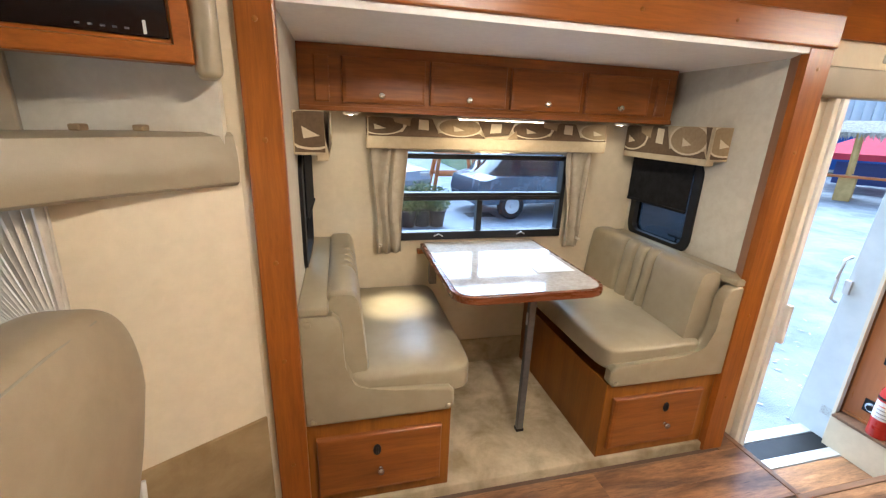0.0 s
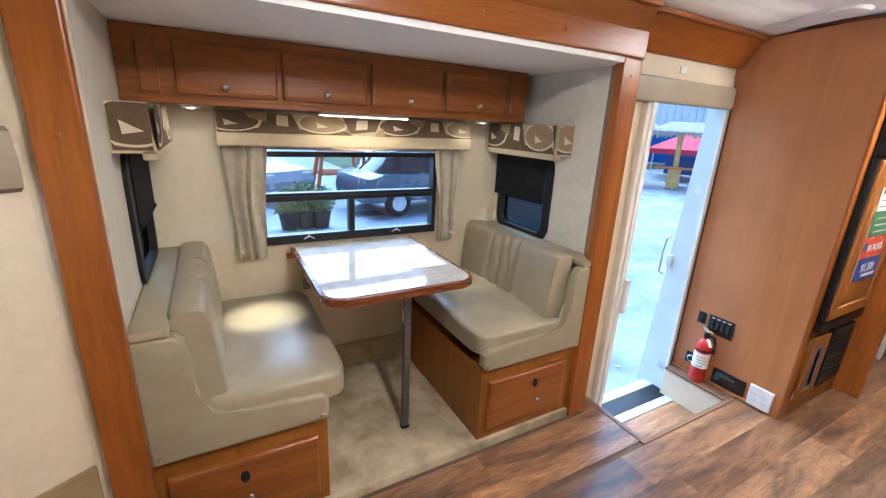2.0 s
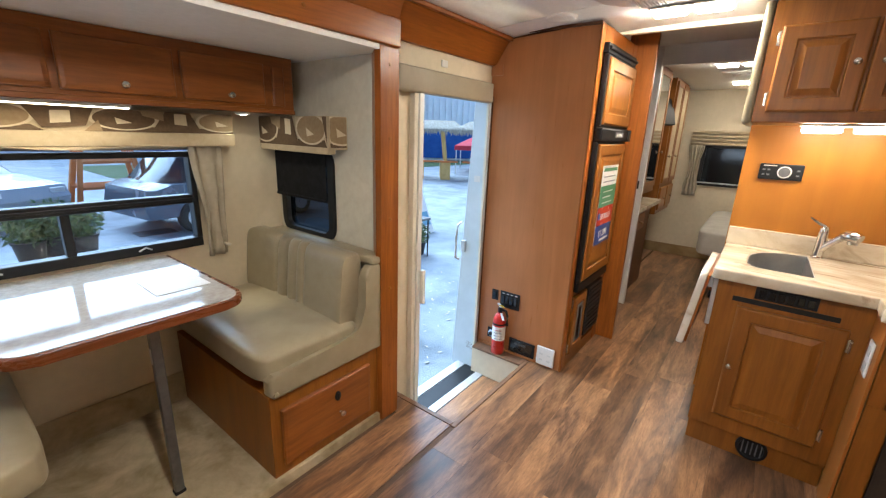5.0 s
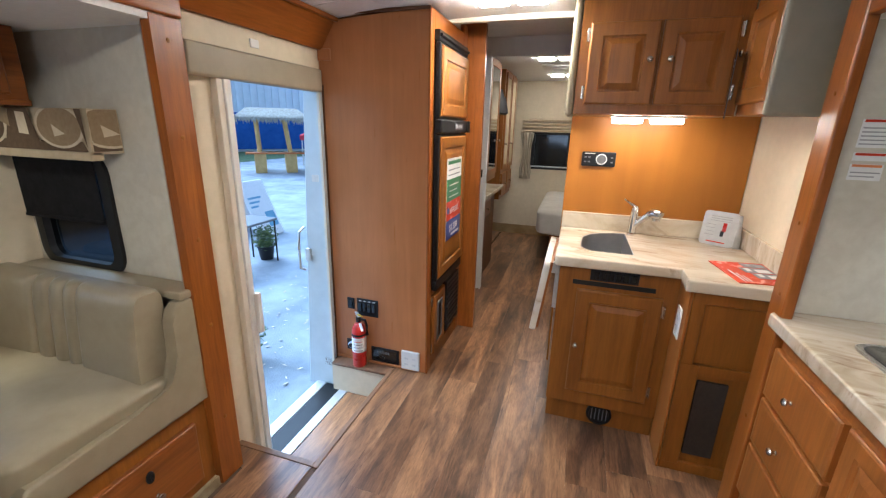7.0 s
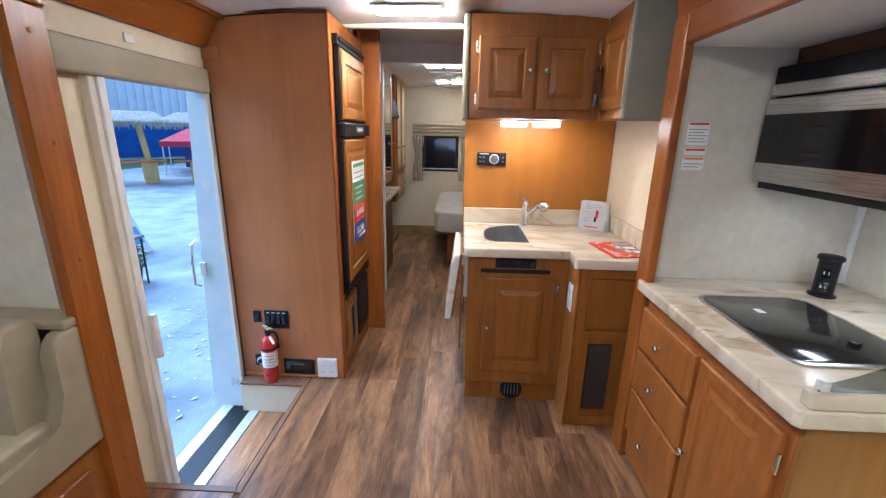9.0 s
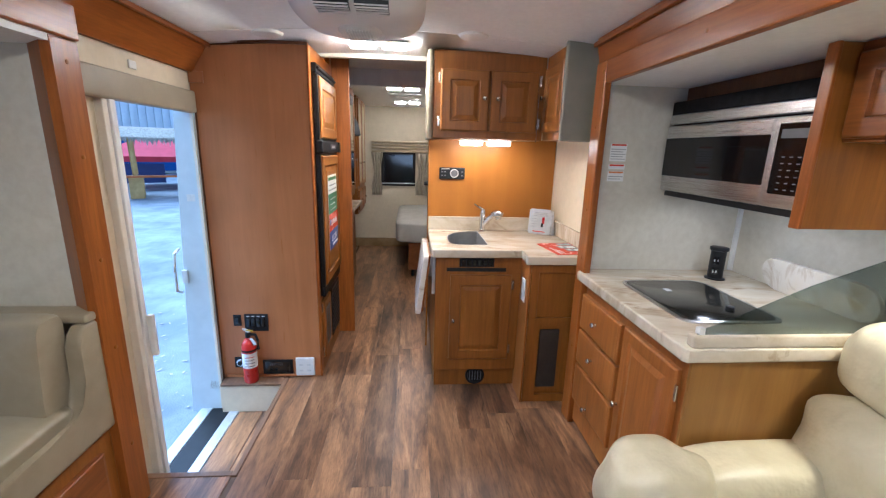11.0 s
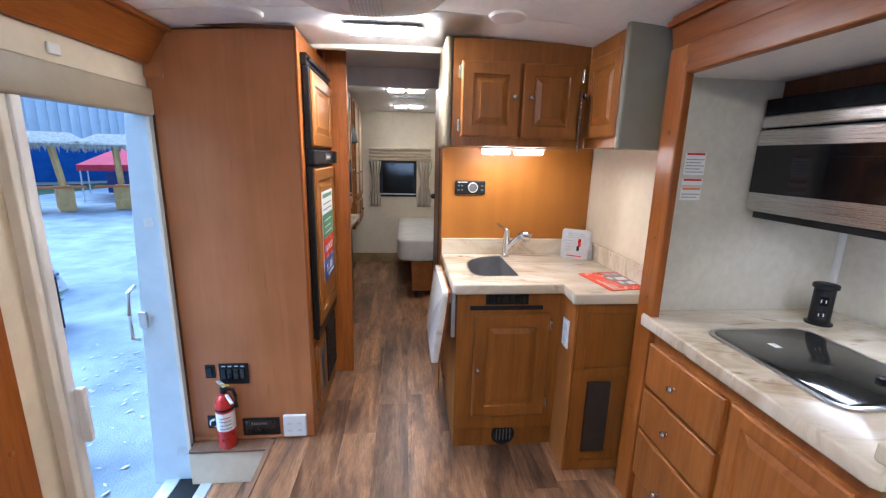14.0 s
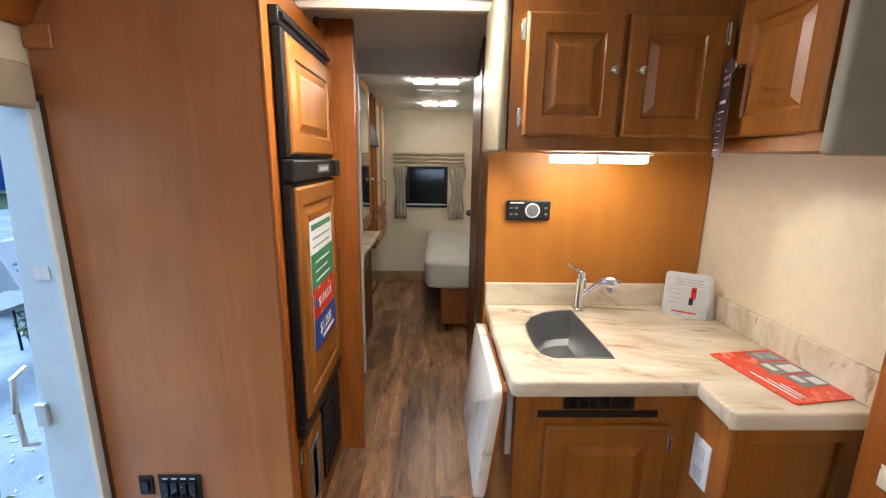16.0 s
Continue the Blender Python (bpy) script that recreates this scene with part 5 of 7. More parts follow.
def tower():
    ob = thing("corner_cabinet", 3.1, 0.12, 0, "narrow wooden corner cabinet with panel and dark vent mesh", "cabinet")
    box("body", (2.825, 3.56, Y_S + 0.003, 0.300, 0, CZ - 0.052), "cab", ob, 0.003)
    bm = bmesh.new()
    rings_face(bm, 0.338, CZ - 0.055, [(0, 0), (0, 0.019), (0.003, 0.022), (0.045, 0.022), (0.049, 0.018), (0.049, 0.003)], basis((2.825, 0.295, 0.0), *WEST))
    part("face_frame", bm, "cab", ob)
    box("rail", (2.804, 2.822, 0.004, 0.244, 0.50, 0.545), "cab", ob, 0.002)
    box("panel", (2.8165, 2.821, 0.004, 0.244, 0.547, 0.828), "cab", ob, 0.001, "inset wooden panel")
    box("vent_mesh", (2.806, 2.82, 0.10, 0.215, 0.10, 0.47), "grille", ob, 0.002, "dark brown vent mesh")
    box("stile", (2.8005, 2.822, 0.222, 0.295, 0.04, 0.545), "cab", ob, 0.002)
    # Same wood as the cabinet; light on this side is put into its colour.
    box("end_strip", (2.802, 2.98, 0.298, 0.308, 0, CZ - 0.055), "galley", ob, 0.002, "wooden side strip, paled to look lit")
    o = box("outlet_plate", (2.855, 2.925, 0.308, 0.314, 0.62, 0.76), "white", ob, 0.003, "white outlet cover")
    for z in (0.655, 0.72):
        box("outlet", (2.873, 2.907, 0.314, 0.3155, z - 0.018, z + 0.018), "label", o, 0.002)


M["grille"] = mottled("vent_mesh_dark", rgb(0.03, 0.02, 0.014), rgb(0.05, 0.034, 0.024), 60, 0.7, 1.0, 500, bdist=0.003)
tower()


def sink_counter():
    ob = thing("sink_counter", 3.2, 0.4, CZ, "cream veined solid-surface counter with small steel sink", "counter")
    hole = [(3.065, 0.505), (3.48, 0.505), (3.475, 0.56), (3.45, 0.63), (3.40, 0.69), (3.33, 0.725), (3.25, 0.735), (3.14, 0.735), (3.095, 0.72), (3.07, 0.69)]
    out = [(2.925, 0.325), (2.785, 0.335)] + arc(2.79, 0.32, 0.015, 120, 180, 3) + [(2.775, Y_S + 0.004), (3.558, Y_S + 0.004), (3.558, 0.852)] + arc(2.945, 0.827, 0.025, 90, 180, 4)
    bm = bmesh.new()
    vo = [bm.verts.new((x, y, CZ)) for x, y in out]
    vh = [bm.verts.new((x, y, CZ)) for x, y in hole]
    eo = [bm.edges.new((vo[i], vo[(i + 1) % len(vo)])) for i in range(len(vo))]
    eh = [bm.edges.new((vh[i], vh[(i + 1) % len(vh)])) for i in range(len(vh))]
    bmesh.ops.triangle_fill(bm, use_beauty=True, edges=eo + eh)
    r = bmesh.ops.extrude_face_region(bm, geom=bm.faces[:])
    for v in [g for g in r["geom"] if isinstance(g, bmesh.types.BMVert)]:
        v.co.z -= 0.05
    be = [e for e in bm.edges if e.is_manifold and e.calc_face_angle() > 0.8 and abs(e.verts[0].co.z - e.verts[1].co.z) < 1e-5]
    bmesh.ops.bevel(bm, geom=be, offset=0.009, segments=3, profile=0.5, affect="EDGES")
    part("slab", bm, "counter", ob, "", True)
    box("splash_back", (3.538, 3.558, Y_S + 0.004, 0.852, CZ, CZ + 0.095), "counter", ob, 0.004)
    box("splash_side", (2.78, 3.538, Y_S + 0.004, Y_S + 0.022, CZ, CZ + 0.095), "counter", ob, 0.004)
    bm = bmesh.new()
    c = Vector((3.26, 0.61))
    rows = []
    for k, z in ((1.03, CZ + 0.002), (1.0, CZ + 0.001), (0.985, CZ - 0.01), (0.95, CZ - 0.12), (0.85, CZ - 0.14), (0.1, CZ - 0.145)):
        rows.append([bm.verts.new((c.x + (x - c.x) * k, c.y + (y - c.y) * k, z)) for x, y in hole])
    for a, b in zip(rows, rows[1:]):
        for i in range(len(hole)):
            j = (i + 1) % len(hole)
            bm.faces.new((a[i], a[j], b[j], b[i]))
    bm.faces.new(rows[-1])
    part("sink_bowl", bm, "bowl", ob, "brushed steel sink bowl", True)


sink_counter()


def faucet():
    x, y = 3.495, 0.47
    ob = thing("faucet", x, y, CZ, "chrome single-lever faucet on the sink counter", "faucet")
    bm = bmesh.new()
    lathe(bm, [(0, 0), (0.026, 0), (0.026, 0.006), (0.021, 0.012), (0.019, 0.12), (0.021, 0.125), (0.020, 0.15), (0.014, 0.162), (0, 0.164)], Matrix.Translation((x, y, CZ)), 20)
    part("body", bm, "chrome", ob, "", True)
    bm = bmesh.new()
    tube(bm, [(x - 0.005, y - 0.005, CZ + 0.05), (x - 0.025, y - 0.04, CZ + 0.095), (x - 0.04, y - 0.07, CZ + 0.128)], [0.015, 0.015, 0.016], 14)
    tube(bm, [(x - 0.036, y - 0.06, CZ + 0.130), (x - 0.05, y - 0.08, CZ + 0.136), (x - 0.068, y - 0.108, CZ + 0.134), (x - 0.078, y - 0.122, CZ + 0.128)], [0.017, 0.025, 0.027, 0.022], 16)
    tube(bm, [(x - 0.062, y - 0.10, CZ + 0.125), (x - 0.064, y - 0.102, CZ + 0.098)], [0.021, 0.019], 14)
    part("spout", bm, "chrome", ob, "pull-out spout head", True)
    bm = bmesh.new()
    tube(bm, [(x, y, CZ + 0.158), (x + 0.005, y + 0.03, CZ + 0.175), (x + 0.005, y + 0.06, CZ + 0.195)], [0.011, 0.007, 0.005], 8)
    part("lever", bm, "chrome", ob, "", True)


faucet()


def flap():
    ob = thing("drop_leaf", 3.2, 0.87, 0.87, "white veined drop-leaf counter flap hanging beside the sink", "counter flap")
    m = basis((2.945, 0.868, CZ - 0.045), (1, 0.0, 0), (0, 0, 1)) @ Matrix.Rotation(radians(7), 4, "X")
    bm = bmesh.new()
    prism(bm, round_rect(0.0, 0.52, -0.375, 0.0, 0.03), m, -0.03, 0.005, 2)
    part("board", bm, "counter_w", ob, "", True)
    bm = bmesh.new()
    bx(bm, 0.01, 0.51, -0.35, -0.004, 0.001, 0.012, 0, 1, m)
    part("backing", bm, "trim", ob, "wooden backing")
    for x in (3.02, 3.38):
        box("bracket", (x - 0.012, x + 0.012, 0.826, 0.846, 0.62, 0.87), "alu", ob, 0.003)
        box("arm", (x - 0.008, x + 0.008, 0.846, 0.875, 0.80, 0.86), "alu", ob, 0.003)


flap()


def sink_wall():
    ob = thing("backsplash_panel", 3.56, 0.4, CZ, "orange-brown wood-grain panel above the sink counter", "wall panel", kind="structure")
    box("panel", (3.561, 3.569, -0.045, 0.852, CZ - 0.2, 1.56), "splash", ob, 0.001)
    box("side_return", (3.561, 3.60, 0.845, 0.856, 0, 2.04), "splash", ob, 0.002)
    ob = thing("thermostat", 3.56, 0.69, 1.30, "black thermostat with round pale dial on the wood panel", "thermostat")
    box("plate", (3.545, 3.561, 0.60, 0.78, 1.28, 1.36), "black", ob, 0.006)
    bm = bmesh.new()
    lathe(bm, [(0.030, 0), (0.030, 0.004), (0.026, 0.006), (0.025, 0.003), (0, 0.003)], basis((3.545, 0.675, 1.32), *WEST), 24)
    part("dial", bm, "label", ob, "pale ring dial", True)
    bm = bmesh.new()
    lathe(bm, [(0.024, 0.004), (0.024, 0.0045), (0, 0.0045)], basis((3.545, 0.675, 1.32), *WEST), 20)
    part("screen", bm, "grey", ob)
    for yy in (0.62, 0.74, 0.76):
        for zz in (1.305, 1.33):
            box("key", (3.5435, 3.545, yy - 0.006, yy + 0.006, zz - 0.004, zz + 0.004), "grey", ob, 0)
    box("text_bar", (3.544, 3.545, 0.71, 0.765, 1.348, 1.353), "label", ob, 0)


sink_wall()


def sink_upper():
    ob = thing("upper_cabinet", 3.38, 0.52, 1.545, "stained wooden upper cabinet with two panelled doors above the sink", "cabinet")
    box("body", (3.215, 3.56, 0.178, 0.848, 1.548, 2.045), "cab", ob, 0.002)
    box("face", (3.20, 3.215, 0.178, 0.848, 1.548, 2.035), "cab", ob, 0.002)
    for y0, y1, ky, hy in ((0.806, 0.518, 0.549, 0.815), (0.508, 0.222, 0.468, 0.211)):
        m = basis((3.20, y0, 1.592), *WEST)
        d = raised_door("door", y0 - y1, 0.345, m, "cab", ob, 0.02, 0.055)
        knob(d, basis((3.18, ky, 1.778), *WEST))
        for z in (1.645, 1.89):
            hinge(d, basis((3.199, hy, z), *WEST))
    bm = bmesh.new()
    bx(bm, 3.195, 3.56, 0.850, 0.885, 1.54, 2.045, 0.014, 3)
    part("padded_end", bm, "vinyl", ob, "padded cream vinyl end", True)
    ob2 = thing("angled_cabinet", 3.0, 0.1, 1.545, "stained wooden corner cabinet with padded taupe end", "cabinet")
    box("body", (2.838, 3.2, Y_S + 0.002, 0.173, 1.548, 2.03), "cab", ob2, 0.002)
    m = basis((3.175, 0.174, 1.592), *NORTH)
    d = raised_door("door", 0.315, 0.36, m, "cab", ob2, 0.02, 0.055)
    knob(d, basis((3.145, 0.194, 1.79), *NORTH))
    for z in (1.645, 1.90):
        hinge(d, basis((2.852, 0.176, z), *NORTH))
    bm = bmesh.new()
    bx(bm, 2.805, 2.84, Y_S + 0.002, 0.202, 1.538, 2.03, 0.014, 3)
    part("padded_end", bm, "taupe", ob2, "padded taupe vinyl end", True)
    tg = thing("hang_tag", 3.145, 0.211, 1.56, "dark printed hang tag on the cabinet knob", "tag")
    bm = bmesh.new()
    prism(bm, [(0, 0), (0.075, 0), (0.075, 0.27), (0.0, 0.27)], basis((3.178, 0.218, 1.535), (-0.95, 0.3, 0), (0, 0, 1)), 0.0015)
    part("card", bm, "tagcard", tg)
    mm = basis((3.178, 0.2188, 1.535), (-0.95, 0.3, 0), (0, 0, 1))
    bm = bmesh.new()
    for i in range(7):
        bx(bm, 0.014, 0.055 - 0.006 * (i % 3), 0.02 + 0.018 * i, 0.0225 + 0.018 * i, 0.001, 0.002, 0, 1, mm)
    bx(bm, 0.012, 0.06, 0.153, 0.161, 0.001, 0.002, 0, 1, mm)
    part("text_bars", bm, "label", tg, "pale lines of print")
    bm = bmesh.new()
    for i in range(7):
        bx(bm, 0.022 + 0.018 * (i % 3), 0.030 + 0.018 * (i % 3), 0.20 + 0.02 * (i // 3), 0.208 + 0.02 * (i // 3), 0.001, 0.002, 0, 1, mm)
    part("star_marks", bm, "label", tg)


M["tagcard"] = mottled("dark_card", rgb(0.03, 0.016, 0.022), rgb(0.045, 0.022, 0.03), 30, 0.5, 0, 10)
sink_upper()


def double_lamp(name, cx, cy, z, label, across="y", size=0.14, gap=0.02, depth=0.11, watts=6.0, drop=0.022, tilt=0, col=(1.0, 0.90, 0.72)):
    """A double LED fixture: two bowed lit lenses in a slim white tray."""
    ob = thing(name, cx, cy, z, label, "light", "double ceiling lights")
    def put(bm, u0, u1, v0, v1, z0, z1, bev):
        if across == "y":
            bx(bm, cx + v0, cx + v1, cy + u0, cy + u1, z0, z1, bev, 3)
        else:
            bx(bm, cx + u0, cx + u1, cy + v0, cy + v1, z0, z1, bev, 3)
    glow = lit(name + "_lens", col + (1.0,), watts / (math.pi * (2 * size * depth + 2 * drop * (2 * size + depth))))
    bm = bmesh.new()
    put(bm, -size - gap - 0.01, size + gap + 0.01, -depth / 2 - 0.008, depth / 2 + 0.008, z - 0.008, z, 0.003)
    part("tray", bm, "white", ob)
    for s in (-1, 1):
        bm = bmesh.new()
        a, b = sorted((s * gap, s * (gap + size)))
        put(bm, a, b, -depth / 2, depth / 2, z - drop, z - 0.006, 0.008)
        part("diffuser", bm, glow, ob, "lit frosted lens", True)
    return ob


double_lamp("ceiling_light", 3.16, 1.165, 2.05, "double square LED ceiling light, lit", watts=17)
# Unseen fixture, added to brighten the front room and floor.
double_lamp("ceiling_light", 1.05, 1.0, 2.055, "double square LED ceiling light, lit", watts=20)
double_lamp("ceiling_light", 5.02, 1.065, 2.069, "double square LED ceiling light of the bedroom, lit", watts=5.5)
double_lamp("ceiling_light", 6.26, 1.035, 2.069, "double square LED ceiling light of the bedroom, lit", watts=5.5)


def roof_vent():
    ob = thing("ceiling_vent", 5.62, 1.05, 2.069, "round white roof vent in the bedroom ceiling", "vent")
    bm = bmesh.new()
    lathe(bm, [(0, -0.05), (0.07, -0.048), (0.10, -0.03), (0.105, -0.012)], Matrix.Translation((5.62, 1.05, 2.069)), 24)
    part("dome", bm, "white", ob, "", True)
    bm = bmesh.new()
    prism(bm, round_rect(5.44, 5.80, 0.87, 1.23, 0.03), Matrix.Translation((0, 0, 2.055)), 0.014, 0.004, 2)
    part("frame", bm, "white", ob, "", True)


roof_vent()
double_lamp("cabinet_light", 3.36, 0.50, 1.546, "double LED light under the upper cabinet, lit", size=0.135, gap=0.022, depth=0.10, watts=3.6, drop=0.034)


def brochure():
    ob = thing("brochure", 2.98, 0.08, CZ, "red glossy brochure with photo panels lying on the counter", "brochure")
    m = Matrix.Translation((2.965, 0.055, CZ + 0.001)) @ Matrix.Rotation(radians(8), 4, "Z")
    bm = bmesh.new()
    bx(bm, -0.14, 0.14, -0.115, 0.115, 0, 0.004, 0.0, 1, m)
    part("cover", bm, "redprint", ob, "glossy red cover")
    for a, b, c, d in ((-0.005, 0.062, -0.085, 0.03), (0.07, 0.125, -0.09, 0.0), (-0.075, -0.012, -0.08, 0.015)):
        bm = bmesh.new()
        bx(bm, a, b, c, d, 0.004, 0.0045, 0, 1, m)
        part("photo", bm, "ink", ob, "grey photo panel")
        bm = bmesh.new()
        bx(bm, a + 0.006, b - 0.02, c + 0.012, d - 0.05, 0.0045, 0.005, 0, 1, m)
        bx(bm, a + 0.02, b - 0.006, d - 0.035, d - 0.015, 0.0045, 0.005, 0, 1, m)
        part("photo_light", bm, "print_mid" if a > 0.05 else "label", ob)
    bm = bmesh.new()
    bx(bm, -0.12, 0.02, 0.085, 0.091, 0.004, 0.0045, 0, 1, m)
    bx(bm, -0.12, -0.02, 0.072, 0.076, 0.004, 0.0045, 0, 1, m)
    bx(bm, -0.12, -0.05, 0.060, 0.064, 0.004, 0.0045, 0, 1, m)
    part("text_bars", bm, "label", ob, "pale lines of print")
    pf = thing("leaflet_stand", 3.44, 0.07, CZ, "folded white leaflet with a red pen picture, standing", "leaflet")
    m = basis((3.46, 0.145, CZ), (-0.55, -0.83, 0), (0.0, 0.0, 1.0)) @ Matrix.Rotation(radians(-8), 4, "X")
    bm = bmesh.new()
    prism(bm, round_rect(0, 0.155, 0, 0.175, 0.016, 4), m, 0.002)
    part("front_page", bm, "leaflet", pf)
    bm = bmesh.new()
    prism(bm, round_rect(0.004, 0.15, 0, 0.172, 0.016, 4), m @ Matrix.Translation((0, 0, -0.055)) @ Matrix.Rotation(radians(16), 4, "X"), 0.002)
    part("back_page", bm, "leaflet", pf)
    bm = bmesh.new()
    spine = arc(0.155, -0.027, 0.027, 90, -90, 8)
    lo = [bm.verts.new(m @ Vector((u_, 0.002, w_))) for u_, w_ in spine]
    hi = [bm.verts.new(m @ Vector((0.155 + (u_ - 0.155) * 0.4, 0.168, w_ * 0.35))) for u_, w_ in spine]
    for k in range(8):
        bm.faces.new((lo[k], lo[k + 1], hi[k + 1], hi[k]))
    part("fold", bm, "leaflet", pf, "rounded fold", True).modifiers.new("thick", "SOLIDIFY").thickness = 0.001
    bm = bmesh.new()
    for i in range(3):
        bx(bm, 0.035, 0.13, 0.148 - 0.011 * i, 0.150 - 0.011 * i, 0.002, 0.003, 0, 1, m)
    for i in range(4):
        bx(bm, 0.02, 0.06, 0.105 - 0.018 * i, 0.107 - 0.018 * i, 0.002, 0.003, 0, 1, m)
    part("text_bars", bm, "print_mid", pf, "grey lines of print")
    bm = bmesh.new()
    bx(bm, 0.095, 0.112, 0.075, 0.12, 0.002, 0.004, 0, 1, m)
    part("picture_red", bm, "red", pf)
    bm = bmesh.new()
    bx(bm, 0.09, 0.105, 0.05, 0.078, 0.002, 0.004, 0, 1, m)
    part("picture_black", bm, "black", pf)
    bm = bmesh.new()
    bx(bm, 0.035, 0.12, 0.015, 0.021, 0.002, 0.003, 0, 1, m)
    part("red_bar", bm, "redprint", pf)


M["orange"] = mottled("orange_print", rgb(0.7, 0.2, 0.05), rgb(0.75, 0.25, 0.07), 20, 0.4, 0, 10)
brochure()


# ---- galley ----
GZ = 0.88


def galley():
    ob = thing("galley_cabinet", 2.2, -0.3, 0, "stained wooden galley cabinet with three drawers and a door", "cabinet")
    # Galley body and fronts take the lightened wood in place of daylight.
    box("body", (1.785, 2.595, GY + 0.003, 0.055, 0.04, GZ - 0.052), "galley", ob, 0.003)
    box("end_panel", (1.772, 1.785, GY + 0.003, 0.06, 0.0, GZ - 0.052), "cab_side", ob, 0.002, "honey-brown end panel")
    box("stile", (1.785, 2.598, 0.055, 0.06, 0.03, GZ - 0.052), "galley", ob, 0.001)
    for z0, z1, kz in ((0.588, 0.772, 0.673), (0.392, 0.574, 0.445), (0.168, 0.378, 0.211)):
        m = basis((2.595, 0.06, z0), *NORTH)
        d = raised_door("drawer_front", 0.405, z1 - z0, m, "galley", ob, 0.022, 0.03, flat=True)
        knob(d, basis((2.413, 0.082, (z0 + z1) / 2 if kz == 0.445 else kz), *NORTH), r=0.013)
    m = basis((2.165, 0.06, 0.13), *NORTH)
    d = raised_door("door", 0.355, 0.65, m, "galley", ob, 0.022, 0.05)
    knob(d, basis((2.14, 0.082, 0.43), *NORTH), r=0.013)
    for z in (0.22, 0.70):
        hinge(d, basis((1.805, 0.075, z), *NORTH))
    ct = thing("galley_counter", 2.2, -0.3, GZ, "pale veined solid-surface galley counter", "counter")
    bm = bmesh.new()
    prism(bm, [(1.76, GY + 0.002), (2.683, GY + 0.002), (2.683, 0.045), (2.655, 0.085), (2.645, 0.098), (1.775, 0.098), (1.76, 0.085)], Matrix.Translation((0, 0, GZ - 0.05)), 0.05, 0.008, 3)
    part("slab", bm, "counter", ct, "", True)
    box("raised_edge", (1.762, 1.80, -0.70, 0.075, GZ, GZ + 0.045), "counter", ct, 0.008, "", 3, True)
    ck = thing("cooktop", 2.26, -0.27, GZ, "black glass cooktop set in the galley counter", "cooktop")
    bm = bmesh.new()
    prism(bm, round_rect(1.972, 2.452, -0.425, -0.048, 0.045), Matrix.Translation((0, 0, GZ)), 0.008, 0.003, 2)
    part("glass", bm, "hobglass", ck, "black glass plate", True)
    bm = bmesh.new()
    prism(bm, round_rect(1.955, 2.468, -0.44, -0.033, 0.055), Matrix.Translation((0, 0, GZ)), 0.0065, 0.002, 2)
    part("rim", bm, "steel", ck, "thin steel rim", True)
    box("sticker", (2.30, 2.335, -0.20, -0.175, GZ + 0.008, GZ + 0.009), "label", ck, 0)
    bm = bmesh.new()
    lathe(bm, [(0.016, 0.008), (0.016, 0.02), (0.012, 0.022), (0, 0.022)], Matrix.Translation((2.08, -0.30, GZ)), 14)
    part("knob", bm, "black", ck, "", True)
    po = thing("popup_outlet", 2.52, -0.565, GZ, "black pop-up power outlet tower on the galley counter", "outlet")
    bm = bmesh.new()
    T = Matrix.Translation((2.52, -0.565, GZ))
    lathe(bm, [(0, 0), (0.045, 0), (0.045, 0.006), (0.034, 0.008), (0.034, 0.145), (0.042, 0.148), (0.042, 0.160), (0.038, 0.163), (0, 0.163)], T, 24)
    part("tower", bm, "black", po, "", True)
    for z in (0.045, 0.1):
        bm = bmesh.new()
        bx(bm, -0.014, 0.014, -0.018, 0.018, 0, 0.003, 0.001, 1, basis((2.52 - 0.026, -0.565 + 0.026, GZ + z), (-0.7, -0.7, 0), (0, 0, 1)))
        part("socket", bm, "blackgloss", po)
        bm = bmesh.new()
        for dx in (-0.007, 0.007):
            bx(bm, dx - 0.0015, dx + 0.0015, -0.006, 0.006, 0.003, 0.004, 0, 1, basis((2.52 - 0.026, -0.565 + 0.026, GZ + z), (-0.7, -0.7, 0), (0, 0, 1)))
        part("slots", bm, "label", po)
    gs = thing("glass_divider", 1.78, -0.3, GZ + 0.04, "smoked glass splash panel at the end of the galley", "glass panel")
    bm = bmesh.new()
    prism(bm, [(-0.06, 0.925), (0.70, 0.925), (0.70, 1.235), (0.62, 1.205), (0.30, 1.09), (0.02, 0.965), (-0.05, 0.94)], basis((1.778, 0, 0), (0, -1, 0), (0, 0, 1)), 0.006, 0.001, 1)
    part("pane", bm, "smoke", gs).visible_shadow = False
    for y in (0.035, -0.62):
        box("clip", (1.770, 1.792, y, y + 0.022, GZ + 0.044, GZ + 0.068), "white", gs, 0.004, "white plastic clip")
    cv = thing("cooktop_cover", 2.2, GY + 0.03, GZ, "pale veined board leaning against the galley wall", "board")
    bm = bmesh.new()
    prism(bm, round_rect(0, 0.52, 0.0, 0.15, 0.07), basis((1.90, GY + 0.045, GZ), (1, 0, 0), (0, 0.2, 1)), 0.02, 0.004, 2)
    part("board", bm, "counter_w", cv, "", True)
    sl = thing("warning_label", 2.684, -0.06, 1.4, "white warning labels with red and orange bands on the wall", "label")
    for z0, z1 in ((1.445, 1.53), (1.405, 1.43), (1.345, 1.395)):
        box("sheet", (2.683, 2.6845, -0.105, -0.02, z0, z1), "paper", sl, 0)
        box("band", (2.682, 2.683, -0.10, -0.025, z1 - 0.009, z1 - 0.001), "redprint" if z0 != 1.345 else "orange", sl, 0)
        k = 0
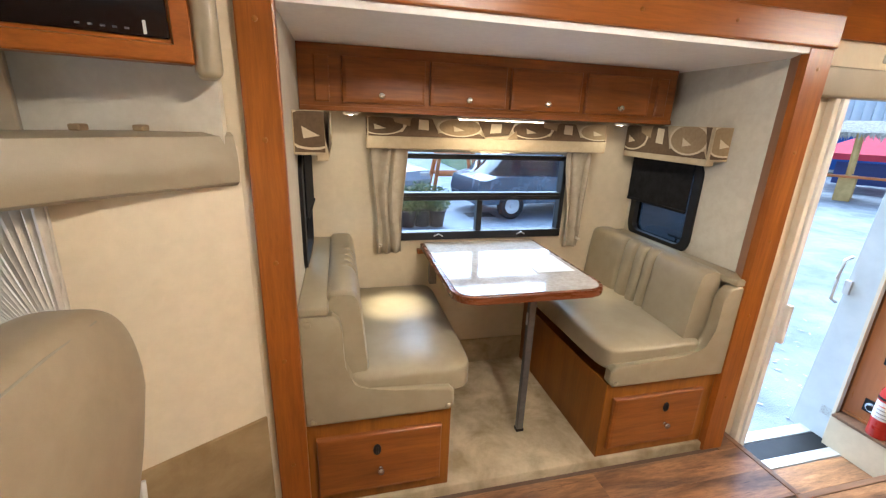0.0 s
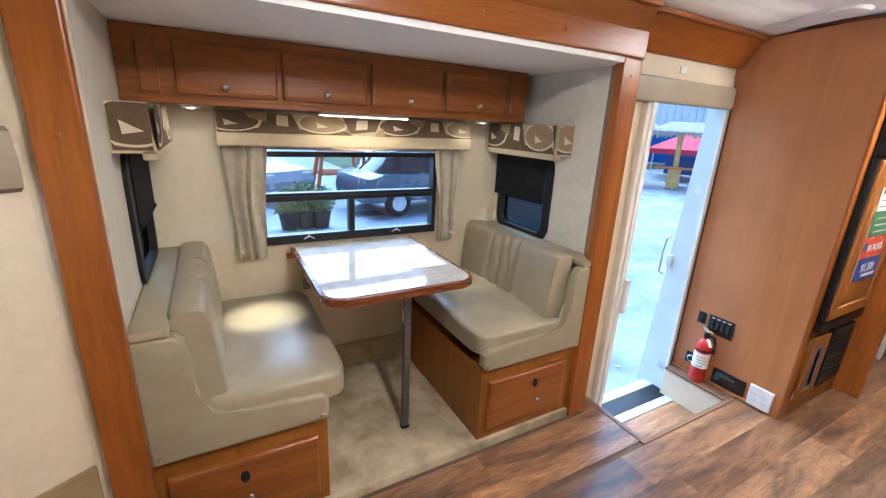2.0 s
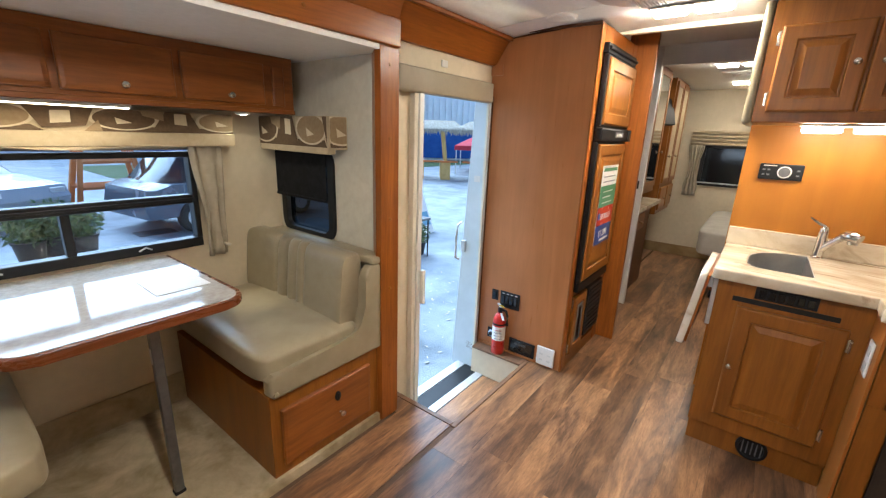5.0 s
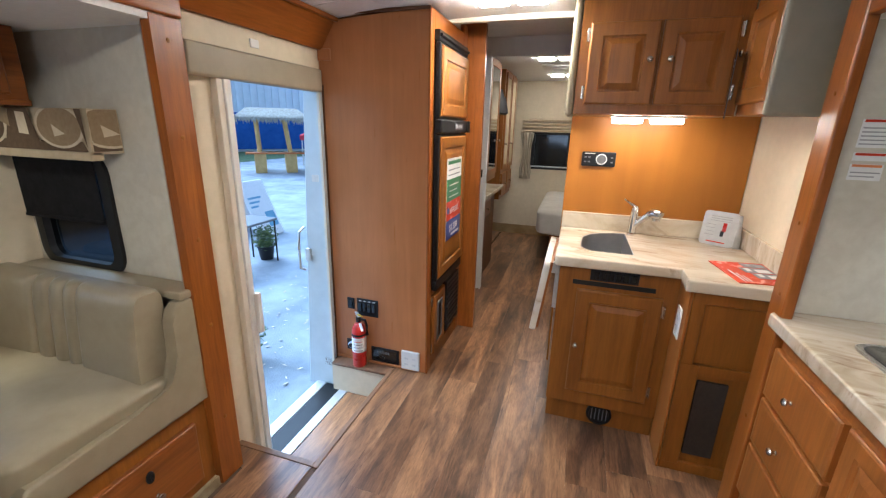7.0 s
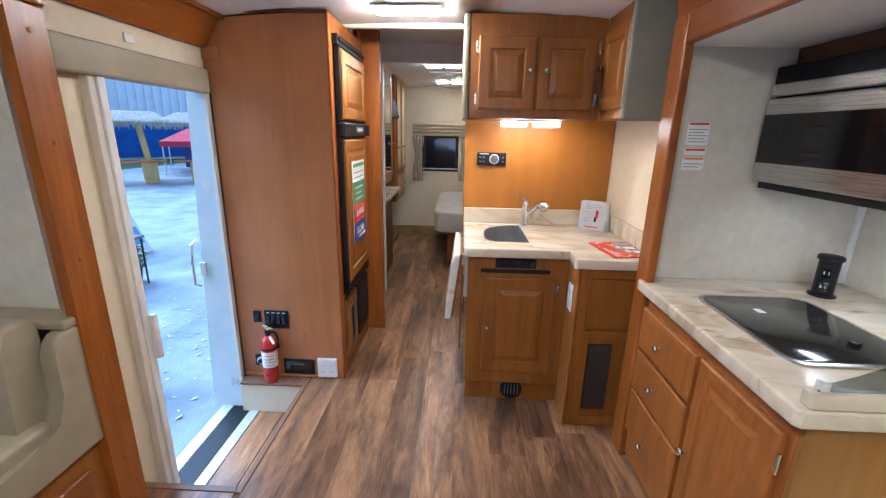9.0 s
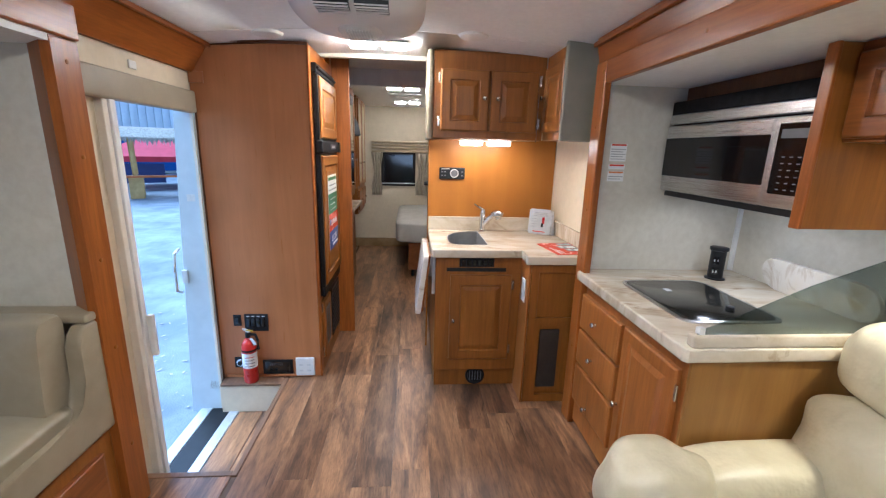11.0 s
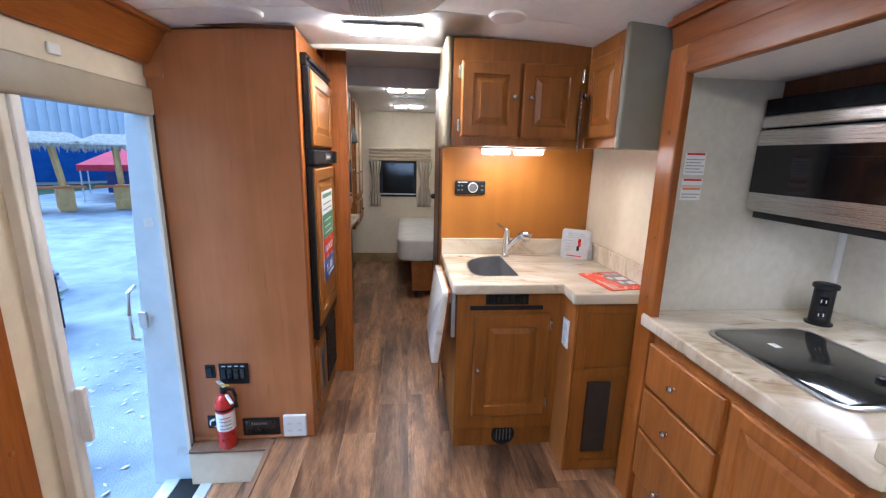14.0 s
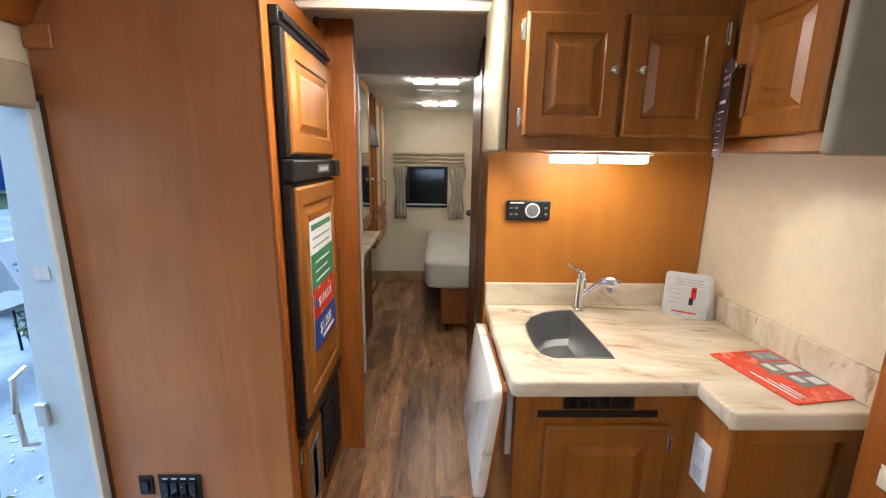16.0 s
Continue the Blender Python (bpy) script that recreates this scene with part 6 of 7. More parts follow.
        while z1 - 0.026 - 0.012 * k > z0 + 0.004:
            box("text_bar", (2.682, 2.683, -0.10 + 0.012 * (k % 2), -0.025, z1 - 0.028 - 0.012 * k, z1 - 0.024 - 0.012 * k), "print_grey", sl, 0)
            k += 1


M["print_grey"] = mottled("grey_print", rgb(0.33, 0.33, 0.33), rgb(0.4, 0.4, 0.4), 60, 0.6, 0, 10)
M["cab_side"] = wood("honey_end_panel", rgb(0.26, 0.12, 0.025), rgb(0.33, 0.16, 0.035), "z", 0.36, 0.8, 0.15)
galley()


def microwave():
    X0, X1, YF, Z0, Z1 = 1.84, 2.665, -0.30, 1.298, 1.712
    ob = thing("microwave", 2.28, -0.5, Z0, "stainless steel over-range microwave with black glass door", "microwave")
    box("body", (X0, X1, GY + 0.01, YF - 0.02, Z0 + 0.01, Z1), "black", ob, 0.003)
    box("top_vent", (X0, X1, YF - 0.02, YF - 0.005, Z1 - 0.04, Z1 + 0.02), "blind", ob, 0.003, "black top vent")
    box("brow", (X0, X1, YF - 0.02, YF, Z1 - 0.085, Z1 - 0.04), "steel", ob, 0.006, "steel upper strip")
    split = X0 + 0.20
    d = box("door", (split, X1, YF - 0.02, YF + 0.006, Z0 + 0.012, Z1 - 0.092), "steel", ob, 0.008, "steel door")
    box("window", (split + 0.006, X1 - 0.004, YF + 0.004, YF + 0.0085, Z0 + 0.085, Z1 - 0.15), "blackgloss", d, 0.002, "black glass window")
    box("window_inner", (split + 0.12, X1 - 0.09, YF + 0.008, YF + 0.0092, Z0 + 0.115, Z1 - 0.19), "blackgloss", d, 0.001)
    c = box("control_panel", (X0, split - 0.004, YF - 0.02, YF + 0.006, Z0 + 0.012, Z1 - 0.092), "steel", ob, 0.006, "steel control column")
    box("keypad", (X0 + 0.02, split - 0.025, YF + 0.004, YF + 0.0085, Z0 + 0.06, Z1 - 0.115), "blackgloss", c, 0.003)
    box("display", (X0 + 0.035, split - 0.04, YF + 0.0085, YF + 0.0092, Z1 - 0.165, Z1 - 0.135), "grey", c, 0)
    bm = bmesh.new()
    for i in range(4):
        for j in range(6):
            a, z = X0 + 0.036 + 0.031 * i, Z0 + 0.075 + 0.022 * j
            bx(bm, a, a + 0.013, YF + 0.0085, YF + 0.0092, z, z + 0.0035)
    part("key_print", bm, "ink", c, "rows of grey key print")
    box("base_grille", (X0 + 0.02, X1 - 0.02, YF - 0.12, YF - 0.01, Z0 - 0.014, Z0 + 0.012), "black", ob, 0.004)
    # Added fill under the microwave, brightening the galley wall and counter.
    area("galley_fill_lamp", (2.25, YF - 0.14, Z0 - 0.016), (2.25, YF - 0.25, 0), 0.3, 0.05, 0.9, (1.0, 0.97, 0.92))
    hs = thing("microwave_housing", 2.28, -0.5, 1.26, "stained wooden panels framing the microwave", "cabinet")
    box("end_panel", (1.79, 1.814, GY + 0.003, -0.222, 1.268, 1.803), "cab", hs, 0.003, "side panel")
    box("edge_strip", (1.784, 1.82, -0.223, -0.21, 1.268, 1.803), "trim", hs, 0.003)
    box("top_panel", (1.815, 2.683, -0.40, -0.38, 1.735, 1.803), "darkwood", hs, 0.002, "dark panel above")
    uc = thing("sofa_cabinet", 1.3, -0.6, 1.53, "stained wooden overhead cabinet with recessed door above the sofa", "cabinet")
    box("body", (0.3, 1.789, GY + 0.003, -0.29, 1.53, 1.803), "cab_x", uc, 0.002)
    for x1 in (1.78, 1.272, 0.762):
        bm = bmesh.new()
        rings_face(bm, 0.49, 0.235, [(0, 0), (0, 0.014), (0.006, 0.02), (0.055, 0.02), (0.06, 0.008)], basis((x1, -0.29, 1.54), *NORTH))
        part("door", bm, "cab_x", uc)


microwave()


def sofa():
    ob = thing("recliner_sofa", 1.2, -0.2, 0, "cream leather sofa with plump arm and back pillows", "sofa")
    bm = bmesh.new()
    bx(bm, 0.35, 1.70, -0.70, 0.28, 0.03, 0.30, 0.04, 3)
    part("base", bm, "leather", ob, "", True)
    bm = bmesh.new()
    superbox(bm, (1.66, -0.13, 0.295), (0.115, 0.34, 0.275), 4.5, 96, 40, None, 0.03, 5)
    superbox(bm, (1.645, 0.205, 0.445), (0.13, 0.175, 0.17), 2.7, 96, 40, None, 0.10, 10, 3.0)
    superbox(bm, (1.645, 0.19, 0.22), (0.12, 0.16, 0.19), 3.2, 40, 22, None, 0.08, 8, 5.0)
    for v in bm.verts:
        d = v.co - Vector((1.645, 0.16, 0.40))
        a = math.atan2(d.z, d.x)
        k = math.exp(-((v.co.y - 0.11) / 0.075) ** 2)
        f = 1.0 - 0.06 * k + 0.022 * math.sin(13 * a + 5 * noise.noise(v.co * 6)) * k
        v.co.x = 1.645 + d.x * f
        v.co.z = 0.40 + d.z * f
    part("arm", bm, "leather", ob, "puffy rolled arm gathered behind its front", True)
    for i, xc in enumerate((1.20, 0.62)):
        bm = bmesh.new()
        superbox(bm, (xc, 0.02, 0.36), (0.32, 0.36, 0.13), 3.6, 32, 16, None, 0.03, 6, 7.0 + i)
        part("seat_cushion", bm, "leather", ob, "", True)
        bm = bmesh.new()
        superbox(bm, (xc + 0.235, -0.44, 0.57), (0.325, 0.175, 0.20), 3.8, 40, 22, None, 0.10, 7, 11.0 + i)
        part("back_cushion", bm, "leather", ob, "plump lower back cushion", True)
        bm = bmesh.new()
        superbox(bm, (xc + 0.235, -0.50, 0.885), (0.325, 0.17, 0.14), 3.0, 40, 22, None, 0.10, 7, 17.0 + i)
        part("head_pillow", bm, "leather", ob, "plump head pillow", True)


sofa()


def sofa_puck(x, y):
    ob = thing("puck_light", x, y, 1.53, "small round puck light under the sofa cabinet, lit", "light", "puck lights")
    bm = bmesh.new()
    lathe(bm, [(0.0, 0), (0.034, 0), (0.034, -0.006), (0.027, -0.012), (0.025, -0.010)], Matrix.Translation((x, y, 1.53)), 18)
    part("rim", bm, "white", ob, "", True)
    bm = bmesh.new()
    lathe(bm, [(0.0, -0.013), (0.025, -0.011)], Matrix.Translation((x, y, 1.53)), 18)
    part("lens", bm, "lens", ob, "glowing lens")
    d = bpy.data.lights.new("puck_lamp", "SPOT")
    d.energy, d.spot_size, d.spot_blend, d.color, d.shadow_soft_size = 22, radians(80), 0.8, (1.0, 0.90, 0.62), 0.03
    o = new("puck_lamp", d)
    o.matrix_world = look((x, y, 1.51), (x, y + 0.1, 0))


sofa_puck(1.55, -0.50)
sofa_puck(0.7, -0.50)


# ---- ceiling fixtures ----
def air_conditioner():
    cx, cy, z = 2.50, 1.19, 2.057
    ob = thing("air_conditioner", cx, cy, z, "white ceiling air conditioner shroud with louvred grille", "air conditioner")
    bm = bmesh.new()
    superbox(bm, (cx, cy, z), (0.28, 0.27, 0.115), 3.0, 40, 16)
    bmesh.ops.delete(bm, geom=[v for v in bm.verts if v.co.z > z + 0.001], context="VERTS")
    part("shroud", bm, "white", ob, "", True)
    bm = bmesh.new()
    superbox(bm, (cx + 0.02, cy, z - 0.085), (0.12, 0.10, 0.05), 2.6, 28, 12)
    part("centre_dome", bm, "white", ob, "", True)
    for s in (-1, 1):
        g = box("louvre_frame", (cx - 0.268, cx - 0.165, cy + s * 0.07 - 0.06, cy + s * 0.07 + 0.06, z - 0.1, z - 0.045), "black", ob, 0.003)
        for i in range(4):
            box("slat", (cx - 0.262 + 0.026 * i, cx - 0.256 + 0.026 * i, cy + s * 0.07 - 0.059, cy + s * 0.07 + 0.059, z - 0.105, z - 0.06), "white", g, 0.002)
        for zz in (0.054, 0.074, 0.094):
            box("slat", (cx - 0.273, cx - 0.262, cy + s * 0.07 - 0.059, cy + s * 0.07 + 0.059, z - zz - 0.004, z - zz), "white", g, 0.001)
    bm = bmesh.new()
    for i in range(9):
        bx(bm, cx - 0.085 + 0.006, cx + 0.08, cy - 0.05 + 0.0115 * i, cy - 0.046 + 0.0115 * i, z - 0.138, z - 0.13)
    part("grille_ribs", bm, "label", ob)


air_conditioner()
for x, y in ((3.0, 1.72), (2.92, 0.66)):
    sp = thing("ceiling_speaker", x, y, ceil_z(y), "round white ceiling speaker", "speaker", "ceiling speakers")
    bm = bmesh.new()
    lathe(bm, [(0.0, -0.014), (0.055, -0.014), (0.072, -0.009), (0.08, 0.004)], Matrix.Translation((x, y, ceil_z(y))), 28)
    part("cover", bm, "white", sp, "", True)

# ---- hallway and bedroom ----
def hall_things():
    ob = thing("hall_door", 4.2, 0.81, 0, "dark wood hallway door with small black handle", "door", kind="structure")
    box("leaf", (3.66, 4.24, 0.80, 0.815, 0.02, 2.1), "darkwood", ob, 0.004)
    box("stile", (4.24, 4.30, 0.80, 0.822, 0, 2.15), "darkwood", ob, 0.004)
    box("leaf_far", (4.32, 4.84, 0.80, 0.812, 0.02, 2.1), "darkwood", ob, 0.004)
    bm = bmesh.new()
    lathe(bm, [(0.022, 0), (0.022, 0.02), (0.014, 0.035), (0, 0.035)], basis((4.78, 0.812, 1.15), *NORTH), 14)
    part("handle", bm, "black", ob, "black round handle", True)
    w = thing("bedroom_cabinet", 5.1, 1.8, 0, "stained wooden bedroom cabinet with mirrored door and drawer", "cabinet")
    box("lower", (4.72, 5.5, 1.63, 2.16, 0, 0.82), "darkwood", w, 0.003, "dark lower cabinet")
    box("upper", (4.72, 5.30, 1.60, 2.16, 0.98, 2.1), "cab", w, 0.003)
    fr = bmesh.new()
    rings_face(fr, 0.44, 1.0, [(0, 0), (0, 0.02), (0.045, 0.02), (0.05, 0.012)], basis((4.80, 1.60, 1.04), *SOUTH))
    d = part("mirror_frame", fr, "cab", w)
    box("mirror", (4.85, 5.19, 1.584, 1.588, 1.09, 1.99), "mirror", d, 0, "mirror glass")
    knob(d, basis((5.215, 1.58, 1.35), *SOUTH))
    m = basis((4.80, 1.63, 0.62), *SOUTH)
    dd = raised_door("drawer_front", 0.42, 0.16, m, "cab_x", w, 0.02, 0.03, flat=True)
    knob(dd, basis((5.01, 1.61, 0.70), *SOUTH))
    box("shelf", (4.72, 5.62, 1.56, 2.16, 0.83, 0.87), "counter", w, 0.006, "pale counter shelf")
    w2 = thing("wardrobe", 6.0, 1.85, 0.7, "stained wooden wall wardrobe with mirrored door", "wardrobe")
    box("body", (5.72, 6.45, 1.62, 2.16, 0.68, 2.1), "cab", w2, 0.004)
    for x0 in (5.74, 6.10):
        fr = bmesh.new()
        rings_face(fr, 0.33, 1.02, [(0, 0), (0, 0.02), (0.045, 0.02), (0.05, 0.012)], basis((x0, 1.62, 1.02), *SOUTH))
        d = part("door", fr, "cab", w2)
        box("inset", (x0 + 0.05, x0 + 0.28, 1.604, 1.608, 1.07, 1.99), "cloth_light", d, 0, "pale inset panel")
        knob(d, basis((x0 + 0.02, 1.60, 1.30), *SOUTH))
        dd = raised_door("drawer_front", 0.33, 0.24, basis((x0, 1.62, 0.73), *SOUTH), "cab", w2, 0.02, 0.03, flat=True)
        knob(dd, basis((x0 + 0.16, 1.60, 0.85), *SOUTH))
    tv = thing("bedroom_tv", 5.55, 1.65, 1.65, "small flat television tilted on the bedroom cabinet", "television")
    bm = bmesh.new()
    bx(bm, -0.02, 0.02, -0.22, 0.22, -0.13, 0.13, 0.006, 2, Matrix.Translation((5.56, 1.72, 1.74)) @ Matrix.Rotation(radians(62), 4, "Z") @ Matrix.Rotation(radians(14), 4, "Y"))
    part("case", bm, "black", tv, "black case")
    box("arm", (5.55, 5.60, 1.75, 2.16, 1.70, 1.76), "black", tv, 0.004)
    box("swing_bracket", (5.53, 5.62, 2.12, 2.168, 1.62, 1.84), "black", tv, 0.004)
    bd = thing("bed", 6.2, 0.6, 0, "bed with grey-beige spread on a wooden box base", "bed")
    box("box_base", (5.33, 6.9, 0.0, 1.0, 0.09, 0.43), "cab_x", bd, 0.004, "wooden box base")
    bm = bmesh.new()
    superbox(bm, (6.105, 0.557, 0.54), (0.825, 0.60, 0.125), 12.0, 120, 40)
    for v in bm.verts:
        v.co.z += 0.012 * noise.noise(v.co * 4)
        if v.co.z < 0.56:
            v.co.x += 0.016 * noise.noise(Vector((v.co.y * 6, v.co.z * 2, 1.0)))
            v.co.y += 0.016 * noise.noise(Vector((v.co.x * 6, v.co.z * 2, 4.0)))
    part("mattress", bm, "bedding", bd, "grey-beige bedspread", True)
    for x, y in ((5.38, 0.95), (5.38, 0.1), (6.8, 0.95), (6.8, 0.1)):
        bm = bmesh.new()
        lathe(bm, [(0.0, -0.015), (0.04, -0.015), (0.045, -0.01), (0.045, 0.01), (0.04, 0.015), (0, 0.015)], basis((x, y, 0.045), (1, 0, 0), (0, 0, 1)), 16)
        bx(bm, x - 0.012, x + 0.012, y - 0.012, y + 0.012, 0.07, 0.095)
        part("castor", bm, "black", bd, "black castor", True)
    wn_ = thing("window_4", X_E, 1.11, WZ0, "dark bedroom window with black frame", "window", kind="structure")
    bm = bmesh.new()
    for d in ((WX0 - 0.01, WX1 + 0.01, WZ1 - 0.03, WZ1 + 0.01), (WX0 - 0.01, WX1 + 0.01, WZ0 - 0.01, WZ0 + 0.03), (WX0 - 0.01, WX0 + 0.03, WZ0, WZ1), (WX1 - 0.03, WX1 + 0.01, WZ0, WZ1)):
        bx(bm, X_E - 0.02, X_E + 0.04, d[0], d[1], d[2], d[3], 0.004)
    part("window_frame", bm, "black", wn_)
    box("pane", (X_E + 0.01, X_E + 0.014, WX0, WX1, WZ0, WZ1), "glass_night", wn_, 0, "dark pane")
    box("blind_bar", (X_E - 0.024, X_E - 0.012, WX0, WX1, WZ0 + 0.02, WZ0 + 0.035), "alu", wn_, 0.002, "pale blind bar")
    sh = thing("roman_shade", X_E, 1.1, 1.46, "beige folded fabric shade over the bedroom window", "shade")
    bm = bmesh.new()
    for i in range(4):
        bx(bm, X_E - 0.05 - 0.008 * (i % 2), X_E - 0.003, 0.72, 1.56, 1.425 + 0.045 * i, 1.455 + 0.045 * i, 0.012, 2)
    part("folds", bm, "cloth_light", sh, "", True)
    for y0, y1 in ((0.70, 0.92), (1.40, 1.57)):
        cu = thing("bedroom_curtain", X_E - 0.03, (y0 + y1) / 2, 1.46, "beige gathered curtain beside the bedroom window", "curtain", "bedroom curtains")
        bm = bmesh.new()
        grid = []
        for j in range(13):
            t = j / 12
            w_ = 1 - 0.45 * math.sin(math.pi * min(1, t / 0.9)) ** 2 if t < 0.9 else 0.9
            grid.append([bm.verts.new((X_E - 0.03 - 0.014 * math.sin(s / 24 * 8 * math.pi + t * 2), y0 + (y1 - y0) * (0.5 + (s / 24 - 0.5) * w_), 1.42 - 0.62 * t)) for s in range(25)])
        for a, b in zip(grid, grid[1:]):
            for i in range(24):
                bm.faces.new((a[i], a[i + 1], b[i + 1], b[i]))
        c = part("cloth", bm, "cloth", cu, "", True)
        c.modifiers.new("thick", "SOLIDIFY").thickness = 0.003


M["mirror"] = mottled("mirror", rgb(0.8, 0.82, 0.82), rgb(0.82, 0.84, 0.84), 10, 0.05, 0, 10, metal=1.0)
M["glass_night"] = mottled("dark_window", rgb(0.006, 0.009, 0.013), rgb(0.012, 0.016, 0.02), 3, 0.08, 0, 10)
hall_things()


# ---- cab end ----
def cab_things():
    tvc = thing("tv_cabinet", -0.2, 1.85, 1.59, "orange wooden overhead cabinet with a built-in black television", "cabinet")
    uu = Vector((0.956, 0.294, 0))
    mt = basis(Vector((0.105, 1.928, 1.592)) - uu * 0.9, uu, (0, 0, 1))
    def tv_box(name, c, material, label="", bev=0.003, seg=1, smooth=False, parent=tvc):
        bm = bmesh.new()
        bx(bm, *c, bev, seg, mt)
        return part(name, bm, material, parent, label, smooth)
    tv_box("body", (0.0, 0.898, 0.0, 0.42, -0.09, -0.002), "cab")
    bm = bmesh.new()
    rings_face(bm, 0.9, 0.43, [(0, 0), (0, 0.014), (0.004, 0.018), (0.036, 0.018), (0.040, 0.004)], mt @ Matrix.Translation((0, -0.004, 0)))
    part("face_frame", bm, "trim_x", tvc, "orange wooden face frame")
    t = tv_box("television", (0.042, 0.858, 0.043, 0.385, 0.002, 0.010), "blackgloss", "black television screen")
    for i in range(5):
        tv_box("button", (0.70 + 0.02 * i, 0.708 + 0.02 * i, 0.054, 0.058, 0.010, 0.0112), "grey", "", 0, 1, False, t)
    tv_box("sensor", (0.812, 0.818, 0.048, 0.075, 0.010, 0.0115), "label", "", 0.001, 1, False, t)
    tv_box("padded_end", (0.9, 0.957, -0.03, 0.42, -0.085, 0.012), "vinyl", "padded beige vinyl end", 0.018, 3, True)
    bk = thing("bunk_edge", 0, 1.7, 1.3, "padded beige vinyl edge of the bunk over the cab", "bunk rail")
    bm = bmesh.new()
    pts = [(0.125, 2.085), (0.06, 2.045), (-0.01, 1.985), (-0.105, 1.895), (-0.25, 1.722), (-0.45, 1.50), (-0.66, 1.30), (-0.9, 1.12), (-1.15, 1.0)]
    prof = [(0.0, 0.0), (0.02, -0.012), (0.05, 0.0), (0.06, 0.03), (0.058, 0.07), (0.036, 0.122), (0.01, 0.132), (-0.1, 0.132), (-0.1, 0.0)]
    rings = []
    for i, (x, y) in enumerate(pts):
        a, b = pts[max(0, i - 1)], pts[min(len(pts) - 1, i + 1)]
        d = Vector((b[0] - a[0], b[1] - a[1])).normalized()
        n2 = Vector((-d.y, d.x))
        zz = 1.305
        k = 0.72 if i == 0 else 1.0
        rings.append([bm.verts.new((x + n2.x * p * k, y + n2.y * p * k, zz + q)) for p, q in prof])
    for a, b in zip(rings, rings[1:]):
        for i in range(len(prof)):
            j = (i + 1) % len(prof)
            bm.faces.new((a[i], a[j], b[j], b[i]))
    bm.faces.new(rings[0])
    bm.faces.new(rings[-1])
    part("padding", bm, "vinyl_d", bk, "", True)
    for x, y in ((-0.06, 2.015), (-0.16, 1.95), (-0.28, 1.86)):
        box("stud", (x - 0.012, x + 0.012, y - 0.02, y + 0.02, 1.437, 1.452), "motif_tan", bk, 0.004)
    setting("bunk_base", (X_W, -0.40, 0.0, 2.08, 1.31, 1.33), "wall", "underside board of the bunk over the cab", 0, "bunk")
    bm = bmesh.new()
    bx(bm, 0.0, 1.01, 0.0, 0.30, -0.09, -0.06, 0.004, 1, basis((-1.23, 1.613, 1.32), (0.956, 0.294, 0), (0, 0, 1)))
    tagged(part("bunk_end_panel", bm, "vinyl_d"), "beige padded panel at the end of the bunk", "panel", kind="structure")
    setting("bunk_side", (-0.5, 0.12, 2.04, 2.08, 1.33, 2.05), "wall_slide", "pale wall inside the bunk over the cab", 0, "wall")
    st = thing("captain_chair", -0.2, 1.45, 0, "beige vinyl passenger seat seen from behind", "seat")
    bm = bmesh.new()
    superbox(bm, (0, 0, 0), (0.105, 0.325, 0.38), 4.6, 56, 40, None, 0.0)
    for v in bm.verts:
        t = v.co.z / 0.36
        v.co.y *= max(0.66, 1.0 - 0.05 * max(0, t) ** 4 - 0.75 * max(0, 0.43 - t) ** 2)
        v.co.x += 0.012 * (1 - (v.co.y / 0.33) ** 2) * (1 - t * t) * (1 if v.co.x > 0 else 0)
        v.co.x += 0.03 * min(t, 0.4)
    bmesh.ops.translate(bm, vec=(-0.165, 1.525, 0.722), verts=bm.verts)
    part("backrest", bm, "seat_beige", st, "", True)
    bm = bmesh.new()
    tube(bm, [(-0.077, 1.30, 1.073), (-0.077, 1.40, 1.079), (-0.077, 1.55, 1.080), (-0.077, 1.70, 1.072)], 0.003, 6)
    part("piping", bm, "seam", st, "stitched seam along the top", True)
    box("seat_base", (-0.65, -0.12, 1.25, 1.62, 0.0, 0.42), "seat_beige", st, 0.06, "", 4, True)
    bm = bmesh.new()
    tube(bm, [(-0.08, 1.74, 0.62), (-0.07, 1.70, 0.5), (-0.07, 1.66, 0.36)], 0.008, 8)
    part("side_trim", bm, "white", st, "pale plastic edge trim", True)
    # side curtain and the cab side window
    cu = thing("cab_curtain", -0.4, 1.85, 1.3, "grey-beige pleated privacy curtain drawn back beside the cab", "curtain")
    bm = bmesh.new()
    grid = []
    for j in range(13):
        t = j / 12
        row = []
        for i in range(161):
            s = i / 160
            wide = 0.085 + 0.42 * max(0.0, 1 - t / 0.42) ** 0.9
            sweep = -wide * s
            base = Vector((-0.195 - 0.02 * t, 1.85)) + Vector((0.97, -0.16)) * sweep
            a = (0.007 + 0.006 * (1 - t)) * math.sin(s * 20 * 2 * math.pi + 1.5 * noise.noise(Vector((s * 6, t * 2, 0))))
            row.append(bm.verts.new((base.x + 0.1 * a, base.y - 0.01 + a, 1.315 - 0.85 * t)))
        grid.append(row)
    for a, b in zip(grid, grid[1:]):
        for i in range(160):
            bm.faces.new((a[i], a[i + 1], b[i + 1], b[i]))
    c = part("cloth", bm, "cloth_grey", cu, "", True)
    c.modifiers.new("thick", "SOLIDIFY").thickness = 0.003
    wcab = thing("window_5", -0.9, 2.1, 0.95, "cab side window", "window", kind="structure")
    box("pane", (X_W, -0.62, 2.12, 2.124, 0.95, 1.4), "glass", wcab, 0).visible_shadow = False
    box("window_frame", (X_W, -0.62, 2.10, 2.13, 0.93, 0.96), "black", wcab, 0.004)
    ws = thing("window_6", X_W, 1.05, 0.95, "wide windscreen of the cab", "window", kind="structure")
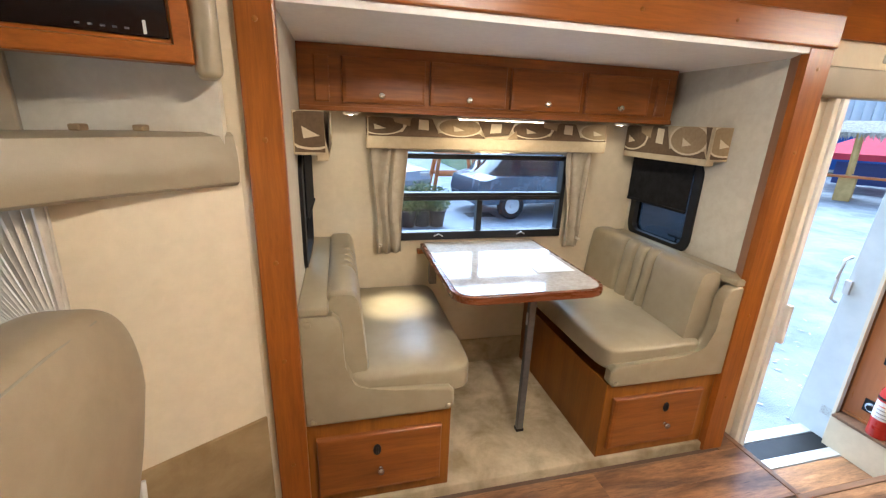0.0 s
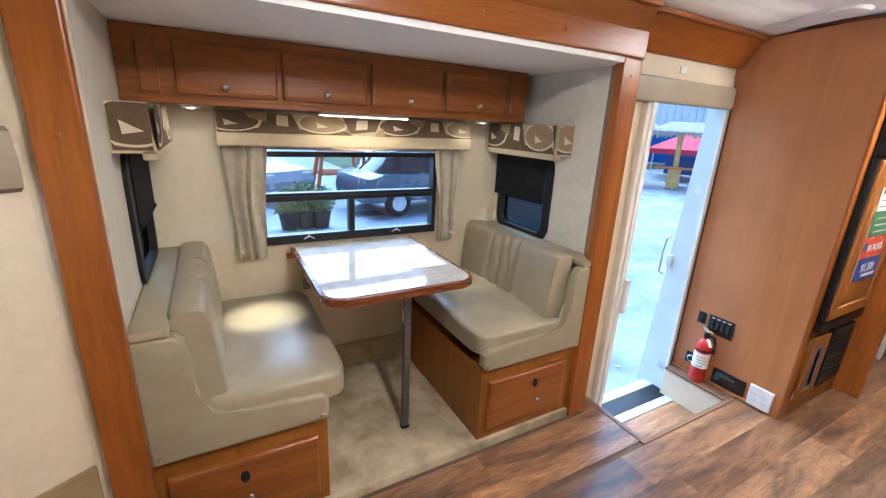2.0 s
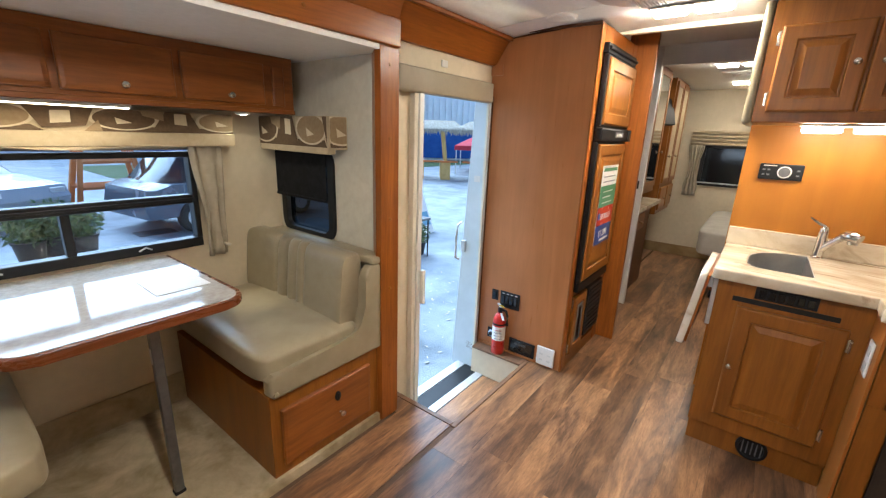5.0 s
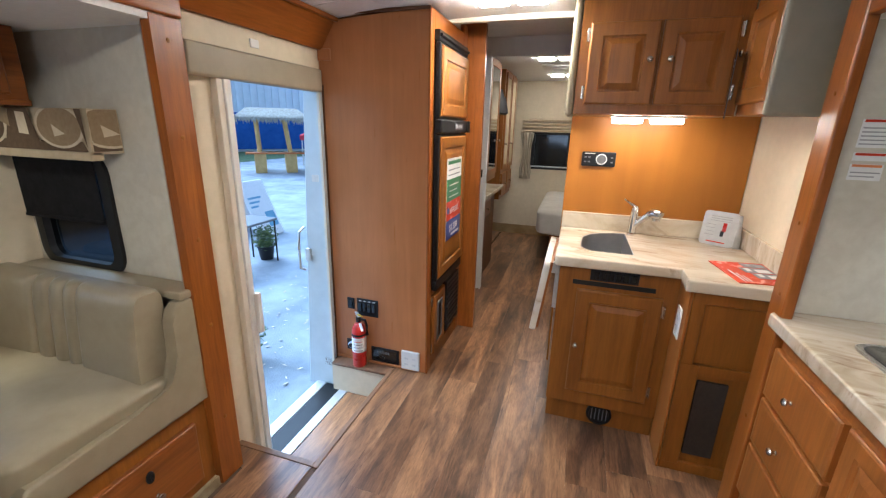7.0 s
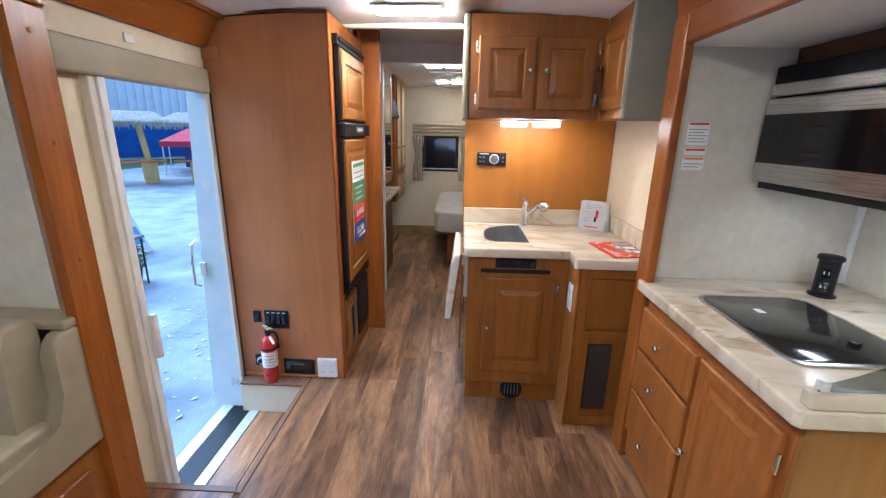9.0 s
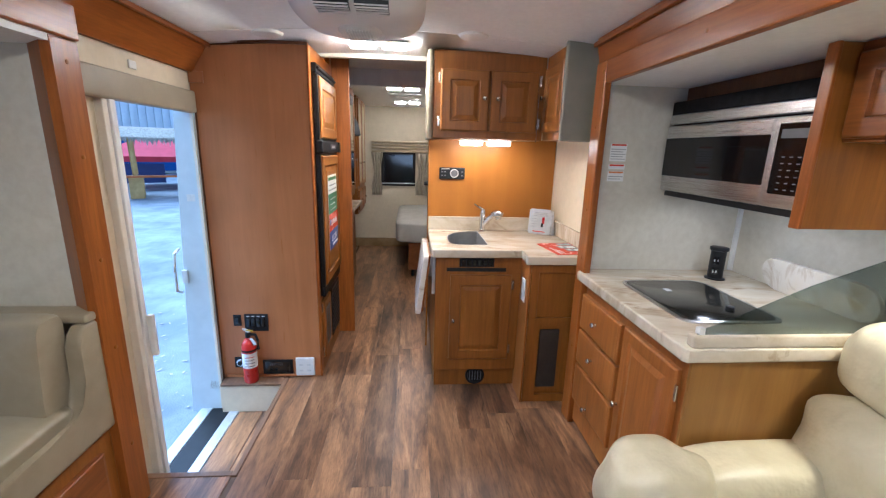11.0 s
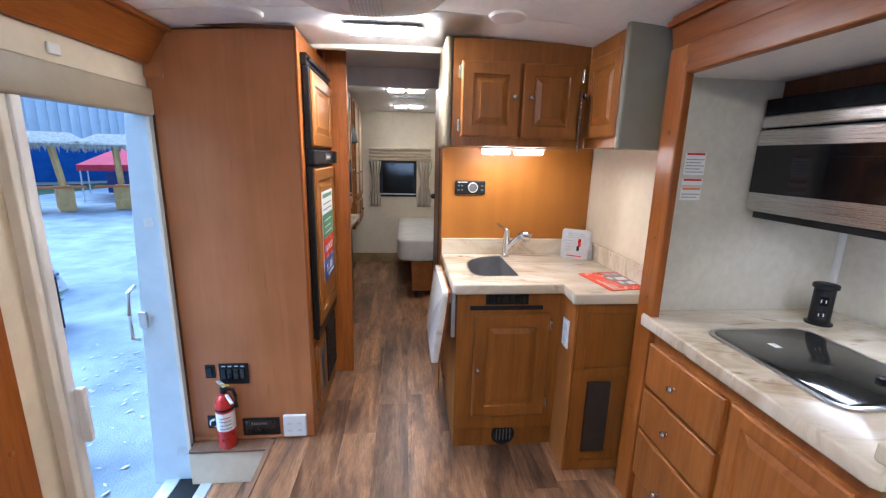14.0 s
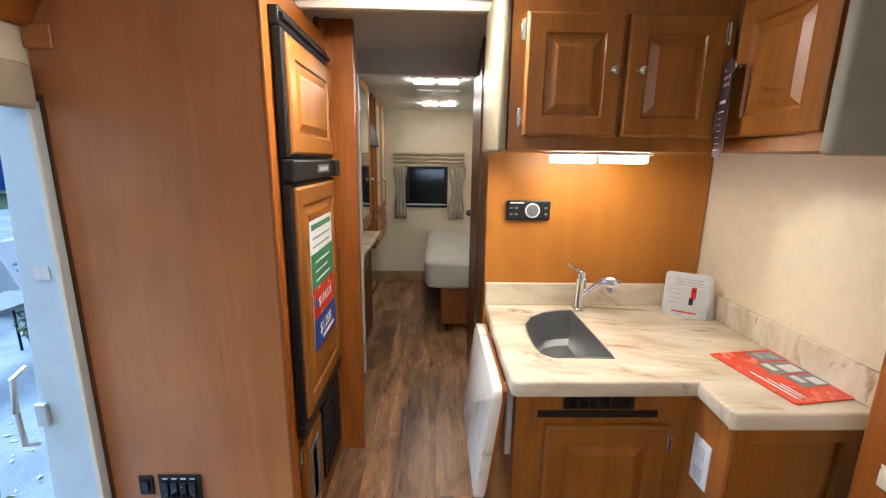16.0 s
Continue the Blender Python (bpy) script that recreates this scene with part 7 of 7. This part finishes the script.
    box("pane", (X_W - 0.02, X_W - 0.015, -0.05, 2.1, 0.95, 1.5), "glass", ws, 0).visible_shadow = False
    box("window_frame", (X_W - 0.03, X_W, 1.03, 1.07, 0.95, 1.5), "black", ws, 0.004)


M["cloth_grey"] = mottled("curtain_grey", rgb(0.56, 0.50, 0.43), rgb(0.66, 0.60, 0.52), 20, 0.85, 0.6, 600, spec=0.15)
cab_things()


# ---- outside ----
GR = -0.78
# Grey asphalt with the daylight's blue cast mixed into its colour.
M["asphalt"] = mottled("asphalt", rgb(0.21, 0.245, 0.28), rgb(0.36, 0.40, 0.45), 1.6, 0.75, 0.8, 60, bdist=0.01, blot=0.3)
M["grass"] = mottled("grass", rgb(0.05, 0.09, 0.035), rgb(0.09, 0.14, 0.05), 4, 0.9, 1.0, 60, bdist=0.02)
# Backlit sheet; the missing bluish light is put into its colour.
M["shed"] = mottled("shed_sheet_lit", rgb(0.66, 0.74, 0.80), rgb(0.74, 0.82, 0.87), 1.0, 0.6, 0.1, 20)
M["tarp"] = mottled("blue_tarp", rgb(0.022, 0.09, 0.33), rgb(0.035, 0.125, 0.42), 1.5, 0.7, 0.3, 20, spec=0.2)
M["thatch"] = mottled("thatch", rgb(0.30, 0.27, 0.22), rgb(0.52, 0.48, 0.40), 12, 0.9, 1.0, 60, bdist=0.03)
M["bamboo"] = mottled("pale_timber", rgb(0.55, 0.34, 0.11), rgb(0.70, 0.46, 0.17), 3, 0.6, 0.2, 40)
M["tent"] = mottled("red_canvas", rgb(0.55, 0.03, 0.06), rgb(0.65, 0.05, 0.09), 2, 0.7, 0.2, 40)
M["ladderwood"] = mottled("orange_timber", rgb(0.55, 0.15, 0.03), rgb(0.65, 0.2, 0.05), 3, 0.5, 0.2, 40)
M["leaf"] = mottled("foliage", rgb(0.04, 0.075, 0.025), rgb(0.10, 0.16, 0.05), 12, 0.6, 0.2, 60)
M["leaf_y"] = mottled("foliage_light", rgb(0.12, 0.17, 0.04), rgb(0.2, 0.26, 0.07), 12, 0.6, 0.2, 60)
M["redflower"] = mottled("red_flower", rgb(0.4, 0.03, 0.03), rgb(0.5, 0.05, 0.05), 20, 0.6, 0.1, 40)
M["car_a"] = mottled("silver_paint", rgb(0.42, 0.44, 0.46), rgb(0.5, 0.52, 0.54), 2, 0.25, 0, 10, metal=0.5)
M["car_b"] = mottled("blue_grey_paint", rgb(0.10, 0.13, 0.17), rgb(0.14, 0.17, 0.21), 2, 0.25, 0, 10, metal=0.4)
M["tyre"] = mottled("tyre_rubber", rgb(0.015, 0.015, 0.016), rgb(0.03, 0.03, 0.03), 20, 0.8, 0.3, 80)
M["deep"] = mottled("dark_mat", rgb(0.05, 0.055, 0.06), rgb(0.08, 0.085, 0.09), 10, 0.8, 0.3, 80)


def ground():
    bm = bmesh.new()
    bx(bm, -150, 150, -150, 150, GR - 0.3, GR)
    tagged(part("ground", bm, "asphalt"), "wide grey asphalt lot outside the motorhome", "ground", kind="structure")
    bm = bmesh.new()
    bx(bm, 6, 60, 19.0, 28, GR - 0.1, GR + 0.015)
    m = Matrix.Rotation(radians(-38), 4, "Z")
    tagged(part("grass_strip", bm, "grass"), "strip of green turf beyond the lot", "grass", kind="structure")


ground()


def shed():
    ob = thing("warehouse", 30, 34, GR, "long corrugated metal warehouse with blue tarpaulin below", "building")
    d = Vector((-0.75, 0.66, 0)).normalized()
    m = basis((44, 13, GR), tuple(d), (0, 0, 1))
    bm = bmesh.new()
    bx(bm, 0, 60, 0, 9, -2, 0, 0, 1, m)
    w = part("wall", bm, "shed", ob)
    for i in range(110):
        bm = bmesh.new()
        bx(bm, 0.5 * i + 0.1, 0.5 * i + 0.3, 2.85, 9, -2.16, -2, 0, 1, m)
        part("rib", bm, "shed", w)
    bm = bmesh.new()
    bx(bm, 0, 60, 0.2, 2.85, -2.25, -2, 0, 1, m)
    part("tarpaulin", bm, "tarp", ob, "deep blue tarpaulin")
    bm = bmesh.new()
    bx(bm, -0.5, 60.5, 9, 9.3, -2.4, 0.4, 0, 1, m)
    part("roof", bm, "shed", ob)


shed()


def tiki_hut(x, y, rz, label, w=2.4, half=0.65):
    ob = thing("tiki_hut", x, y, GR, label, "hut", "thatched huts")
    m = Matrix.Translation((x, y, GR)) @ Matrix.Rotation(rz, 4, "Z")
    rnd = random.Random(int(x * 10))
    for sx in (-1, 1):
        for sy in (-1, 1):
            bm = bmesh.new()
            tube(bm, [m @ Vector((sx * half, sy * 0.6, 0.9)), m @ Vector((sx * half * 0.92 - 0.12, sy * 0.7, 2.42))], 0.09, 8)
            part("post", bm, "bamboo", ob, "", True)
            bm = bmesh.new()
            bx(bm, sx * half - 0.24, sx * half + 0.24, sy * 0.6 - 0.22, sy * 0.6 + 0.22, 0, 0.85, 0.02, 2, m)
            part("plinth", bm, "bamboo", ob)
    bm = bmesh.new()
    bx(bm, -w * 0.52, w * 0.52, -0.95, -0.45, 0.85, 0.92, 0.01, 1, m)
    part("bar_top", bm, "ladderwood", ob)
    bm = bmesh.new()
    ridge = [m @ Vector((-w * 0.45, 0, 2.85)), m @ Vector((w * 0.45, 0, 2.85))]
    eaves = [m @ Vector(p) for p in ((-w * 0.66, -1.2, 2.42), (w * 0.66, -1.2, 2.42), (w * 0.66, 1.2, 2.42), (-w * 0.66, 1.2, 2.42))]
    rv = [bm.verts.new(p) for p in ridge]
    ev = [bm.verts.new(p) for p in eaves]
    bm.faces.new((ev[0], ev[1], rv[1], rv[0]))
    bm.faces.new((ev[2], ev[3], rv[0], rv[1]))
    bm.faces.new((ev[1], ev[2], rv[1]))
    bm.faces.new((ev[3], ev[0], rv[0]))
    bm.faces.new(ev[::-1])
    for k in range(4):
        a, b = eaves[k], eaves[(k + 1) % 4]
        n_ = 60
        for i in range(n_):
            p = a.lerp(b, (i + rnd.random()) / n_)
            q = p + Vector((rnd.uniform(-0.08, 0.08), rnd.uniform(-0.08, 0.08), -rnd.uniform(0.12, 0.34)))
            s = (b - a).normalized() * 0.05
            up = p + (ridge[0] + ridge[1] - a - b) * 0.06 + Vector((0, 0, 0.06))
            vs = [bm.verts.new(v) for v in (p - s, q, p + s, up)]
            bm.faces.new(vs)
    part("thatch_roof", bm, "thatch", ob, "shaggy grey-beige thatch")


tiki_hut(17.6, 14.4, radians(-50), "thatched bar hut with pale timber posts", 2.4, 0.66)
tiki_hut(19.5, 11.6, radians(-60), "thatched bar hut with pale timber posts", 3.4, 0.98)


def pop_tent(x, y, rz, label):
    ob = thing("canopy_tent", x, y, GR, label, "tent", "canopy tents")
    m = Matrix.Translation((x, y, GR)) @ Matrix.Rotation(rz, 4, "Z")
    for sx in (-2.2, 2.2):
        for sy in (-2.2, 2.2):
            bm = bmesh.new()
            tube(bm, [m @ Vector((sx, sy, 0)), m @ Vector((sx, sy, 1.5))], 0.03, 6)
            part("leg", bm, "alu", ob)
    bm = bmesh.new()
    top = bm.verts.new(m @ Vector((0, 0, 2.75)))
    c = [(-2.3, -2.3), (2.3, -2.3), (2.3, 2.3), (-2.3, 2.3)]
    a = [bm.verts.new(m @ Vector((x_, y_, 1.6))) for x_, y_ in c]
    b = [bm.verts.new(m @ Vector((x_, y_, 1.35))) for x_, y_ in c]
    for i in range(4):
        j = (i + 1) % 4
        bm.faces.new((a[i], a[j], top))
        bm.faces.new((b[i], b[j], a[j], a[i]))
    t = part("canopy", bm, "tent", ob, "red canvas canopy")
    t.modifiers.new("thick", "SOLIDIFY").thickness = 0.02
    bm = bmesh.new()
    bx(bm, -1.4, 0.4, -0.6, -0.5, 0.25, 1.2, 0.01, 1, m)
    part("display_board", bm, "blue", ob, "blue display board")


pop_tent(23.4, 14.2, radians(-58), "red pop-up canopy tent with blue display board")


def leaves_ball(bm, c, r, n, rnd, size=0.06, flat=1.0):
    for _ in range(n):
        d = Vector((rnd.gauss(0, 1), rnd.gauss(0, 1), rnd.gauss(0, 1) * flat)).normalized() * r * rnd.uniform(0.35, 1.0)
        p = Vector(c) + d
        u = Vector((rnd.gauss(0, 1), rnd.gauss(0, 1), rnd.gauss(0, 1))).normalized()
        v = u.orthogonal().normalized()
        s = size * rnd.uniform(0.6, 1.3)
        bm.faces.new([bm.verts.new(q) for q in (p - u * s, p + v * s * 0.35, p + u * s, p - v * s * 0.35)])


def potted(x, y, h, r, label, seed, flower=False, z0=GR):
    rnd = random.Random(seed)
    ob = thing("potted_plant", x, y, z0, label, "plant", "potted plants")
    bm = bmesh.new()
    lathe(bm, [(0, 0), (r * 0.6, 0), (r * 0.8, h * 0.42), (r * 0.86, h * 0.42), (r * 0.86, h * 0.46), (r * 0.7, h * 0.46), (r * 0.68, h * 0.40), (0, h * 0.40)], Matrix.Translation((x, y, z0)), 18)
    part("pot", bm, "black", ob, "black plastic pot", True)
    for mat, n, k in (("leaf", 520, 1.05), ("leaf_y", 200, 0.8)):
        bm = bmesh.new()
        leaves_ball(bm, (x, y, z0 + h * 0.72), h * 0.33 * k + r * 0.3, n, rnd, h * 0.07, 1.2)
        part("foliage", bm, mat, ob)
    if flower:
        bm = bmesh.new()
        leaves_ball(bm, (x, y, z0 + h * 0.85), h * 0.3, 40, rnd, h * 0.06)
        part("flowers", bm, "redflower", ob)


potted(6.55, 5.7, 0.52, 0.17, "leafy plant in a black pot beside the folding table", 3)
potted(1.82, 9.7, 0.80, 0.26, "dense leafy shrub in a black pot on the lot", 5)
potted(2.16, 9.75, 0.88, 0.27, "dense leafy shrub in a black pot on the lot", 6)
potted(2.48, 9.7, 0.80, 0.26, "dense leafy shrub in a black pot on the lot", 7)
potted(3.85, 3.65, 0.4, 0.14, "red-flowered plant in a black pot beside the step", 8, True)


def folding_table(x, y):
    ob = thing("folding_table", x, y, GR, "grey folding table on thin dark legs", "table")
    m = Matrix.Translation((x, y, GR)) 
    bm = bmesh.new()
    bx(bm, -1.2, 0.05, -0.29, 0.29, 0.70, 0.74, 0.01, 2, m)
    part("tabletop", bm, "grey", ob)
    for sx in (-1.1, 0.02):
        for sy in (-0.25, 0.25):
            bm = bmesh.new()
            tube(bm, [m @ Vector((sx, sy, 0)), m @ Vector((sx * 0.96, sy, 0.7))], 0.014, 6)
            part("leg", bm, "black", ob)
    sg = thing("sandwich_board", 7.82, 7.1, GR, "white A-frame sign board with blue print", "sign")
    for s in (-1, 1):
        mm = Matrix.Translation((7.82, 7.1, GR)) @ Matrix.Translation((0, s * 0.5, 0)) @ Matrix.Rotation(radians(s * 24), 4, "X")
        bm = bmesh.new()
        bx(bm, -0.33, 0.33, -0.02, 0.02, 0.01, 1.2, 0.02, 2, mm)
        b = part("board", bm, "paper", sg, "white board")
        bm = bmesh.new()
        for i in range(3):
            bx(bm, -0.26, 0.1 - 0.08 * i, s * 0.021 - 0.001, s * 0.021 + 0.001, 0.82 - 0.09 * i, 0.86 - 0.09 * i, 0, 1, mm)
        bx(bm, 0.02, 0.27, s * 0.021 - 0.001, s * 0.021 + 0.001, 0.2, 0.52, 0, 1, mm)
        part("print", bm, "print_blue", b, "pale blue print")


M["print_blue"] = mottled("pale_blue_print", rgb(0.15, 0.35, 0.5), rgb(0.2, 0.42, 0.56), 5, 0.5, 0, 10)
folding_table(6.52, 5.72)


def leaf_litter():
    rnd = random.Random(21)
    bm = bmesh.new()
    for _ in range(420):
        x, y = rnd.uniform(2.4, 6.4), rnd.uniform(2.9, 5.6)
        if (x - 4.2) ** 2 / 4.5 + (y - 4.1) ** 2 / 2.2 > rnd.uniform(0.3, 1.1):
            continue
        a, r = rnd.uniform(0, 6.28), rnd.uniform(0.012, 0.04)
        u, v = Vector((math.cos(a), math.sin(a), rnd.uniform(-0.2, 0.4))), Vector((-math.sin(a), math.cos(a), rnd.uniform(-0.1, 0.3)))
        p = Vector((x, y, GR + 0.012))
        bm.faces.new([bm.verts.new(p + q) for q in (-u * r, v * r * 0.45, u * r, -v * r * 0.45)])
    tagged(part("fallen_leaves", bm, "dry_leaf"), "pale dry leaves scattered on the asphalt by the step", "leaves", kind="stuff")


M["dry_leaf"] = mottled("dry_leaf", rgb(0.40, 0.34, 0.26), rgb(0.62, 0.56, 0.46), 9, 0.8, 0.2, 80)
leaf_litter()


def trestle(x, y):
    ob = thing("timber_frame", x, y, GR, "orange timber frame standing on the lot", "frame")
    for dx, dy in ((-0.5, -0.25), (0.5, -0.25), (-0.5, 0.25), (0.5, 0.25)):
        bm = bmesh.new()
        tube(bm, [(x + dx * 1.5, y + dy * 1.8, GR), (x + dx * 0.62, y + dy * 0.4, GR + 2.6)], 0.075, 4)
        part("leg", bm, "ladderwood", ob)
    for z, k in ((0.7, 1.2), (1.3, 1.0), (1.9, 0.85)):
        for dy in (-0.2, 0.2):
            bm = bmesh.new()
            tube(bm, [(x - 0.55 * k, y + dy * k * 1.2, GR + z), (x + 0.55 * k, y + dy * k * 1.2, GR + z)], 0.06, 4)
            part("rung", bm, "ladderwood", ob)


trestle(3.9, 13.6)


def car(x, y, rz, paint, label):
    ob = thing("car", x, y, GR, label, "car", "parked cars")
    m = Matrix.Translation((x, y, GR)) @ Matrix.Rotation(rz, 4, "Z")
    def body_at(pts, half, nm, mat, taper=0.0, lab=""):
        bm = bmesh.new()
        n = len(pts)
        rows = []
        for w, k in ((-half, 0.94), (-half * 0.92, 1.0), (half * 0.92, 1.0), (half, 0.94)):
            row = []
            for px, pz in pts:
                cz = 0.75
                row.append(bm.verts.new(m @ Vector((px * (k if taper == 0 else 1), w * (1 - taper * max(0, pz - 0.9)), cz + (pz - cz) * k))))
            rows.append(row)
        for a, b in zip(rows, rows[1:]):
            for i in range(n):
                j = (i + 1) % n
                bm.faces.new((a[i], a[j], b[j], b[i]))
        bm.faces.new(rows[0])
        bm.faces.new(rows[-1])
        return part(nm, bm, mat, ob, lab, True)
    body_at([(-2.25, 0.35), (2.2, 0.35), (2.28, 0.6), (2.15, 0.85), (1.0, 1.02), (-1.9, 1.05), (-2.25, 0.95), (-2.32, 0.6)], 0.9, "body", paint)
    body_at([(-1.9, 1.03), (1.05, 1.0), (0.45, 1.48), (-0.3, 1.58), (-1.5, 1.55)], 0.78, "glasshouse", "blackgloss", 0.3, "dark glazed cabin")
    body_at([(-1.4, 1.555), (0.35, 1.51), (-0.3, 1.62), (-1.0, 1.62)], 0.62, "roof", paint)
    for px in (-1.4, 1.42):
        for s in (-1, 1):
            mm = m @ Matrix.Translation((px, s * 0.8, 0.34)) @ Matrix.Rotation(math.pi / 2 * -s, 4, "X")
            bm = bmesh.new()
            lathe(bm, [(0.2, -0.02), (0.3, -0.03), (0.34, 0.0), (0.34, 0.14), (0.3, 0.17), (0.2, 0.165)], mm, 24)
            w = part("wheel", bm, "tyre", ob, "black tyre", True)
            bm = bmesh.new()
            lathe(bm, [(0.21, 0.14), (0.21, 0.165), (0.19, 0.15), (0.06, 0.14), (0.05, 0.165), (0, 0.165)], mm, 20)
            part("rim", bm, "alu", w, "alloy rim", True)
    for s in (-1, 1):
        bm = bmesh.new()
        bx(bm, 2.12, 2.24, s * 0.62 - 0.16, s * 0.62 + 0.16, 0.68, 0.8, 0.03, 2, m)
        part("headlight", bm, "label", ob, "pale headlight")


car(5.75, 11.3, radians(8), "car_b", "dark blue-grey car parked on the lot")
car(8.3, 13.6, radians(-10), "car_a", "silver car parked on the lot")
car(1.2, 14.6, radians(-60), "car_a", "silver car parked on the lot")
car(-3.2, 6.2, radians(80), "car_b", "dark car parked on the lot")
mt = tagged(box("drain_cover", (3.5, 4.2, 10.45, 10.95, GR, GR + 0.012), "deep", None, 0.004), "dark square drain cover in the asphalt", "drain cover")

# ---- floor planks ----
def planks():
    fl = thing("floor", 2.5, 1.0, 0, "dark brown wood-look plank floor", "floor", kind="structure")
    rnd = random.Random(4)
    w, k = 0.176, 0
    y1 = 1.757
    rows = []
    while y1 > -0.8:
        rows.append((max(y1 - w, -0.78), y1, [(X_W, X_E)]))
        y1 -= w
    rows += [(1.787, 1.93, [(X_W, 2.28), (3.14, X_E)]), (1.93, 2.07, [(X_W, 2.28), (3.14, X_E)]), (2.07, 2.198, [(2.175, 2.28)])]
    for ya, yb, spans in rows:
        for a, b in spans:
            x = a - rnd.uniform(0, 1.1)
            while x < b:
                x1 = x + 1.22
                p, q = max(x, a), min(x1, b)
                if q - p > 0.02:
                    bm = bmesh.new()
                    rings_face(bm, q - p, yb - ya, [(0.0001, -0.006), (0.0001, -0.0004), (0.0007, 0.0)], Matrix.Translation((p, ya, 0)))
                    part("plank", bm, "plank", fl)
                x = x1


planks()
